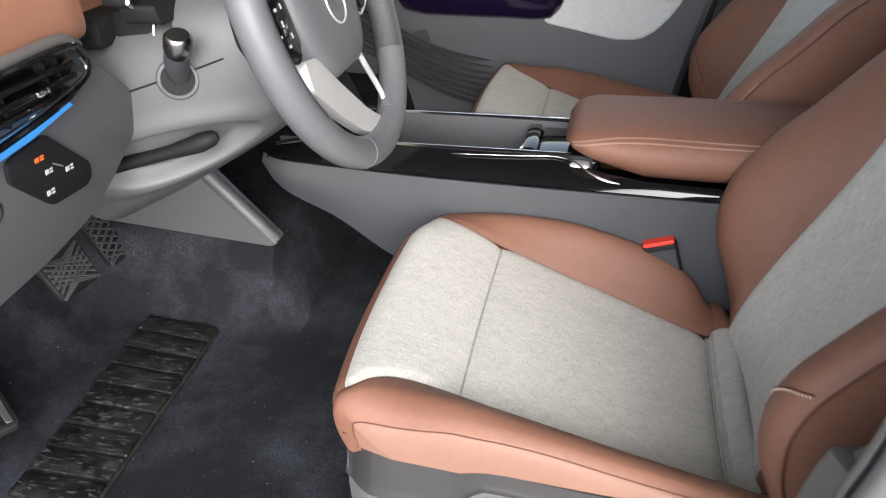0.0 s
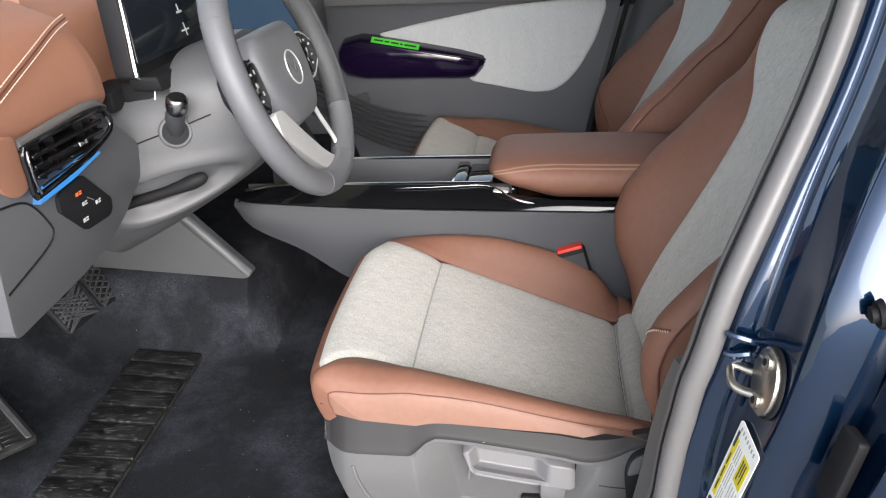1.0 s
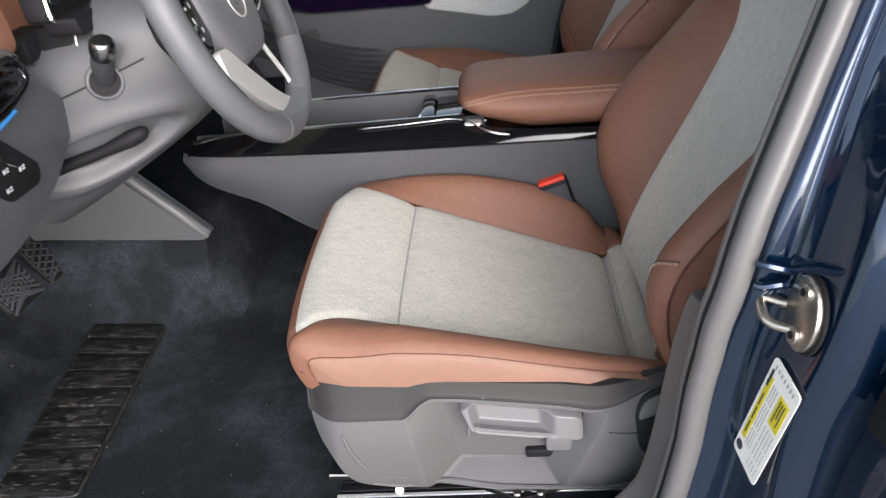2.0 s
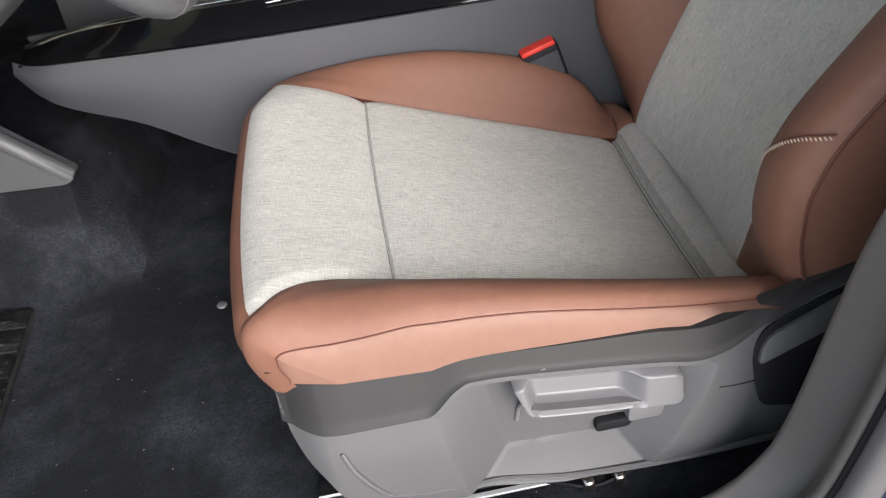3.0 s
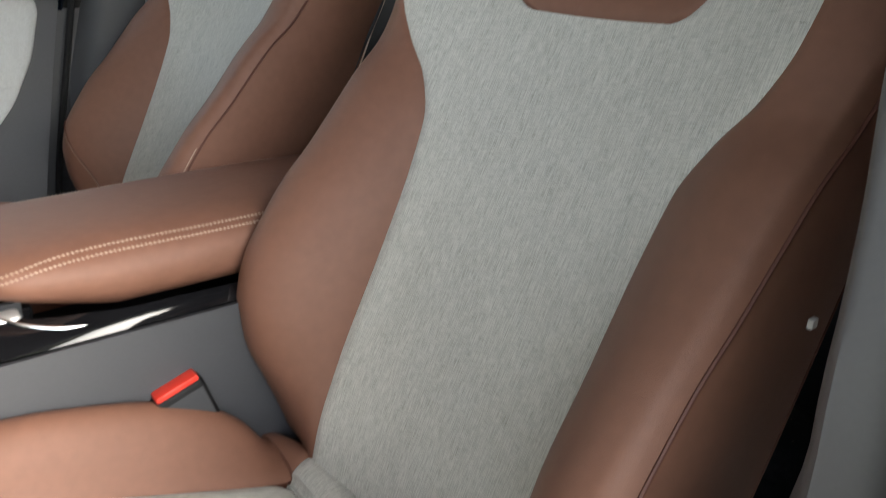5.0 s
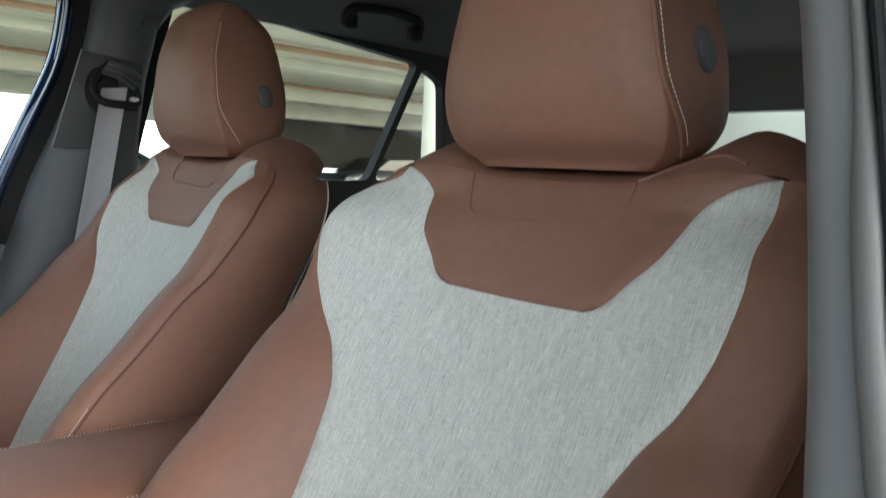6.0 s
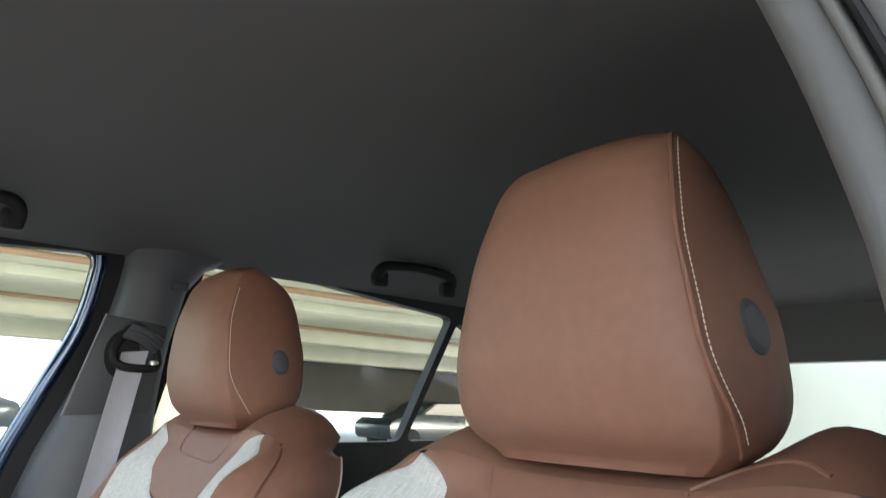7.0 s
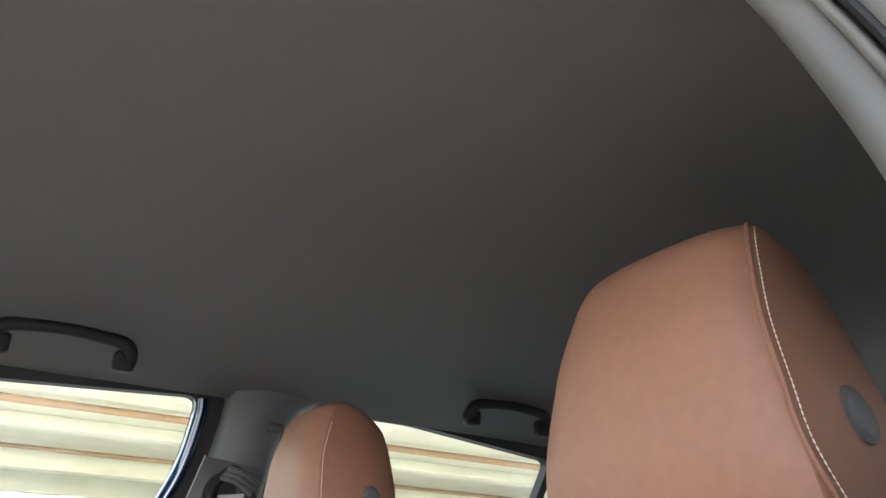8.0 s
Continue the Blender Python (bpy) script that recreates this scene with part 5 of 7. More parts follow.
def cushion_rows(i0, i1, lo, hi, n, groove=0.004, ends=(0, 0)):
    rows, uv = [], []
    for i in range(i0, i1):
        k = CUSHION_K[i]
        y = across(lo(k), hi(k), n)
        h = cushion_rise(k, y) - nose_drop(k, y)
        w = abs(hi(k) - lo(k)) * np.linspace(0, 1, n)
        h = h - groove * np.exp(-(np.minimum(w, w[-1] - w) / 0.005)**2)
        for e, at in zip(ends, (i0, i1 - 1)):
            if e:
                h = h - e * np.exp(-(np.abs(k - CUSHION_K[at]) / 0.010)**1.4)
        p = CUSHION[i][None] + np.stack([CUSHION_N[i][0] * h, y, CUSHION_N[i][1] * h], 1)
        p[:, 0] -= 0.020 * float(nose_bow(CUSHION[i][0])) * (1 - np.clip(np.abs(y) / 0.235, 0, 1)**2.2)
        rows.append(p)
        uv.append(np.stack([np.full(n, k), y], 1))
    return rows, uv


# the backrest: a profile from the seat's fold up the front and over the top
BACK = smooth_path([(0.340, 0, 0.430), (0.343, 0, 0.472), (0.354, 0, 0.515), (0.392, 0, 0.610), (0.440, 0, 0.707), (0.505, 0, 0.840), (0.563, 0, 0.957), (0.603, 0, 1.037), (0.619, 0, 1.054), (0.648, 0, 1.061), (0.688, 0, 1.058), (0.712, 0, 1.035)], 150)
BACK_N = frame_normals(BACK[:, [0, 2]])
BACK_S = np.concatenate([[0], np.cumsum(np.linalg.norm(np.diff(BACK, axis=0), axis=1))])
_top = int(np.argmax(BACK[:, 2]))


def b_at(z):
    return float(np.interp(z, BACK[:_top, 2], BACK_S[:_top]))


B_END = BACK_S[-1]
outer_back_edge = spline([0, b_at(0.51), b_at(0.60), b_at(0.75), b_at(0.835), b_at(0.875), b_at(0.905), b_at(0.94), b_at(0.975), b_at(1.005), b_at(1.027), b_at(1.045), B_END], [0.146, 0.143, 0.142, 0.143, 0.150, 0.169, 0.192, 0.205, 0.208, 0.202, 0.200, 0.197, 0.17])
inner_back_edge = spline([0, b_at(0.51), b_at(0.60), b_at(0.75), b_at(0.835), b_at(0.875), b_at(0.905), b_at(0.94), b_at(0.975), b_at(1.005), b_at(1.027), b_at(1.045), B_END], [0.146, 0.143, 0.142, 0.143, 0.150, 0.170, 0.200, 0.226, 0.238, 0.238, 0.229, 0.199, 0.17])
back_half = spline([0, b_at(0.50), b_at(0.60), b_at(0.90), b_at(0.97), b_at(1.01), b_at(1.035), b_at(1.05), BACK_S[_top], B_END], [0.225, 0.240, 0.250, 0.256, 0.262, 0.254, 0.240, 0.226, 0.205, 0.175])
back_crest = spline([0, b_at(0.47), b_at(0.50), b_at(0.53), b_at(0.549), b_at(0.587), b_at(0.604), b_at(0.627), b_at(0.665), b_at(0.70), b_at(0.735), b_at(0.78), b_at(0.82), b_at(0.86), b_at(0.90), b_at(0.95), b_at(1.0), b_at(1.045), B_END], [-0.03, -0.02, 0.0, 0.022, 0.038, 0.072, 0.083, 0.096, 0.103, 0.099, 0.092, 0.076, 0.064, 0.052, 0.034, 0.024, 0.016, 0.004, 0.0])
back_bow = spline([0, b_at(0.48), b_at(0.56), b_at(0.98), b_at(1.045), B_END], [0.2, 0.6, 1.0, 0.85, 0.25, 0.1])
yoke_edge = spline([b_at(0.952), b_at(0.957), b_at(0.975), b_at(0.996), b_at(1.014), b_at(1.030), b_at(1.040), b_at(1.046), b_at(1.0505)], [0.070, 0.088, 0.108, 0.129, 0.137, 0.143, 0.156, 0.171, 0.194])
Y0, Y1 = b_at(0.953), b_at(1.0505)


def back_edge(k, sgn=1):
    """Half width of the cloth: the console side is wider at the shoulder than the door side."""
    return inner_back_edge(k) if sgn > 0 else outer_back_edge(k)


def back_rise(k, y):
    a, b, w = np.where(y > 0, inner_back_edge(k), outer_back_edge(k)), back_half(k), np.abs(y)
    crest, bow = back_crest(k), back_bow(k)
    t = np.clip((w - a) / np.maximum(b - a, 1e-4), 0, 1)
    base = bow * a * a
    s = 1 - (1 - t)**float(np.interp(k, [b_at(0.52), b_at(0.60), b_at(0.72), b_at(0.86)], [2.2, 2.6, 1.9, 1.35]))
    up = base + (crest - base) * s + 0.013 * np.sin(np.pi * t) * np.clip(crest / 0.06, 0, 1) - 0.008 * np.clip((t - 0.85) / 0.15, 0, 1)**2
    # humps on the shoulders, behind the head restraint's gap
    top = np.clip((k - b_at(1.03)) / (BACK_S[_top] - b_at(1.03)), 0, 1)
    hump = 0.030 * top * np.exp(-((w - 0.150) / 0.045)**2)
    return np.where(w <= a, bow * w * w, up) + hump


def back_rows(ks, lo, hi, n, groove=0.003, ends=(0, 0)):
    rows, uv = [], []
    for k in ks:
        c = np.array([np.interp(k, BACK_S, BACK[:, j]) for j in range(3)])
        nx, nz = np.interp(k, BACK_S, BACK_N[:, 0]), np.interp(k, BACK_S, BACK_N[:, 1])
        y = across(lo(k), hi(k), n)
        h = back_rise(k, y)
        w = abs(hi(k) - lo(k)) * np.linspace(0, 1, n)
        h = h - groove * np.exp(-(np.minimum(w, w[-1] - w) / 0.004)**2)
        for e, at in zip(ends, (ks[0], ks[-1])):
            if e:
                h = h - e * np.exp(-((k - at) / 0.006)**2)
        rows.append(c[None] + np.stack([nx * h, y, nz * h], 1))
        uv.append(np.stack([np.full(n, k), y], 1))
    return rows, uv


def back_point(k, y):
    return back_rows([k], lambda q: y, lambda q: y + 1e-5, 2, 0)[0][0][0]


# the head restraint: level sections, front face between two seams, sides drawn in to the rear
head_front = spline([1.066, 1.085, 1.14, 1.20, 1.25, 1.28, 1.290], [0.604, 0.588, 0.574, 0.576, 0.587, 0.599, 0.616])
head_rear = spline([1.066, 1.085, 1.12, 1.16, 1.20, 1.25, 1.28, 1.290], [0.664, 0.695, 0.716, 0.719, 0.715, 0.702, 0.668, 0.640])
head_wide = spline([1.066, 1.078, 1.10, 1.14, 1.20, 1.25, 1.28, 1.290], [0.096, 0.111, 0.118, 0.1135, 0.100, 0.088, 0.079, 0.070])


def head_section(z, n=25):
    x0, x1, w = head_front(z), head_rear(z), head_wide(z)
    d = x1 - x0
    y = w * np.sin(np.linspace(-1, 1, n) * np.pi / 2)
    bow = float(np.interp(z, [1.066, 1.09, 1.26, 1.29], [0.5, 1, 1, 0.85]))
    flat = float(np.interp(z, [1.066, 1.10, 1.15, 1.26, 1.29], [0.62, 0.50, 0.26, 0.18, 0.55]))
    front = np.stack([x0 + 0.005 - 0.021 * bow * (1 - flat * (y / w)**2 - (1 - flat) * np.abs(y / w)**7), y], 1)
    xs = x0 + 0.006 + (d - 0.006) * np.array([0.02, 0.10, 0.25, 0.42, 0.60, 0.78, 0.90, 0.97])
    q = np.array([0.02, 0.10, 0.25, 0.42, 0.60, 0.78, 0.90, 0.97])
    side = w * np.array([1.004, 1.012, 1.020, 1.018, 1.00, 0.93, 0.82, 0.62])
    side = side * (1 - 0.12 * min(1.0, max(0.0, (z - 1.17) / 0.09)) * q**1.5)
    right = np.stack([xs, side], 1)
    yb = np.linspace(side[-1], -side[-1], 10)[1:-1]
    back = np.stack([np.full(len(yb), x1), yb], 1)
    left = np.stack([xs[::-1], -side[::-1]], 1)
    return np.vstack([front, right, back, left])


seam_z = spline([-0.106, -0.098, -0.090, -0.078, -0.058, -0.03, 0.024, 0.105, 0.194, 0.25, 0.31], [0.590, 0.602, 0.611, 0.617, 0.6190, 0.6165, 0.610, 0.599, 0.583, 0.571, 0.560])


cover_top = spline([-0.116, -0.05, 0.04, 0.14, 0.20, 0.245, 0.273, 0.306, 0.34, 0.39, 0.45], [0.575, 0.570, 0.565, 0.558, 0.554, 0.549, 0.550, 0.555, 0.566, 0.588, 0.612])
cover_foot = spline([-0.116, -0.1145, -0.112, -0.106, -0.089, -0.074, -0.059, -0.034, 0.056, 0.13, 0.24, 0.43], [0.560, 0.545, 0.525, 0.505, 0.478, 0.452, 0.438, 0.430, 0.420, 0.411, 0.407, 0.402])
cover_ridge = spline([-0.11, 0.005, 0.033, 0.045, 0.14, 0.209, 0.24, 0.262, 0.30, 0.34, 0.385, 0.45], [0.527, 0.527, 0.547, 0.552, 0.544, 0.535, 0.530, 0.532, 0.544, 0.559, 0.580, 0.605])
cover_flare = spline([0.40, 0.44, 0.49, 0.53, 0.56], [0.286, 0.292, 0.288, 0.277, 0.268])


def side_of(x, z, a, b):
    """Distance from the line a to b, positive on its left."""
    dx, dz = b[0] - a[0], b[1] - a[1]
    return (dx * (z - a[1]) - dz * (x - a[0])) / math.hypot(dx, dz)


def cover_out(x, z):
    """How far the seat's side cover stands out: a flared skin, a band drawn in over its ridge, and the recess for the lever."""
    zr = float(cover_ridge(x))
    base = float(cover_flare(min(z, zr)))
    base -= 0.008 * min(1.0, max(0.0, (x - 0.245) / 0.05)) ** 1.5
    base -= 0.012 * min(1.0, max(0.0, (-0.058 - x) / 0.05)) ** 2
    tuck = 0.016 * min(1.0, max(0.0, (-0.080 - x) / 0.036)) ** 1.5
    if z > zr:
        up = z - zr
        base = max(0.2535 - 0.4 * tuck, base - 0.003 * (1 - math.exp(-up / 0.0015)) - 0.42 * up)
    left = side_of(x, z, (0.033, 0.402), (0.010, 0.532))
    left = -left
    right = side_of(x, z, (0.203, 0.418), (0.247, 0.506))
    low = z - (0.4165 - 0.05 * (x - 0.03))
    top = zr - 0.0045 - z
    k = min(left / 0.046, low / 0.026, right / 0.034, top / 0.007)
    k = max(0.0, min(1.0, k))
    return base - max(0.0, base - 0.2555) * k - tuck


def side_cover(parent):
    """The seat's plastic side cover on the door side, with a recess for the height lever."""
    xs = np.concatenate([np.linspace(-0.116, -0.05, 40), np.linspace(-0.047, 0.27, 120), np.linspace(0.275, 0.43, 34)])
    rows = []
    for x in xs:
        zt, zb = float(cover_top(x)), float(cover_foot(x))
        zr = min(float(cover_ridge(x)), zt - 0.004)
        zs = list(np.linspace(zt + 0.006, zr, 12)) + list(zr - (zr - zb) * np.array([0.012, 0.03, 0.06, 0.09]) ) + list(np.linspace(zr - (zr - zb) * 0.12, zb, 54))
        col = [(x, -cover_out(x, z), z) for z in zs]
        y = -col[-1][1]
        col = [(x, -0.246, zt + 0.008)] + col + [(x, -(y - 0.0015), zb - 0.003), (x, -(y - 0.006), zb - 0.0045), (x, -(y - 0.030), zb - 0.0045)]
        rows.append(col)
    first = [(p[0] - 0.0015, p[1] + 0.004, p[2]) for p in rows[0]]
    lead = [(p[0] - 0.001, p[1] + 0.03, p[2]) for p in rows[0]]
    rows = np.array([lead, first] + rows)
    cover = sheet("side_cover", rows[:, 12:], COVER, parent, "mid-grey grained plastic side cover", sharp=34)
    # shade above the ridge comes from this band's darker colour
    sheet("upper_band", rows[:, :13], COVER_SHADED, cover, "grained plastic upper band, its shade put into the colour", sharp=34)

    def skin(pts, n, proud=0.0):
        return smooth_path([(x, -cover_out(x, z) - proud, z) for x, z in pts], n)
    tube("embossed_line", skin([(-0.070, 0.510), (-0.064, 0.492), (-0.054, 0.472), (-0.043, 0.456), (-0.034, 0.449)], 24), np.interp(np.linspace(0, 1, 24), [0, 0.1, 0.8, 1], [0.0022, 0.0030, 0.0028, 0.0008]), COVER, cover, sides=8)
    tube("embossed_line", skin([(-0.036, 0.4485), (-0.010, 0.443), (0.022, 0.441)], 24), 0.0010, COVER, cover, sides=6)
    tube("lower_lip", skin([(-0.040, 0.4345), (0.0, 0.4275), (0.056, 0.4225), (0.13, 0.4135), (0.24, 0.4095), (0.40, 0.405)], 40, -0.001), 0.0034, COVER, cover)
    tube("parting_line", skin([(0.256, 0.500), (0.275, 0.496), (0.297, 0.492)], 10, -0.0006), 0.0010, BLACK, cover, sides=6)
    # recliner cover: a sunk dark pocket with a grey wedge in it
    m = axes((0.0, -0.2820, 0.497), (1, 0, 0), (0, 0.33, 0.944)) @ Matrix.Translation((0, -0.497, 0))
    part("recliner_pocket", prism_bm(round_poly([(0.287, 0.522), (0.297, 0.546), (0.40, 0.584), (0.43, 0.52), (0.42, 0.45), (0.292, 0.470)], 0.012, 4), 0.003, m, 0.001, 1), BLACK, cover)
    part("recliner_wedge", prism_bm(round_poly([(0.290, 0.513), (0.294, 0.530), (0.302, 0.540), (0.41, 0.582), (0.412, 0.556)], 0.006, 3), 0.007, m, 0.002, 2), COVER, cover)
    height_lever(cover)
    return cover


def height_lever(cover):
    """A scooped pump lever: raised rim round a hollow, solid towards its rear end."""
    rows = []
    n, m = 60, 35
    for i in range(n):
        u = i / (n - 1)
        zt, zb = 0.5455 - 0.022 * u, 0.5085 - 0.021 * u
        end = min(1, u / 0.10) * min(1, (1 - u) / 0.05)
        shrink = 0.70 + 0.30 * math.sqrt(max(0, end))
        zc, zh = (zt + zb) / 2, (zt - zb) / 2 * shrink
        row = []
        for j in range(m):
            v = -1 + 2 * j / (m - 1)
            hollow = min(1.0, max(0.0, (0.80 - u) / 0.16)) * min(1.0, max(0.0, (u - 0.035) / 0.09))
            hollow = hollow * hollow * (3 - 2 * hollow) * min(1.0, max(0.0, (v + 0.86) / 0.30)) * min(1.0, max(0.0, (1.02 - v) / 0.35))
            bulge = 0.0345 + 0.0075 * (1 - v) / 2 - 0.021 * hollow - 0.013 * max(0, abs(v) - 0.86) / 0.14
            row.append((0.079 + u * 0.146 - 0.005 * (1 - v) * (1 - u) + 0.010 * (1 - v) * (1 - u) ** 3, -0.246 - bulge * (0.8 + 0.2 * shrink), zc + v * zh))
        rows.append(row)
    lever = sheet("height_lever", rows, LEVER, cover, "satin grey seat height lever", thick=-0.006, sharp=75)
    part("lever_arm", box_bm(0.180, 0.214, -0.276, -0.245, 0.462, 0.492, 0.004), LEVER, lever)
    part("lever_slot", box_bm(0.155, 0.196, -0.2640, -0.250, 0.4395, 0.4530, 0.003), BLACK, lever)
    part("lever_end_gap", box_bm(0.218, 0.2275, -0.268, -0.250, 0.497, 0.518, 0.003), BLACK, lever)
    tube("lever_rod", smooth_path([(0.090, -0.270, 0.512), (0.086, -0.259, 0.494), (0.083, -0.2565, 0.474)], 8), 0.0020, LEVER, lever)
    part("lever_pin", box_bm(0.101, 0.109, -0.270, -0.255, 0.5455, 0.5495, 0.001), LEVER, lever)
    return lever


def front_seat(label):
    seat = thing("front_seat", (0.15, 0.0, 0.383), label, "car seat", "front seats")
    n = len(CUSHION)
    i1 = int(np.searchsorted(CUSHION_K, s_at(0.0)))
    i2 = int(np.searchsorted(CUSHION_K, s_at(0.307)))
    neg = lambda k: -outer_edge(k)
    iF = int(np.argmax((CUSHION[:, 2] > 0.6255)))
    rows, uv = cushion_rows(0, iF + 1, neg, cushion_edge, 41, ends=(0, 0.003))
    sheet("front_panel", rows, LEATHER, seat)
    for a, b, e in ((iF, i1 + 1, (0.003, 0.006)), (i1, i2 + 1, (0.005, 0.008)), (i2, n, (0.007, 0))):
        rows, uv = cushion_rows(a, b, neg, cushion_edge, 41, ends=e)
        sheet("cushion_cloth", rows, CLOTH, seat, "pale grey melange woven cloth", uv)
    for sgn in (-1, 1):
        rows, uv = cushion_rows(0, n, lambda k: cushion_edge(k) if sgn > 0 else -outer_edge(k), lambda k: sgn * cushion_half(k), 22)
        rows = np.array(rows)
        # the outer side runs on from the rim, round a soft corner, down to the plastic cover
        edge = rows[:, -1]
        i0 = int(np.argmax(edge[:, 2] > 0.571))
        i9 = int(np.argmax(edge[:, 0] > 0.336)) or n - 1
        sk = CUSHION_S[i0:i9] - CUSHION_S[i0]
        sx = float(np.interp(0.06, edge[_nose:, 0], CUSHION_S[_nose:])) - CUSHION_S[i0]
        lowz = spline([-0.12, -0.03, 0.04, 0.125, 0.215, 0.27, 0.33, 0.40], [0.574, 0.567, 0.562, 0.556, 0.553, 0.566, 0.578, 0.580])
        cols, feet = [], []
        for i, sd in zip(range(i0, i9), sk):
            p0 = edge[i]
            xb = edge[i0, 0] + (0.06 - edge[i0, 0]) * sd / sx if sd < sx else p0[0]
            p2 = np.array([xb, p0[1] + sgn * 0.009 * min(1.0, max(0.0, (xb + 0.108) / 0.05)), min(float(lowz(xb)), p0[2] - 0.001)])
            d = min(1.0, (p0[2] - p2[2]) / 0.05)
            p1 = p0 * 0.62 + p2 * 0.38 + np.array([0, sgn * 0.006 * d, 0.006 * d])
            v = np.linspace(0, 1, 29)[:, None]
            cols.append(p0 * (1 - v)**2 + 2 * p1 * v * (1 - v) + p2 * v * v)
            feet.append(xb)
        cols = np.array(cols)
        cut = []
        for c, x in zip(cols, feet):
            zs = c[-1, 2] + (min(float(seam_z(x)), c[2, 2]) - c[-1, 2]) * min(1.0, max(0.0, x + 0.104) / 0.020)**0.5
            cut.append(float(np.interp(-zs, -c[:, 2], np.linspace(0, 1, 29))))
        cut = np.array(cut)

        def at(c, v):
            return np.stack([np.interp(v, np.linspace(0, 1, 29), c[:, j]) for j in range(3)], 1)
        upper = np.array([at(c, np.linspace(0, k, 16)) for c, k in zip(cols, cut)])
        crown = rows[i0:i9]
        bol = sheet("cushion_bolster", np.concatenate([crown, upper[:, 1:]], 1), LEATHER, seat)
        sheet("bolster_end", rows[:i0 + 1], LEATHER, bol)
        sheet("bolster_tail", rows[i9 - 1:], LEATHER, bol)
        j0 = int(np.argmax(np.array(feet) > -0.104))
        lower = np.array([at(c, np.linspace(k, 1, 14)) for c, k in zip(cols, cut)])[j0:]
        lower[:, :, 1] += sgn * 0.0012 * np.minimum(1, np.linspace(0, 6, 14))[None]
        sheet("side_panel", lower, LEATHER_LOW, seat, "tan leather side panel, partly paler from side light in its colour")
        tube("seam", np.concatenate([at(cols[j0], np.linspace(1, cut[j0], 8))[:-1], lower[:, 0]])[::1] + np.array([0, sgn * 0.0001, 0]), 0.0009, SEAM, bol, sides=6)
    for k in (i1, i2):
        rows, uv = cushion_rows(k, k + 1, neg, cushion_edge, 41)
        tube("cross_seam", rows[0] + np.array([0, 0, -0.0050]), 0.0012, CLOTH_SEAM, seat, sides=6)
    rows = []
    for i in range(0, n, 3):
        k = CUSHION_K[i]
        y = np.linspace(-cushion_half(k) * 0.97, cushion_half(k) * 0.97, 31)
        h = cushion_rise(k, y) - nose_drop(k, y) - 0.0130
        q = CUSHION[i][None] + np.stack([CUSHION_N[i][0] * h, y, CUSHION_N[i][1] * h], 1)
        q[:, 0] -= 0.020 * float(nose_bow(CUSHION[i][0])) * (1 - np.clip(np.abs(y) / 0.235, 0, 1)**2.2)
        rows.append(q)
    sheet("cushion_foam", rows, SEAM, seat)
    # front closing under the nose, hidden frame and pan
    part("seat_pan", box_bm(-0.085, 0.44, -0.205, 0.232, 0.415, 0.475, 0.012), BLACK, seat)
    # backrest
    ks = list(np.linspace(0.0, Y0, 100))
    rows, uv = back_rows(ks, lambda k: -back_edge(k, -1), back_edge, 45, ends=(0, 0))
    # the lower cloth panel follows the yoke's lower edge at its top
    sheet("back_cloth", rows, CLOTH, seat, "pale grey melange woven cloth", uv)
    kh = list(np.linspace(Y0, Y1, 34))
    for sgn in (-1, 1):
        rows, uv = back_rows(kh, lambda k: sgn * min(float(yoke_edge(k)), float(back_edge(k, sgn))), lambda k: sgn * (float(back_edge(k, sgn)) + 0.0005), 18)
        sheet("shoulder_cloth", rows, CLOTH, seat, "pale grey melange woven cloth", uv)
    rows, uv = back_rows(kh, lambda k: -min(float(yoke_edge(k)), float(back_edge(k, -1)) + 0.001), lambda k: min(float(yoke_edge(k)), float(back_edge(k)) + 0.001), 33, ends=(0.003, 0))
    yoke = sheet("yoke", rows, LEATHER, seat, "brown leather shoulder yoke", uv)
    kt = list(np.linspace(Y1, B_END, 26))
    rows, uv = back_rows(kt, lambda k: -back_half(k), back_half, 41, groove=0.0)
    sheet("back_top", rows, LEATHER, seat)
    seam = [back_point(b_at(z), y) for y, z in ((0.100, 1.049), (0.093, 1.034), (0.084, 1.019), (0.064, 1.0145), (0.0, 1.017), (-0.060, 1.019), (-0.076, 1.025), (-0.081, 1.036), (-0.080, 1.049))]
    ridge = [back_point(b_at(z), y) for y, z in ((-0.080, 1.051), (-0.105, 1.0575), (-0.145, 1.0565), (-0.168, 1.0535))]
    tube("yoke_seam", smooth_path(ridge, 30), 0.0018, LEATHER, yoke, sides=6)
    tube("yoke_seam", smooth_path(seam, 50), 0.0021, LEATHER, yoke, sides=6)
    for sgn in (-1, 1):
        kb = list(np.linspace(0.0, Y1, 120))
        rows, uv = back_rows(kb, lambda k: sgn * back_edge(k, sgn), lambda k: sgn * back_half(k), 26)
        bol = sheet("back_bolster", rows, LEATHER, seat)
        edge = np.array(rows)[:, -1]
        tube("welt", edge[4:][::2] + np.array([0.001, sgn * 0.0012, 0]), 0.0017, SEAM, bol, sides=6)
        ke = list(np.linspace(Y1, B_END, 26))[1:]
        tops = [r[-1 if sgn > 0 else 0] for r in back_rows(ke, lambda k: -back_half(k), back_half, 41, groove=0.0)[0]]
        side = []
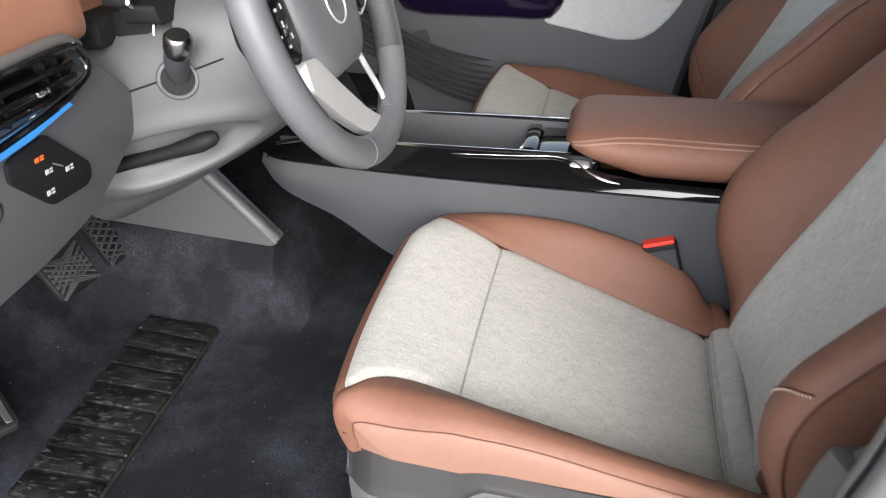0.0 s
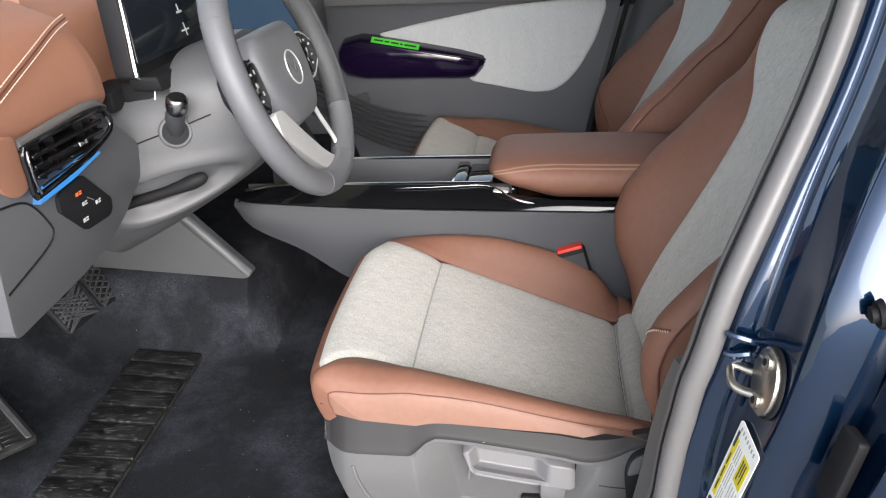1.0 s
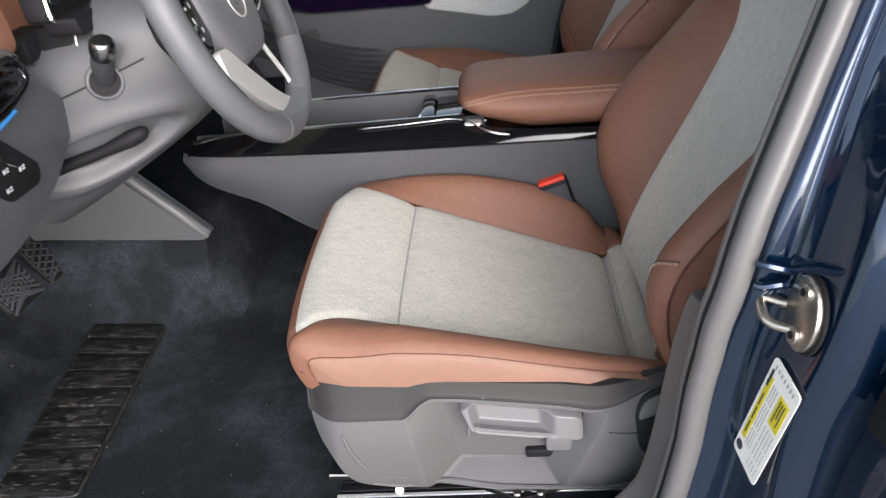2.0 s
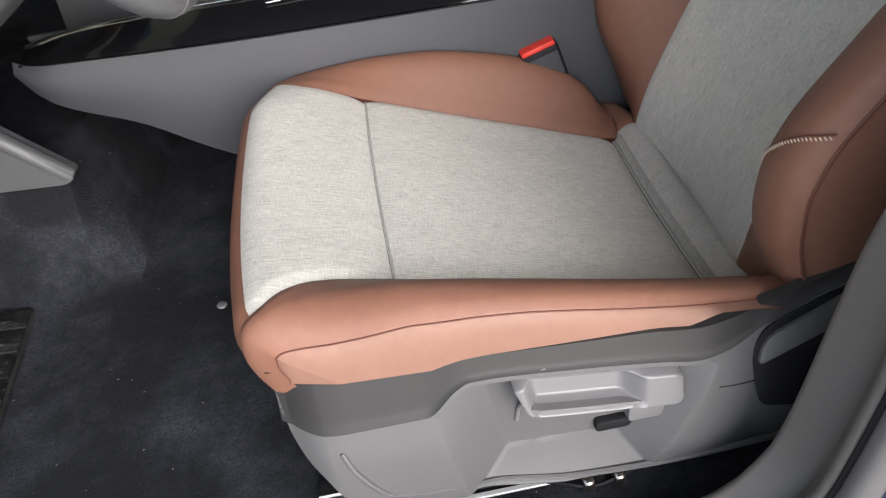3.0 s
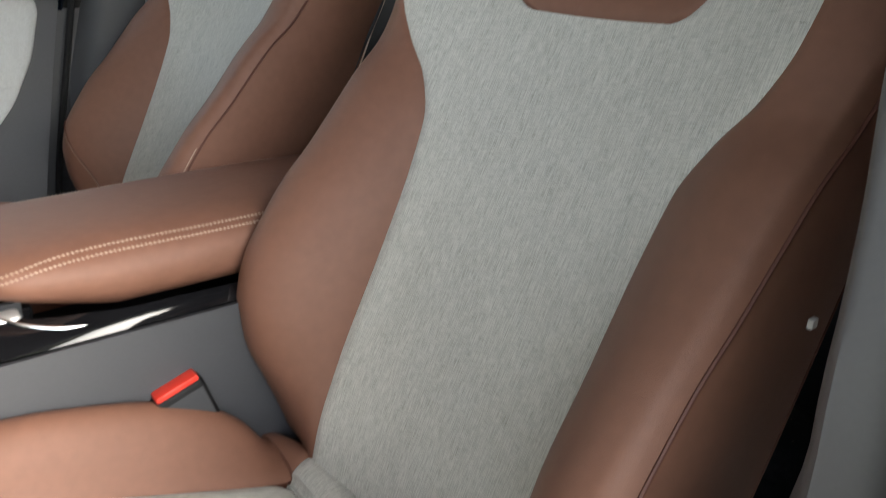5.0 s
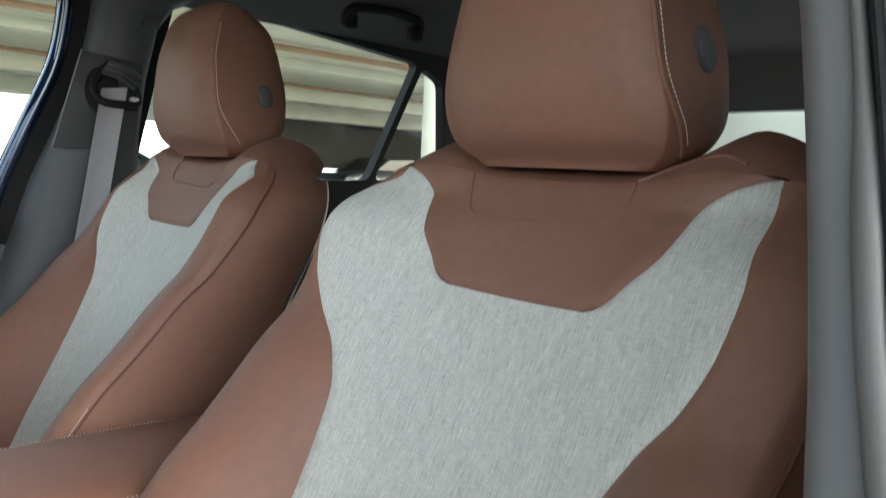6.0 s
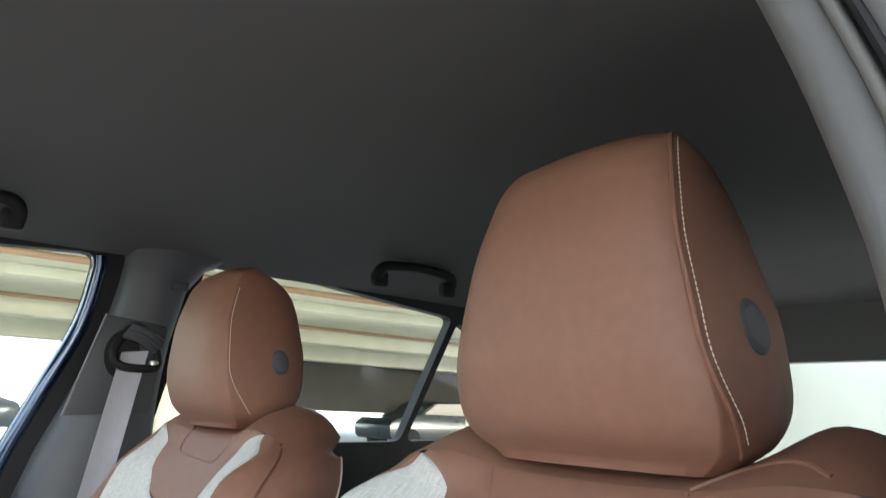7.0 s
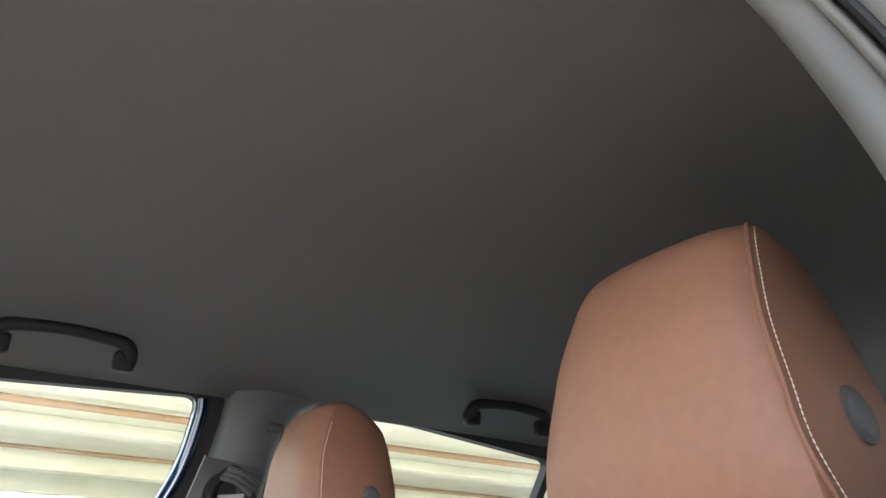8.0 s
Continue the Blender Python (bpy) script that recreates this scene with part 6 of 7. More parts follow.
        for k, p in zip(kb + ke, list(edge) + tops):
            u = min(1.0, k / Y1)
            rear = np.array([0.445 + 0.268 * u, sgn * (float(back_half(min(k, Y1))) - 0.018), 0.43 + 0.600 * u])
            v = max(0.0, (k - Y1) / (B_END - Y1))
            rear = rear + (np.array([0.7125, sgn * (float(back_half(B_END)) + 0.002), 1.034]) - rear) * v
            side.append([p + (rear - p) * s + np.array([0, sgn * 0.013 * math.sin(math.pi * s) * (1 - v), 0]) for s in np.linspace(0, 1, 12)])
        pan = sheet("back_side_panel", side, LEATHER, seat)
        tube("rear_welt", [r[-1] for r in side][6:124:2], 0.0016, THREAD if sgn > 0 else SEAM, pan, sides=6)
        if sgn > 0:
            stitches("stitching", edge[18:56] + np.array([-0.0022, -0.0012, 0.0008]), THREAD, bol, 0.0040, 0.0026, 0.0005, "cream contrast stitching")
            continue
        # contrast stitching low on the bolster
        st = [back_point(b_at(z), -y) for z, y in ((0.668, 0.2500), (0.662, 0.243), (0.655, 0.232), (0.643, 0.215), (0.628, 0.195), (0.612, 0.176), (0.596, 0.163), (0.575, 0.154), (0.550, 0.150), (0.525, 0.150))]
        nrm = np.array([-0.0012, 0, 0.0006])
        stitches("stitching", smooth_path(np.array(st) + nrm, 60), THREAD, bol, 0.0034, 0.0020, 0.0006, "cream contrast stitching", lean=0.0030, normal=(-0.7, sgn * 0.4, 0.5))
        tube("cross_seam", smooth_path(np.array(st) + nrm * 0.3 + np.array([0, 0, 0.003]), 40), 0.0010, SEAM, bol, sides=6)
    # back shell
    rows = []
    for k in np.linspace(0.0, B_END, 40):
        c = np.array([np.interp(k, BACK_S, BACK[:, j]) for j in range(3)])
        nx, nz = np.interp(k, BACK_S, BACK_N[:, 0]), np.interp(k, BACK_S, BACK_N[:, 1])
        d = 0.105 * min(1, (B_END - k) / 0.12)
        w = float(back_half(k)) - 0.016
        rows.append([(c[0] - nx * (d + 0.012 * (1 - s * s)), w * s, c[2] - nz * d) for s in np.linspace(-1, 1, 15)])
    sheet("back_shell", rows, PLASTIC_DARK, seat, thick=0.004)
    # head restraint
    zs = np.concatenate([np.linspace(1.066, 1.085, 6), np.linspace(1.09, 1.27, 30), np.linspace(1.274, 1.290, 7)])
    sec = [np.column_stack([head_section(z), np.full(len(head_section(z)), z)]) for z in zs]
    m = len(sec[0])
    # round the rims at top and bottom
    top_c, bot_c = sec[-1].mean(0), sec[0].mean(0)
    for s, dz in ((0.93, 0.0020), (0.78, 0.0034), (0.40, 0.0040)):
        sec.append(top_c + (sec[len(zs) - 1] - top_c) * s + np.array([0, 0, dz]))
    for s, dz in ((0.93, -0.005), (0.7, -0.007), (0.3, -0.006)):
        sec.insert(0, bot_c + (sec[0] - bot_c) * s / 1.0 + np.array([0, 0, dz])) if s > 0.9 else sec.insert(0, bot_c + (sec[0] - bot_c) * 0.75 + np.array([0, 0, -0.001]))
    v = np.vstack(sec)
    f = grid_faces(len(sec), m, wrap=True) + [tuple(reversed(range(m))), tuple(range((len(sec) - 1) * m, len(sec) * m))]
    head = raw("head_restraint", v, f, LEATHER, seat, "brown leather head restraint", sharp=60)
    for sgn in (-1, 1):
        line = []
        for z in np.linspace(1.073, 1.2870, 60):
            back = 0.025 * min(1.0, max(0.0, (1.150 - z) / 0.080)) ** 1.6
            line.append((float(head_front(z)) + 0.0055 + back, sgn * float(head_wide(z)) * (1.004 + 0.017 * min(1.0, back / 0.02)), z))
        line = np.array(line)
        if sgn < 0:
            tube("welt", line + np.array([-0.004, sgn * 0.0006, 0]), 0.0016, LEATHER, head, sides=6)
        stitches("stitching", line[2:-8 if sgn > 0 else -1] + np.array([0.0035, sgn * 0.0012, 0]), THREAD, head, 0.0040, 0.0032, 0.00055, "cream contrast stitching")
        c = Vector((0.636 if sgn < 0 else 0.658, sgn * (float(head_wide(1.155)) * (1.017 if sgn < 0 else 1.004) + 0.0005), 1.154))
        turn = axes(c, (0.99, -0.02, 0.12), (-0.12, 0.24, 1)) if sgn < 0 else axes(c, (-0.99, -0.02, -0.12), (-0.12, -0.24, 1))
        def oval(a, b, d, z0):
            return prism_bm([(a * math.cos(q), b * math.sin(q)) for q in np.linspace(0, 2 * np.pi, 28, endpoint=False)], d, turn @ Matrix.Translation((0, 0, z0)), 0.0012, 2)
        b = part("release_button", oval(0.0138, 0.0185, 0.006, -0.0048), PLASTIC_DARK, head, "dark oval release button")
        part("button_cap", oval(0.0100, 0.0138, 0.0025, 0.0002), PILLAR, b)
        tube("post", [(0.640, sgn * 0.085, 1.00), (0.640, sgn * 0.085, 1.09)], 0.006, CHROME, head, "chrome post", sides=12)
        tube("post_guide", [(0.640, sgn * 0.085, 1.060), (0.640, sgn * 0.085, 1.0745)], 0.011, BLACK, head, sides=12)
    side_cover(seat)
    part("inner_side_cover", prism_bm(round_poly([(-0.10, 0.545), (-0.06, 0.43), (0.0, 0.41), (0.42, 0.41), (0.42, 0.53), (0.2, 0.53)], 0.01, 3), 0.014, plane_xz(0.236, 1), 0.002, 1), PLASTIC_DARK, seat)
    for y, q in ((-0.235, -1), (0.215, 1)):
        rail = part("seat_rail", box_bm(-0.095, 0.50, y - 0.028, y + 0.024, 0.383, 0.392, 0.003), GLOSS, seat, "glossy black seat rail")
        part("rail_runner", box_bm(-0.06, 0.46, y - 0.014, y + 0.014, 0.390, 0.418, 0.003), BLACK, rail)
        part("rail_strip", box_bm(-0.02, 0.50, min(y + q * 0.014, y + q * 0.019), max(y + q * 0.014, y + q * 0.019), 0.390, 0.3955, 0.0008, 1), SATIN, rail)
        part("rail_strip", box_bm(-0.10, 0.42, min(y + q * 0.030, y + q * 0.036), max(y + q * 0.030, y + q * 0.036), 0.3825, 0.3855, 0.0008, 1), SATIN, rail)
        part("rail_end", box_bm(-0.112, -0.02, y - 0.012, y + 0.010, 0.384, 0.399, 0.003), BLACK, rail)
        tube("rail_end_strip", [(-0.112, y + q * 0.010, 0.400), (-0.02, y + q * 0.010, 0.398)], 0.0015, SATIN, rail, sides=6)
    for x in (0.136, 0.166):
        part("wire_clip", box_bm(x, x + 0.010, -0.292, -0.272, 0.389, 0.404, 0.002, 1), STEEL, seat)
    part("wire_clip", box_bm(0.148, 0.160, -0.288, -0.276, 0.386, 0.394, 0.002, 1), BLACK, seat)
    tube("wire", smooth_path([(0.10, -0.270, 0.392), (0.125, -0.284, 0.396), (0.146, -0.288, 0.393), (0.175, -0.284, 0.396), (0.20, -0.272, 0.392)], 24), 0.0022, BLACK, seat, sides=6)
    tube("rail_lug", [(-0.012, -0.268, 0.398), (-0.012, -0.278, 0.404)], 0.006, STEEL, seat, sides=10)
    for k in range(5):
        part("rail_mark", box_bm(0.060 + 0.006 * k, 0.063 + 0.006 * k, -0.2560, -0.2535, 0.3925, 0.3975, 0), PAPER, seat, smooth=False)
    part("rail_tag", box_bm(0.262, 0.286, -0.2700, -0.2670, 0.396, 0.408, 0.0005, 1), PAPER, seat, "small white printed tag")
    return seat


driver_seat = front_seat("brown leather front seat with pale grey woven cloth centre")
passenger_seat = copy_thing(driver_seat, pose(0.155, 0.74, 0.383) @ Matrix.Diagonal((1, -1, 1, 1)))
passenger_seat["label"] = "brown leather front seat beside the closed door, pale cloth centre"
# airbag tag on the outer side of the driver's backrest
part("airbag_tag", box_bm(0.488, 0.495, -0.2660, -0.2620, 0.785, 0.792, 0.0006, 1), PAPER, driver_seat, "small white airbag tag")

# ---------------------------------------------------------------- centre console
console = thing("centre_console", (0.0, 0.37, 0.383), "dark grey centre console with gloss black and chrome trim", "console")
CY = 0.37
top_line = spline([-0.41, -0.35, -0.10, 0.30, 0.55], [0.677, 0.674, 0.665, 0.660, 0.658])
bot_line = spline([-0.41, -0.385, -0.28, -0.207, -0.10, 0.05, 0.55], [0.664, 0.636, 0.580, 0.528, 0.470, 0.42, 0.40])
for sgn, nm in ((-1, "side_panel"), (1, "side_panel")):
    rows = []
    for x in np.linspace(-0.408, 0.55, 60):
        tip = min(1, (x + 0.412) / 0.05)
        rows.append([(x, CY + sgn * (0.135 - 0.020 * (1 - tip)**2 + 0.006 * math.sin(math.pi * s)), float(top_line(x) + (bot_line(x) - top_line(x)) * s)) for s in np.linspace(0, 1, 14)])
    sp = sheet(nm, rows, CONSOLE_GREY, console, "dark grey grained side panel", thick=0.006 * sgn)
    tube("panel_seam", smooth_path([(0.10, CY + sgn * 0.1385, 0.606), (0.125, CY + sgn * 0.1395, 0.615), (0.158, CY + sgn * 0.140, 0.622), (0.21, CY + sgn * 0.140, 0.627), (0.34, CY + sgn * 0.139, 0.632)], 24), 0.0013, BLACK, sp, sides=6)
    rows = []
    for x in np.linspace(-0.40, 0.55, 50):
        rail_in = float(np.interp(x, [-0.40, -0.30, 0.07, 0.13, 0.2, 0.55], [0.095, 0.078, 0.076, 0.105, 0.122, 0.125]))
        rail_z = float(np.interp(x, [-0.40, -0.30, 0.07, 0.13, 0.55], [0.683, 0.690, 0.692, 0.680, 0.668]))
        z0 = float(top_line(x))
        rows.append([(x, CY + sgn * (0.1335 + (rail_in - 0.1335) * s), z0 + 0.001 + (rail_z - z0) * (s**0.6)) for s in np.linspace(0, 1, 8)])
    sheet("gloss_flank", rows, GLOSS, console, "piano black flank")
    rail = smooth_path([(-0.40, CY + sgn * 0.092, 0.684), (-0.32, CY + sgn * 0.075, 0.690), (-0.1, CY + sgn * 0.0745, 0.692), (0.085, CY + sgn * 0.0745, 0.694)], 50)
    tube("chrome_rail", rail, 0.0042, CHROME, console, "chrome rail", sides=8, squash=(0.7, 1.3))
    swoop = smooth_path([(-0.10, CY + sgn * 0.095, 0.690), (0.0, CY + sgn * 0.090, 0.692), (0.06, CY + sgn * 0.085, 0.693), (0.092, CY + sgn * 0.094, 0.690), (0.118, CY + sgn * 0.110, 0.680), (0.15, CY + sgn * 0.121, 0.673), (0.22, CY + sgn * 0.128, 0.667), (0.36, CY + sgn * 0.130, 0.664), (0.50, CY + sgn * 0.130, 0.662)], 70)
    tube("chrome_trim", swoop, np.interp(np.linspace(0, 1, 70), [0, 0.2, 0.3, 0.42, 0.5, 1], [0.0003, 0.0004, 0.0010, 0.0028, 0.0016, 0.0010]), CHROME, console, "curved chrome trim", sides=8)
    # chrome end piece in pale satin, so its white reflection is in the colour
    part("rail_end_glint", box_bm(0.084, 0.116, min(CY + sgn * 0.100, CY + sgn * 0.076), max(CY + sgn * 0.100, CY + sgn * 0.076), 0.668, 0.6875, 0.005, 3), SATIN, console, "end piece of the rail, its bright reflection in the colour")
# open bin between the rails
bin_rows = [[(x, CY + y, z) for y, z in ((-0.074, 0.690), (-0.068, 0.66), (-0.062, 0.615), (-0.045, 0.608), (0.045, 0.608), (0.062, 0.615), (0.068, 0.66), (0.074, 0.690))] for x in np.linspace(-0.40, 0.12, 12)]
sheet("bin", bin_rows, PLASTIC_DARK, console, "dark storage bin", thick=0.004)
part("bin_divider", box_bm(0.005, 0.030, CY - 0.066, CY + 0.066, 0.610, 0.688, 0.005), GLOSS, console, "gloss black divider")
part("divider_clip", box_bm(0.001, 0.012, CY - 0.052, CY - 0.02, 0.640, 0.686, 0.003), CHROME, console)
part("cup_block", box_bm(0.03, 0.13, CY - 0.070, CY + 0.070, 0.63, 0.682, 0.006), GLOSS, console)
part("charging_pad", prism_bm(round_poly([(-0.34, CY - 0.045), (-0.10, CY - 0.050), (-0.08, CY - 0.030), (-0.12, CY + 0.02), (-0.34, CY + 0.045)], 0.012, 4), 0.02, Matrix.Translation((0, 0, 0.628)), 0.004, 2), PLASTIC, console, "grey ribbed phone tray")
part("console_core", box_bm(-0.06, 0.55, CY - 0.10, CY + 0.10, 0.383, 0.60, 0.01), BLACK, console)
# armrest
rows = []
for u in np.linspace(0, 1, 40):
    x = 0.076 + 0.42 * u
    nose = math.sqrt(max(0.0, 1 - (1 - min(1, u / 0.13))**2))
    half = 0.060 + 0.048 * nose + 0.010 * min(1, u / 0.5)
    ztop = 0.722 + 0.022 * nose + 0.004 * math.sin(2.4 * u)
    zbot = 0.708 - 0.050 * min(1, u / 0.30)**0.7
    zc, zh = (ztop + zbot) / 2, (ztop - zbot) / 2
    ring = []
    for q in np.linspace(0, 2 * np.pi, 40, endpoint=False):
        c, s = math.cos(q), math.sin(q)
        e = 2 / 3.4
        taper = 1.0 - 0.16 * (s < 0) * abs(s)**1.5
        ring.append((x, CY + half * taper * np.sign(c) * abs(c)**e, zc + zh * np.sign(s) * abs(s)**(2 / 2.4)))
    rows.append(ring)
v = np.vstack(rows)
f = grid_faces(40, 40, wrap=True) + [tuple(reversed(range(40))), tuple(range(39 * 40, 40 * 40))]
arm = thing("armrest", (0.28, CY, 0.665), "brown leather armrest with cream stitching on the console", "armrest")
arm_pad = raw("pad", v, f, LEATHER, arm, sharp=70)
R = np.array(rows)
for off, nm in ((0, "stitching"), (1, "stitching")):
    for sd in (0, 1):
        line = []
        for i in range(1, 38):
            zs = 0.7315 + 0.005 * off - 0.022 * math.exp(-i / 3.0)
            ring = R[i]
            cand = [p for p in ring if (p[1] < CY) == (sd == 0)]
            cand = sorted(cand, key=lambda p: p[2])
            zz, yy = np.array([p[2] for p in cand]), np.array([p[1] for p in cand])
            line.append((ring[0][0], float(np.interp(zs, zz, yy)) + (-0.001 if sd == 0 else 0.001), zs))
        stitches(nm, smooth_path(line, 120), THREAD, arm_pad, 0.0042, 0.0022, 0.0005, "cream contrast stitching", lean=0.003, normal=(0, -0.8, 0.6))

# seat belt buckles
def buckle(y):
    b = thing("seat_belt_buckle", (0.235, y, 0.50), "black seat belt buckle with a red release button", "belt buckle", "buckles between the seats")
    m = Matrix.Translation((0.2395, y, 0.560)) @ Matrix.Rotation(radians(-17), 4, "Y")
    bm = box_bm(-0.028, 0.026, -0.0125, 0.0125, -0.075, 0.036, 0.006, 3)
    bmesh.ops.transform(bm, matrix=m, verts=bm.verts)
    body = part("body", bm, BLACK, b)
    bm = box_bm(-0.0235, 0.0225, -0.0100, 0.0100, 0.029, 0.0408, 0.0025, 2)
    bmesh.ops.transform(bm, matrix=m, verts=bm.verts)
    part("release_button", bm, RED, b, "red release button")
    bm = box_bm(-0.024, 0.022, -0.0128, -0.0112, -0.03, 0.028, 0.001, 1)
    bmesh.ops.transform(bm, matrix=m, verts=bm.verts)
    part("face_plate", bm, PLASTIC_DARK, body)
    return b


buckle(0.219)
buckle(0.521)

# ---------------------------------------------------------------- tunnel side, pedals, heel pad
tunnel = part("wall_tunnel_side", prism_bm(round_poly([(-0.95, 0.53), (-0.70, 0.548), (-0.400, 0.527), (-0.385, 0.535), (-0.508, 0.668), (-0.62, 0.78), (-0.95, 0.78)], 0.012, 4), 0.03, plane_xz(0.235, -1), 0.011, 4), DASH_GREY)
structure(tunnel, "grey plastic trim at the foot of the dashboard", "trim")
ridge = tube("trim_ridge", smooth_path([(-0.394, 0.216, 0.533), (-0.445, 0.214, 0.590), (-0.512, 0.212, 0.664), (-0.58, 0.210, 0.74)], 20), 0.012, DASH_GREY, sides=10)
structure(ridge, "rounded grey ridge of the foot trim", "trim")


def pedal(name, c, w, h, tilt, turn, label):
    t = thing(name, c, label, "pedal")
    m = Matrix.Translation(c) @ Matrix.Rotation(radians(turn), 4, "Z") @ Matrix.Rotation(radians(tilt), 4, "Y")
    pad = prism_bm(round_poly([(-h / 2, -w / 2), (h / 2, -w / 2 * 0.9), (h / 2, w / 2 * 0.9), (-h / 2, w / 2)], 0.012, 4), 0.012, m, 0.003, 2)
    pd = part("pad", pad, PEDAL, t, "black ribbed rubber pad")
    for k in range(-3, 4):
        for d in (-1, 1):
            o = k * h / 7
            a, b = (o - 0.5 * d * w * 0.5, -w * 0.42), (o + 0.5 * d * w * 0.5, w * 0.42)
            a, b = (max(-h * 0.46, min(h * 0.46, a[0])), a[1]), (max(-h * 0.46, min(h * 0.46, b[0])), b[1])
            q = [tuple(m @ Vector((*a, 0.012))), tuple(m @ Vector((*b, 0.012)))]
            tube("rib", q, 0.0024, PEDAL_RIB, pd, sides=5)
    tube("arm", [tuple(m @ Vector((-h * 0.3, 0, -0.002))), tuple(m @ Vector((-h * 0.6, 0, -0.05))), (c[0] - 0.12, c[1], c[2] + 0.22)], 0.008, BLACK, t, sides=8)
    return t


pedal("brake_pedal", (-0.655, 0.024, 0.558), 0.088, 0.070, 62, -6, "black ribbed brake pedal under the dashboard")
pedal("accelerator_pedal", (-0.715, 0.190, 0.520), 0.055, 0.105, 62, -6, "black ribbed accelerator pedal beside the brake")

mat = thing("heel_pad", (-0.55, -0.05, 0.383), "worn black rubber heel pad with cross ribs", "floor pad")
A, B, C, D = np.array([-0.634, 0.156]), np.array([-0.486, 0.142]), np.array([-0.470, -0.255]), np.array([-0.600, -0.258])
bm = prism_bm(round_poly([tuple(A), tuple(B), tuple(C), tuple(D)], 0.012, 4), 0.003, Matrix.Translation((0, 0, 0.384)), 0.001, 1)
base = part("base", bm, RUBBER, mat)
for k in range(9):
    s0, s1 = (k + 0.05) / 9, (k + 0.90) / 9
    q = [A + (D - A) * s0 + (B - A) * 0.03, A + (D - A) * s1 + (B - A) * 0.03, B + (C - B) * s1 - (B - A) * 0.03, B + (C - B) * s0 - (B - A) * 0.03]
    part("ridge", prism_bm([tuple(p) for p in q], 0.0055, Matrix.Translation((0, 0, 0.3865)), 0.002, 2), HEEL, mat)
rest = thing("footrest", (-0.74, -0.24, 0.40), "black studded footrest plate by the door", "footrest")
m_f = axes((-0.632, -0.180, 0.424), (-0.130, 0.085, 0.035), (-0.06, -0.10, 0.012))
part("plate", prism_bm(round_poly([(0.0, -0.010), (0.17, -0.010), (0.17, 0.13), (0.0, 0.13)], 0.010, 4), 0.012, m_f, 0.003, 2), RUBBER, rest)
for k in range(3):
    part("ridge", prism_bm(round_poly([(0.008, -0.004 + k * 0.045), (0.162, -0.004 + k * 0.045), (0.162, 0.006 + k * 0.045), (0.008, 0.006 + k * 0.045)], 0.003, 3), 0.003, m_f @ Matrix.Translation((0, 0, 0.012)), 0.001, 1), PEDAL_RIB, rest)
    for j in range(14):
        part("stud_row", prism_bm([(0.010 + j * 0.0112, 0.010 + k * 0.045), (0.0155 + j * 0.0112, 0.010 + k * 0.045), (0.0155 + j * 0.0112, 0.037 + k * 0.045), (0.010 + j * 0.0112, 0.037 + k * 0.045)], 0.0015, m_f @ Matrix.Translation((0, 0, 0.012)), 0.0004, 1), PEDAL, rest)
stud = thing("carpet_stud", (-0.232, 0.078, 0.385), "small clear carpet fixing stud", "stud")
bm = bmesh.new()
bmesh.ops.create_uvsphere(bm, u_segments=12, v_segments=6, radius=0.007, matrix=Matrix.LocRotScale((-0.232, 0.078, 0.386), None, (1, 1, 0.5)))
part("cap", bm, PLASTIC, stud)

# ---------------------------------------------------------------- striker, label and door edge on the driver's side
strk = thing("door_striker", (0.392, -0.446, 0.760), "zinc-plated door striker bolted to the blue jamb", "striker")
m_s = axes((0.3885, -0.446, 0.785), (0.13, -0.99, 0.0), (0.22, 0.02, 0.97))
part("plate", prism_bm([(0.0235 * math.cos(q) - 0.006 * math.sin(q), 0.031 * math.sin(q)) for q in np.linspace(0, 2 * np.pi, 32, endpoint=False)], 0.006, m_s @ Matrix.Translation((0, 0, 0.001)), 0.0018, 2), STEEL, strk)
part("backing", prism_bm([(0.0255 * math.cos(q) - 0.006 * math.sin(q), 0.033 * math.sin(q)) for q in np.linspace(0, 2 * np.pi, 32, endpoint=False)], 0.003, m_s @ Matrix.Translation((0.002, 0, -0.001)), 0.001, 1), BLACK, strk)
hoop = smooth_path([(0.389, -0.431, 0.7800), (0.377, -0.421, 0.7800), (0.367, -0.412, 0.7795), (0.3615, -0.412, 0.7780), (0.3600, -0.419, 0.7750), (0.3605, -0.430, 0.7710), (0.3660, -0.437, 0.7690), (0.376, -0.445, 0.7700), (0.389, -0.457, 0.7715)], 36)
tube("hoop", hoop, 0.0044, STEEL, strk, "bent steel hoop", sides=12)
for u, v in ((-0.002, 0.019), (0.004, -0.019)):
    part("bolt", prism_bm([(u + 0.0078 * math.cos(q), v + 0.0078 * math.sin(q)) for q in np.linspace(0, 2 * np.pi, 18, endpoint=False)], 0.005, m_s @ Matrix.Translation((0, 0, 0.006)), 0.0012, 2), STEEL, strk)
    part("bolt_socket", prism_bm([(u + 0.0038 * math.cos(q), v + 0.0038 * math.sin(q)) for q in np.linspace(0, 2 * np.pi, 6, endpoint=False)], 0.0006, m_s @ Matrix.Translation((0, 0, 0.0108)), 0), BLACK, strk, smooth=False)

clip = thing("trim_clip", (0.366, -0.415, 0.79), "small blue two-pronged trim clip on the jamb", "clip")
for z, dz in ((0.812, 0.004), (0.798, -0.003)):
    tube("prong", smooth_path([(0.392, -0.414, z - 0.004), (0.376, -0.420, z), (0.360, -0.418, z + dz), (0.354, -0.414, z + dz)], 14), np.interp(np.linspace(0, 1, 14), [0, 0.7, 1], [0.0035, 0.0045, 0.003]), PAINT, clip, sides=8)
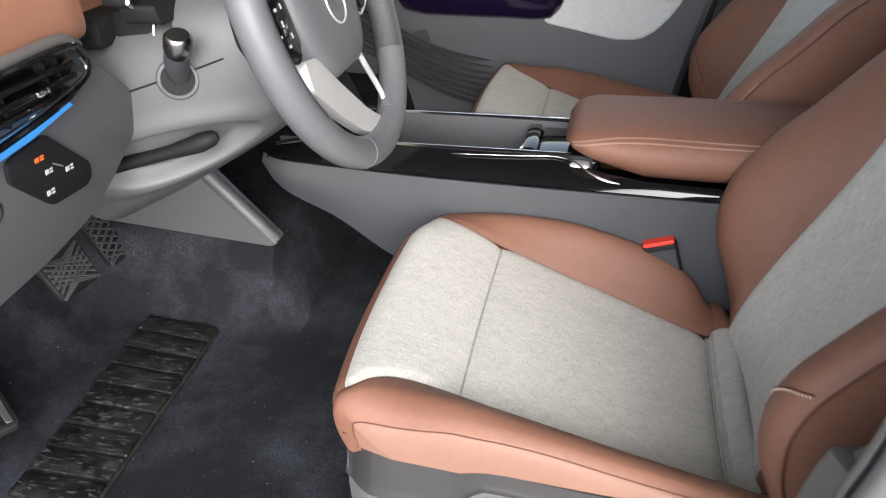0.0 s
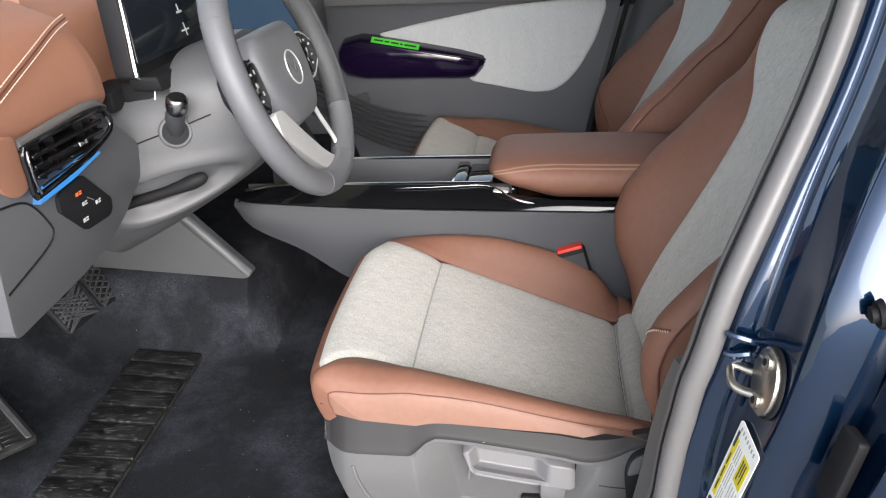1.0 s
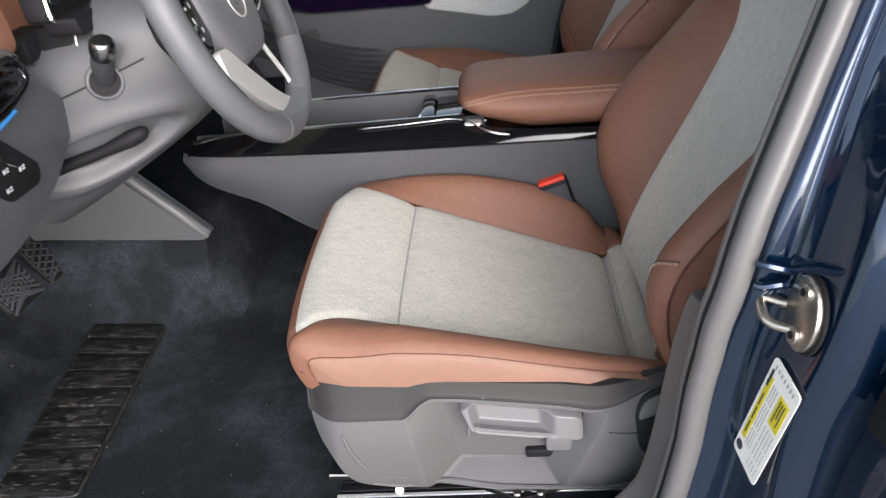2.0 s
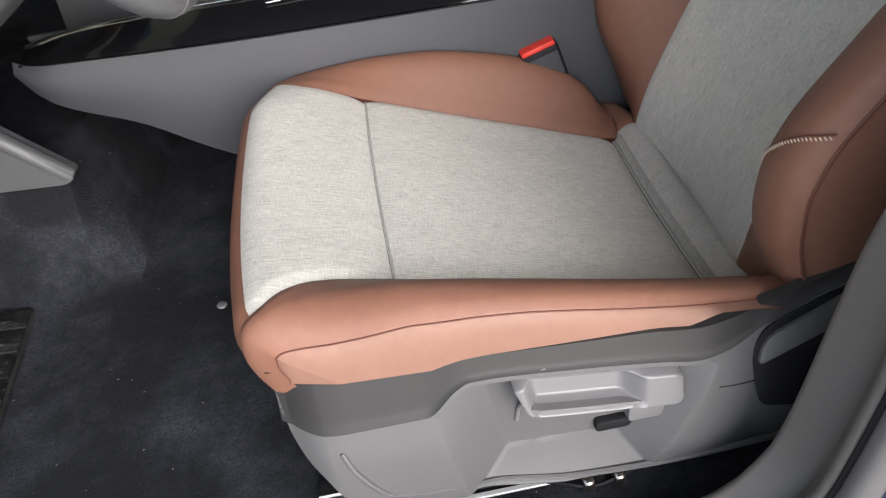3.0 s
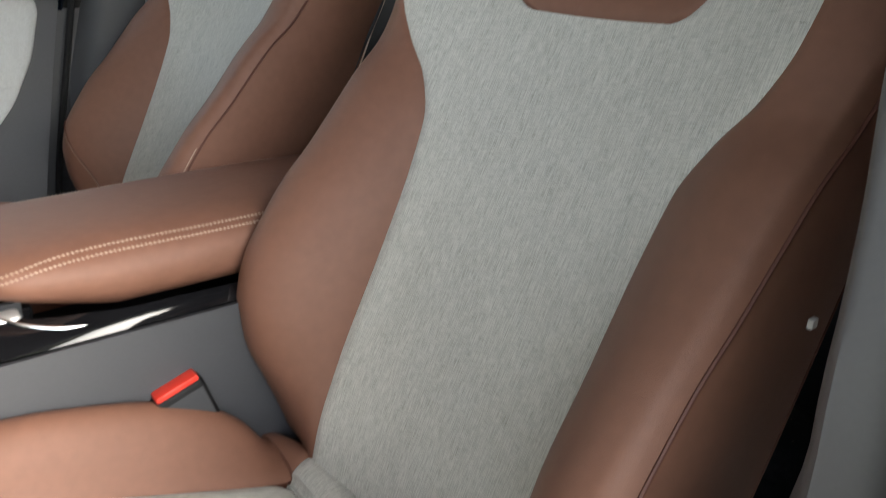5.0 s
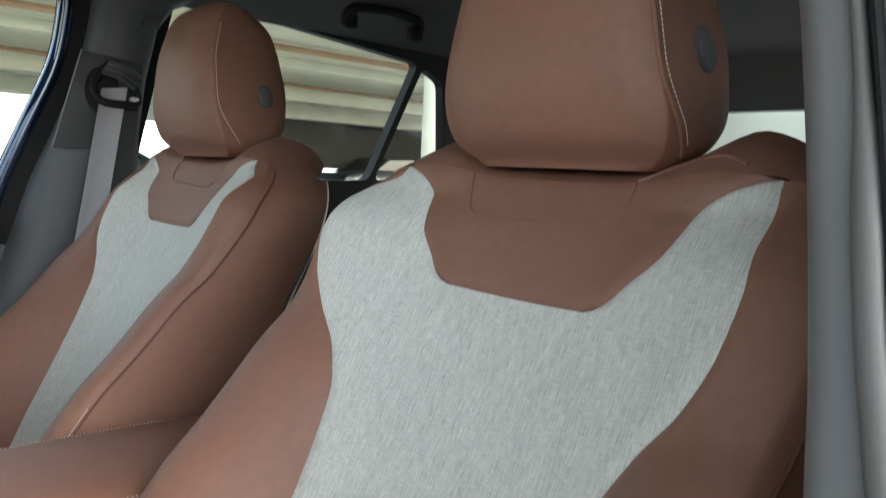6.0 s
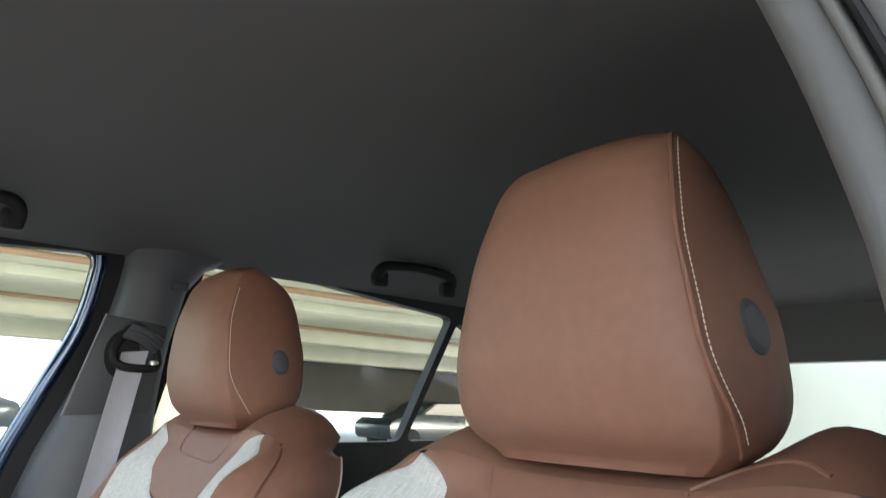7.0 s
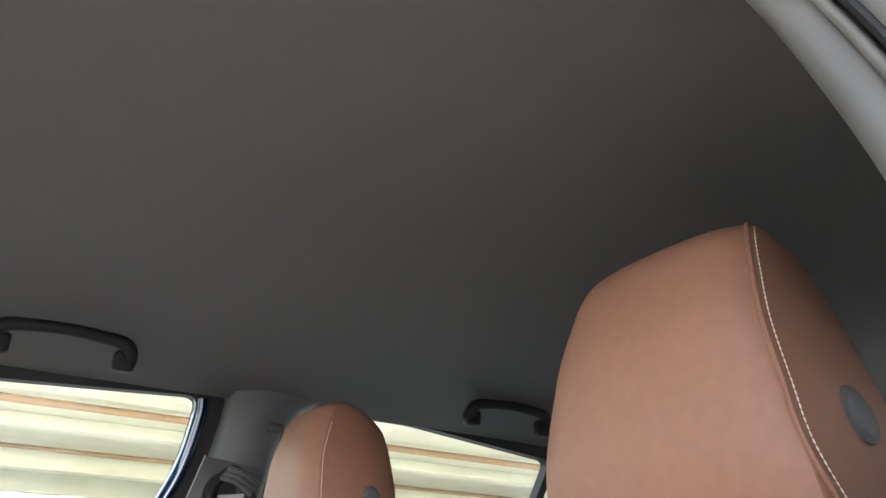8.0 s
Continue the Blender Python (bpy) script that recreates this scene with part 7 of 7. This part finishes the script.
part("root", box_bm(0.380, 0.398, -0.420, -0.404, 0.790, 0.812, 0.003), PAINT, clip)

# printed label on the jamb
lab = thing("jamb_label", (0.372, -0.415, 0.65), "white and yellow printed label on the blue door jamb", "label")
m_l = axes((0.3735, -0.4365, 0.7350), (-0.0195, 0.0185, -0.124), (0.0065, -0.044, 0.002)) @ Matrix.Diagonal((0.89, 0.88, 1, 1))


def printed(name, x0, x1, y0, y1, mt, lift=0.0009):
    part(name, prism_bm([(x0, y0), (x1, y0), (x1, y1), (x0, y1)], 0.0004, m_l @ Matrix.Translation((0, 0, lift)), 0), mt, lab, smooth=False)


part("paper", prism_bm(round_poly([(0, 0), (0.142, 0), (0.142, 0.054), (0, 0.054)], 0.006, 4), 0.0008, m_l, 0), PAPER, lab, smooth=False)
printed("print_field", 0.022, 0.116, 0.0045, 0.0125, YELLOW)
printed("print_field", 0.024, 0.064, 0.030, 0.048, YELLOW)
printed("print_line", 0.013, 0.036, 0.0048, 0.0085, INK, 0.0014)
for k in range(7):
    printed("print_line", 0.006, 0.011, 0.007 + 0.006 * k, 0.0095 + 0.006 * k, PRINT_GREY)
for k in range(3):
    for x0, x1 in ((0.026, 0.050), (0.054, 0.088), (0.092, 0.118)):
        printed("print_line", x0, x1, 0.0155 + 0.0042 * k, 0.0165 + 0.0042 * k, PRINT_GREY)
    printed("print_line", 0.046 + 0.022 * k, 0.064 + 0.022 * k, 0.0075, 0.0093, INK, 0.0014)
    printed("print_line", 0.028, 0.058 - 0.008 * (k % 2), 0.034 + 0.004 * k, 0.0354 + 0.004 * k, INK, 0.0014)
for k in range(4):
    for x0, x1 in ((0.070, 0.094), (0.098, 0.116), (0.122, 0.134)):
        printed("print_line", x0, x1, 0.031 + 0.0052 * k, 0.0320 + 0.0052 * k, PRINT_GREY)
part("print_dot", prism_bm([(0.129 + 0.006 * math.cos(q), 0.009 + 0.006 * math.sin(q)) for q in np.linspace(0, 2 * np.pi, 16, endpoint=False)], 0.0004, m_l @ Matrix.Translation((0, 0, 0.0009)), 0), PLASTIC_DARK, lab, smooth=False)
# hinge bolt and bracket on the rear door's edge
hb = thing("hinge_bolt", (0.446, -0.487, 0.88), "black ringed hinge bolt on the rear door edge", "bolt")
for r0, d in ((0.013, 0.005), (0.008, 0.010)):
    bm = bmesh.new()
    bmesh.ops.create_cone(bm, cap_ends=True, segments=24, radius1=r0, radius2=r0 * 0.85, depth=d, matrix=Matrix.Translation((0.452 - d / 2, -0.487, 0.883)) @ Matrix.Rotation(radians(-100), 4, "Y"))
    part("washer" if d < 0.006 else "head", bm, BLACK, hb)
br = thing("door_bracket", (0.42, -0.52, 0.75), "black hinge bracket on the rear door edge", "bracket")
part("plate", prism_bm(round_poly([(-0.014, -0.035), (0.014, -0.035), (0.014, 0.035), (-0.014, 0.035)], 0.004, 3), 0.010, axes((0.432, -0.522, 0.755), (0.15, -1, 0), (0.19, 0, 1)) @ Matrix.Translation((0, 0, -0.004)), 0.002, 2), BLACK, br)

# ---------------------------------------------------------------- belt on the passenger pillar
belt = thing("seat_belt", (0.55, 1.03, 0.80), "grey webbing seat belt hanging from the passenger pillar", "seat belt")
strap = []
for z, x, y in ((1.175, 0.572, 1.028), (1.10, 0.558, 1.022), (1.00, 0.540, 1.014), (0.88, 0.518, 1.008), (0.70, 0.490, 1.012), (0.50, 0.47, 1.03)):
    strap.append([(x - 0.023 + 0.046 * s, y + 0.004 * math.sin(math.pi * s), z + 0.006 * s) for s in np.linspace(0, 1, 6)])
sheet("strap", strap, BELT, belt, thick=0.0015)
ring = smooth_path([(0.540, 1.030, 1.190), (0.536, 1.022, 1.165), (0.552, 1.016, 1.150), (0.600, 1.016, 1.150), (0.612, 1.022, 1.162), (0.600, 1.030, 1.200), (0.570, 1.032, 1.222)], 40, closed=True)
tube("loop", ring, 0.0075, BLACK, belt, "black belt guide loop", sides=10, closed=True)
for k in range(3):
    o = smooth_path([(0.548 + 0.004 * k, 1.022 - 0.004 * k, 1.205 + 0.008 * k), (0.575 + 0.004 * k, 1.014 - 0.004 * k, 1.198 + 0.007 * k), (0.604 + 0.004 * k, 1.020 - 0.004 * k, 1.180 + 0.008 * k)], 12)
    tube("guide_fold", o, 0.0062, PLASTIC_DARK, belt, sides=8)
part("pivot", box_bm(0.596, 0.612, 1.012, 1.026, 1.150, 1.164, 0.004), SATIN, belt)
adj = thing("belt_adjuster", (0.55, 1.05, 1.07), "charcoal belt height adjuster panel on the pillar", "trim panel")
m_a = plane_xz(1.046, -1)
part("panel", prism_bm(round_poly([(0.519, 1.240), (0.628, 1.228), (0.612, 1.072), (0.470, 1.064)], 0.006, 3), 0.008, m_a, 0.002, 2), PLASTIC_DARK, adj)
part("slot", prism_bm([(0.553 + 0.030 * math.cos(q), 1.172 + 0.042 * math.sin(q)) for q in np.linspace(0, 2 * np.pi, 28, endpoint=False)], 0.002, plane_xz(1.038, -1), 0.0006, 1), BLACK, adj)
tube("panel_edge", [(0.519, 1.0375, 1.240), (0.470, 1.0375, 1.064)], 0.002, PLASTIC, adj, sides=6)
tag = thing("airbag_cover_tag", (0.64, 1.04, 1.335), "small dark square cap on the pillar top", "cap")
part("cap", box_bm(0.622, 0.655, 1.030, 1.040, 1.296, 1.312, 0.003), PLASTIC_DARK, tag)


def grab_handle(x0, x1, y, z, sag):
    g = thing("grab_handle", ((x0 + x1) / 2, y, z), "black plastic grab handle under the headliner", "grab handle", "roof handles")
    n = 60
    bar = smooth_path([(x0 + 0.006, y + 0.006, z - 0.030), (x0 + 0.007, y - 0.004, z - 0.014), (x0 + 0.018, y - 0.010, z - 0.003), (x0 + 0.045, y - 0.013, z + 0.001), ((x0 + x1) / 2, y - 0.015, z + 0.002 + sag), (x1 - 0.045, y - 0.013, z + 0.001), (x1 - 0.018, y - 0.010, z - 0.003), (x1 - 0.007, y - 0.004, z - 0.014), (x1 - 0.006, y + 0.006, z - 0.030)], n)
    tube("bar", bar, np.interp(np.linspace(0, 1, n), [0, 0.1, 0.2, 0.5, 0.8, 0.9, 1], [0.013, 0.0125, 0.0110, 0.0100, 0.0110, 0.0125, 0.013]), BLACK, g, sides=14, squash=(0.95, 0.95))
    for x in (x0, x1):
        s = 1 if x == x0 else -1
        part("foot", box_bm(min(x - s * 0.004, x + s * 0.030), max(x - s * 0.004, x + s * 0.030), y - 0.008, y + 0.016, z - 0.044, z - 0.012, 0.007, 3), BLACK, g)
    return g


grab_handle(0.145, 0.350, 0.900, 1.380, 0.002)
grab_handle(0.990, 1.190, 0.920, 1.384, 0.002)

# ---------------------------------------------------------------- cars far off on the deck
def parked_car(x, y, turn, paint):
    c = thing("parked_car", (x, y, 0.0), "dark parked car far off on the deck", "car", "cars on the deck")
    prof = [(-2.1, 0.45), (-2.15, 0.75), (-1.95, 0.92), (-1.1, 1.02), (-0.55, 1.42), (0.9, 1.48), (1.7, 1.05), (2.1, 0.95), (2.15, 0.5), (2.0, 0.35), (-2.0, 0.35)]
    m = Matrix.Translation((x, y, 0)) @ Matrix.Rotation(radians(turn), 4, "Z") @ Matrix(((1, 0, 0, 0), (0, 0, 1, -0.85), (0, 1, 0, 0), (0, 0, 0, 1)))
    part("body", prism_bm(round_poly(prof, 0.15, 4), 1.7, m, 0.08, 2), paint, c)
    part("glasshouse", prism_bm(round_poly([(-0.95, 1.06), (-0.50, 1.37), (0.82, 1.42), (1.45, 1.06)], 0.05, 3), 1.716, m @ Matrix.Translation((0, 0, -0.008)), 0.004, 1), SCREEN, c)
    for wx in (-1.35, 1.35):
        for wy in (-0.02, 1.52):
            part("wheel", prism_bm([(wx + 0.33 * math.cos(q), 0.33 + 0.33 * math.sin(q)) for q in np.linspace(0, 2 * np.pi, 20, endpoint=False)], 0.2, m @ Matrix.Translation((0, 0, wy)), 0.03, 2), BLACK, c)
    return c


DARK_PAINT = material("dark_car_paint", (0.02, 0.03, 0.035), 0.3, coat=0.6)
for x, y, t in ((1.3, 22.0, 0), (6.4, 22.5, 0), (14.0, 18.5, 4), (18.5, 18.8, 0)):
    parked_car(x, y, t, DARK_PAINT)
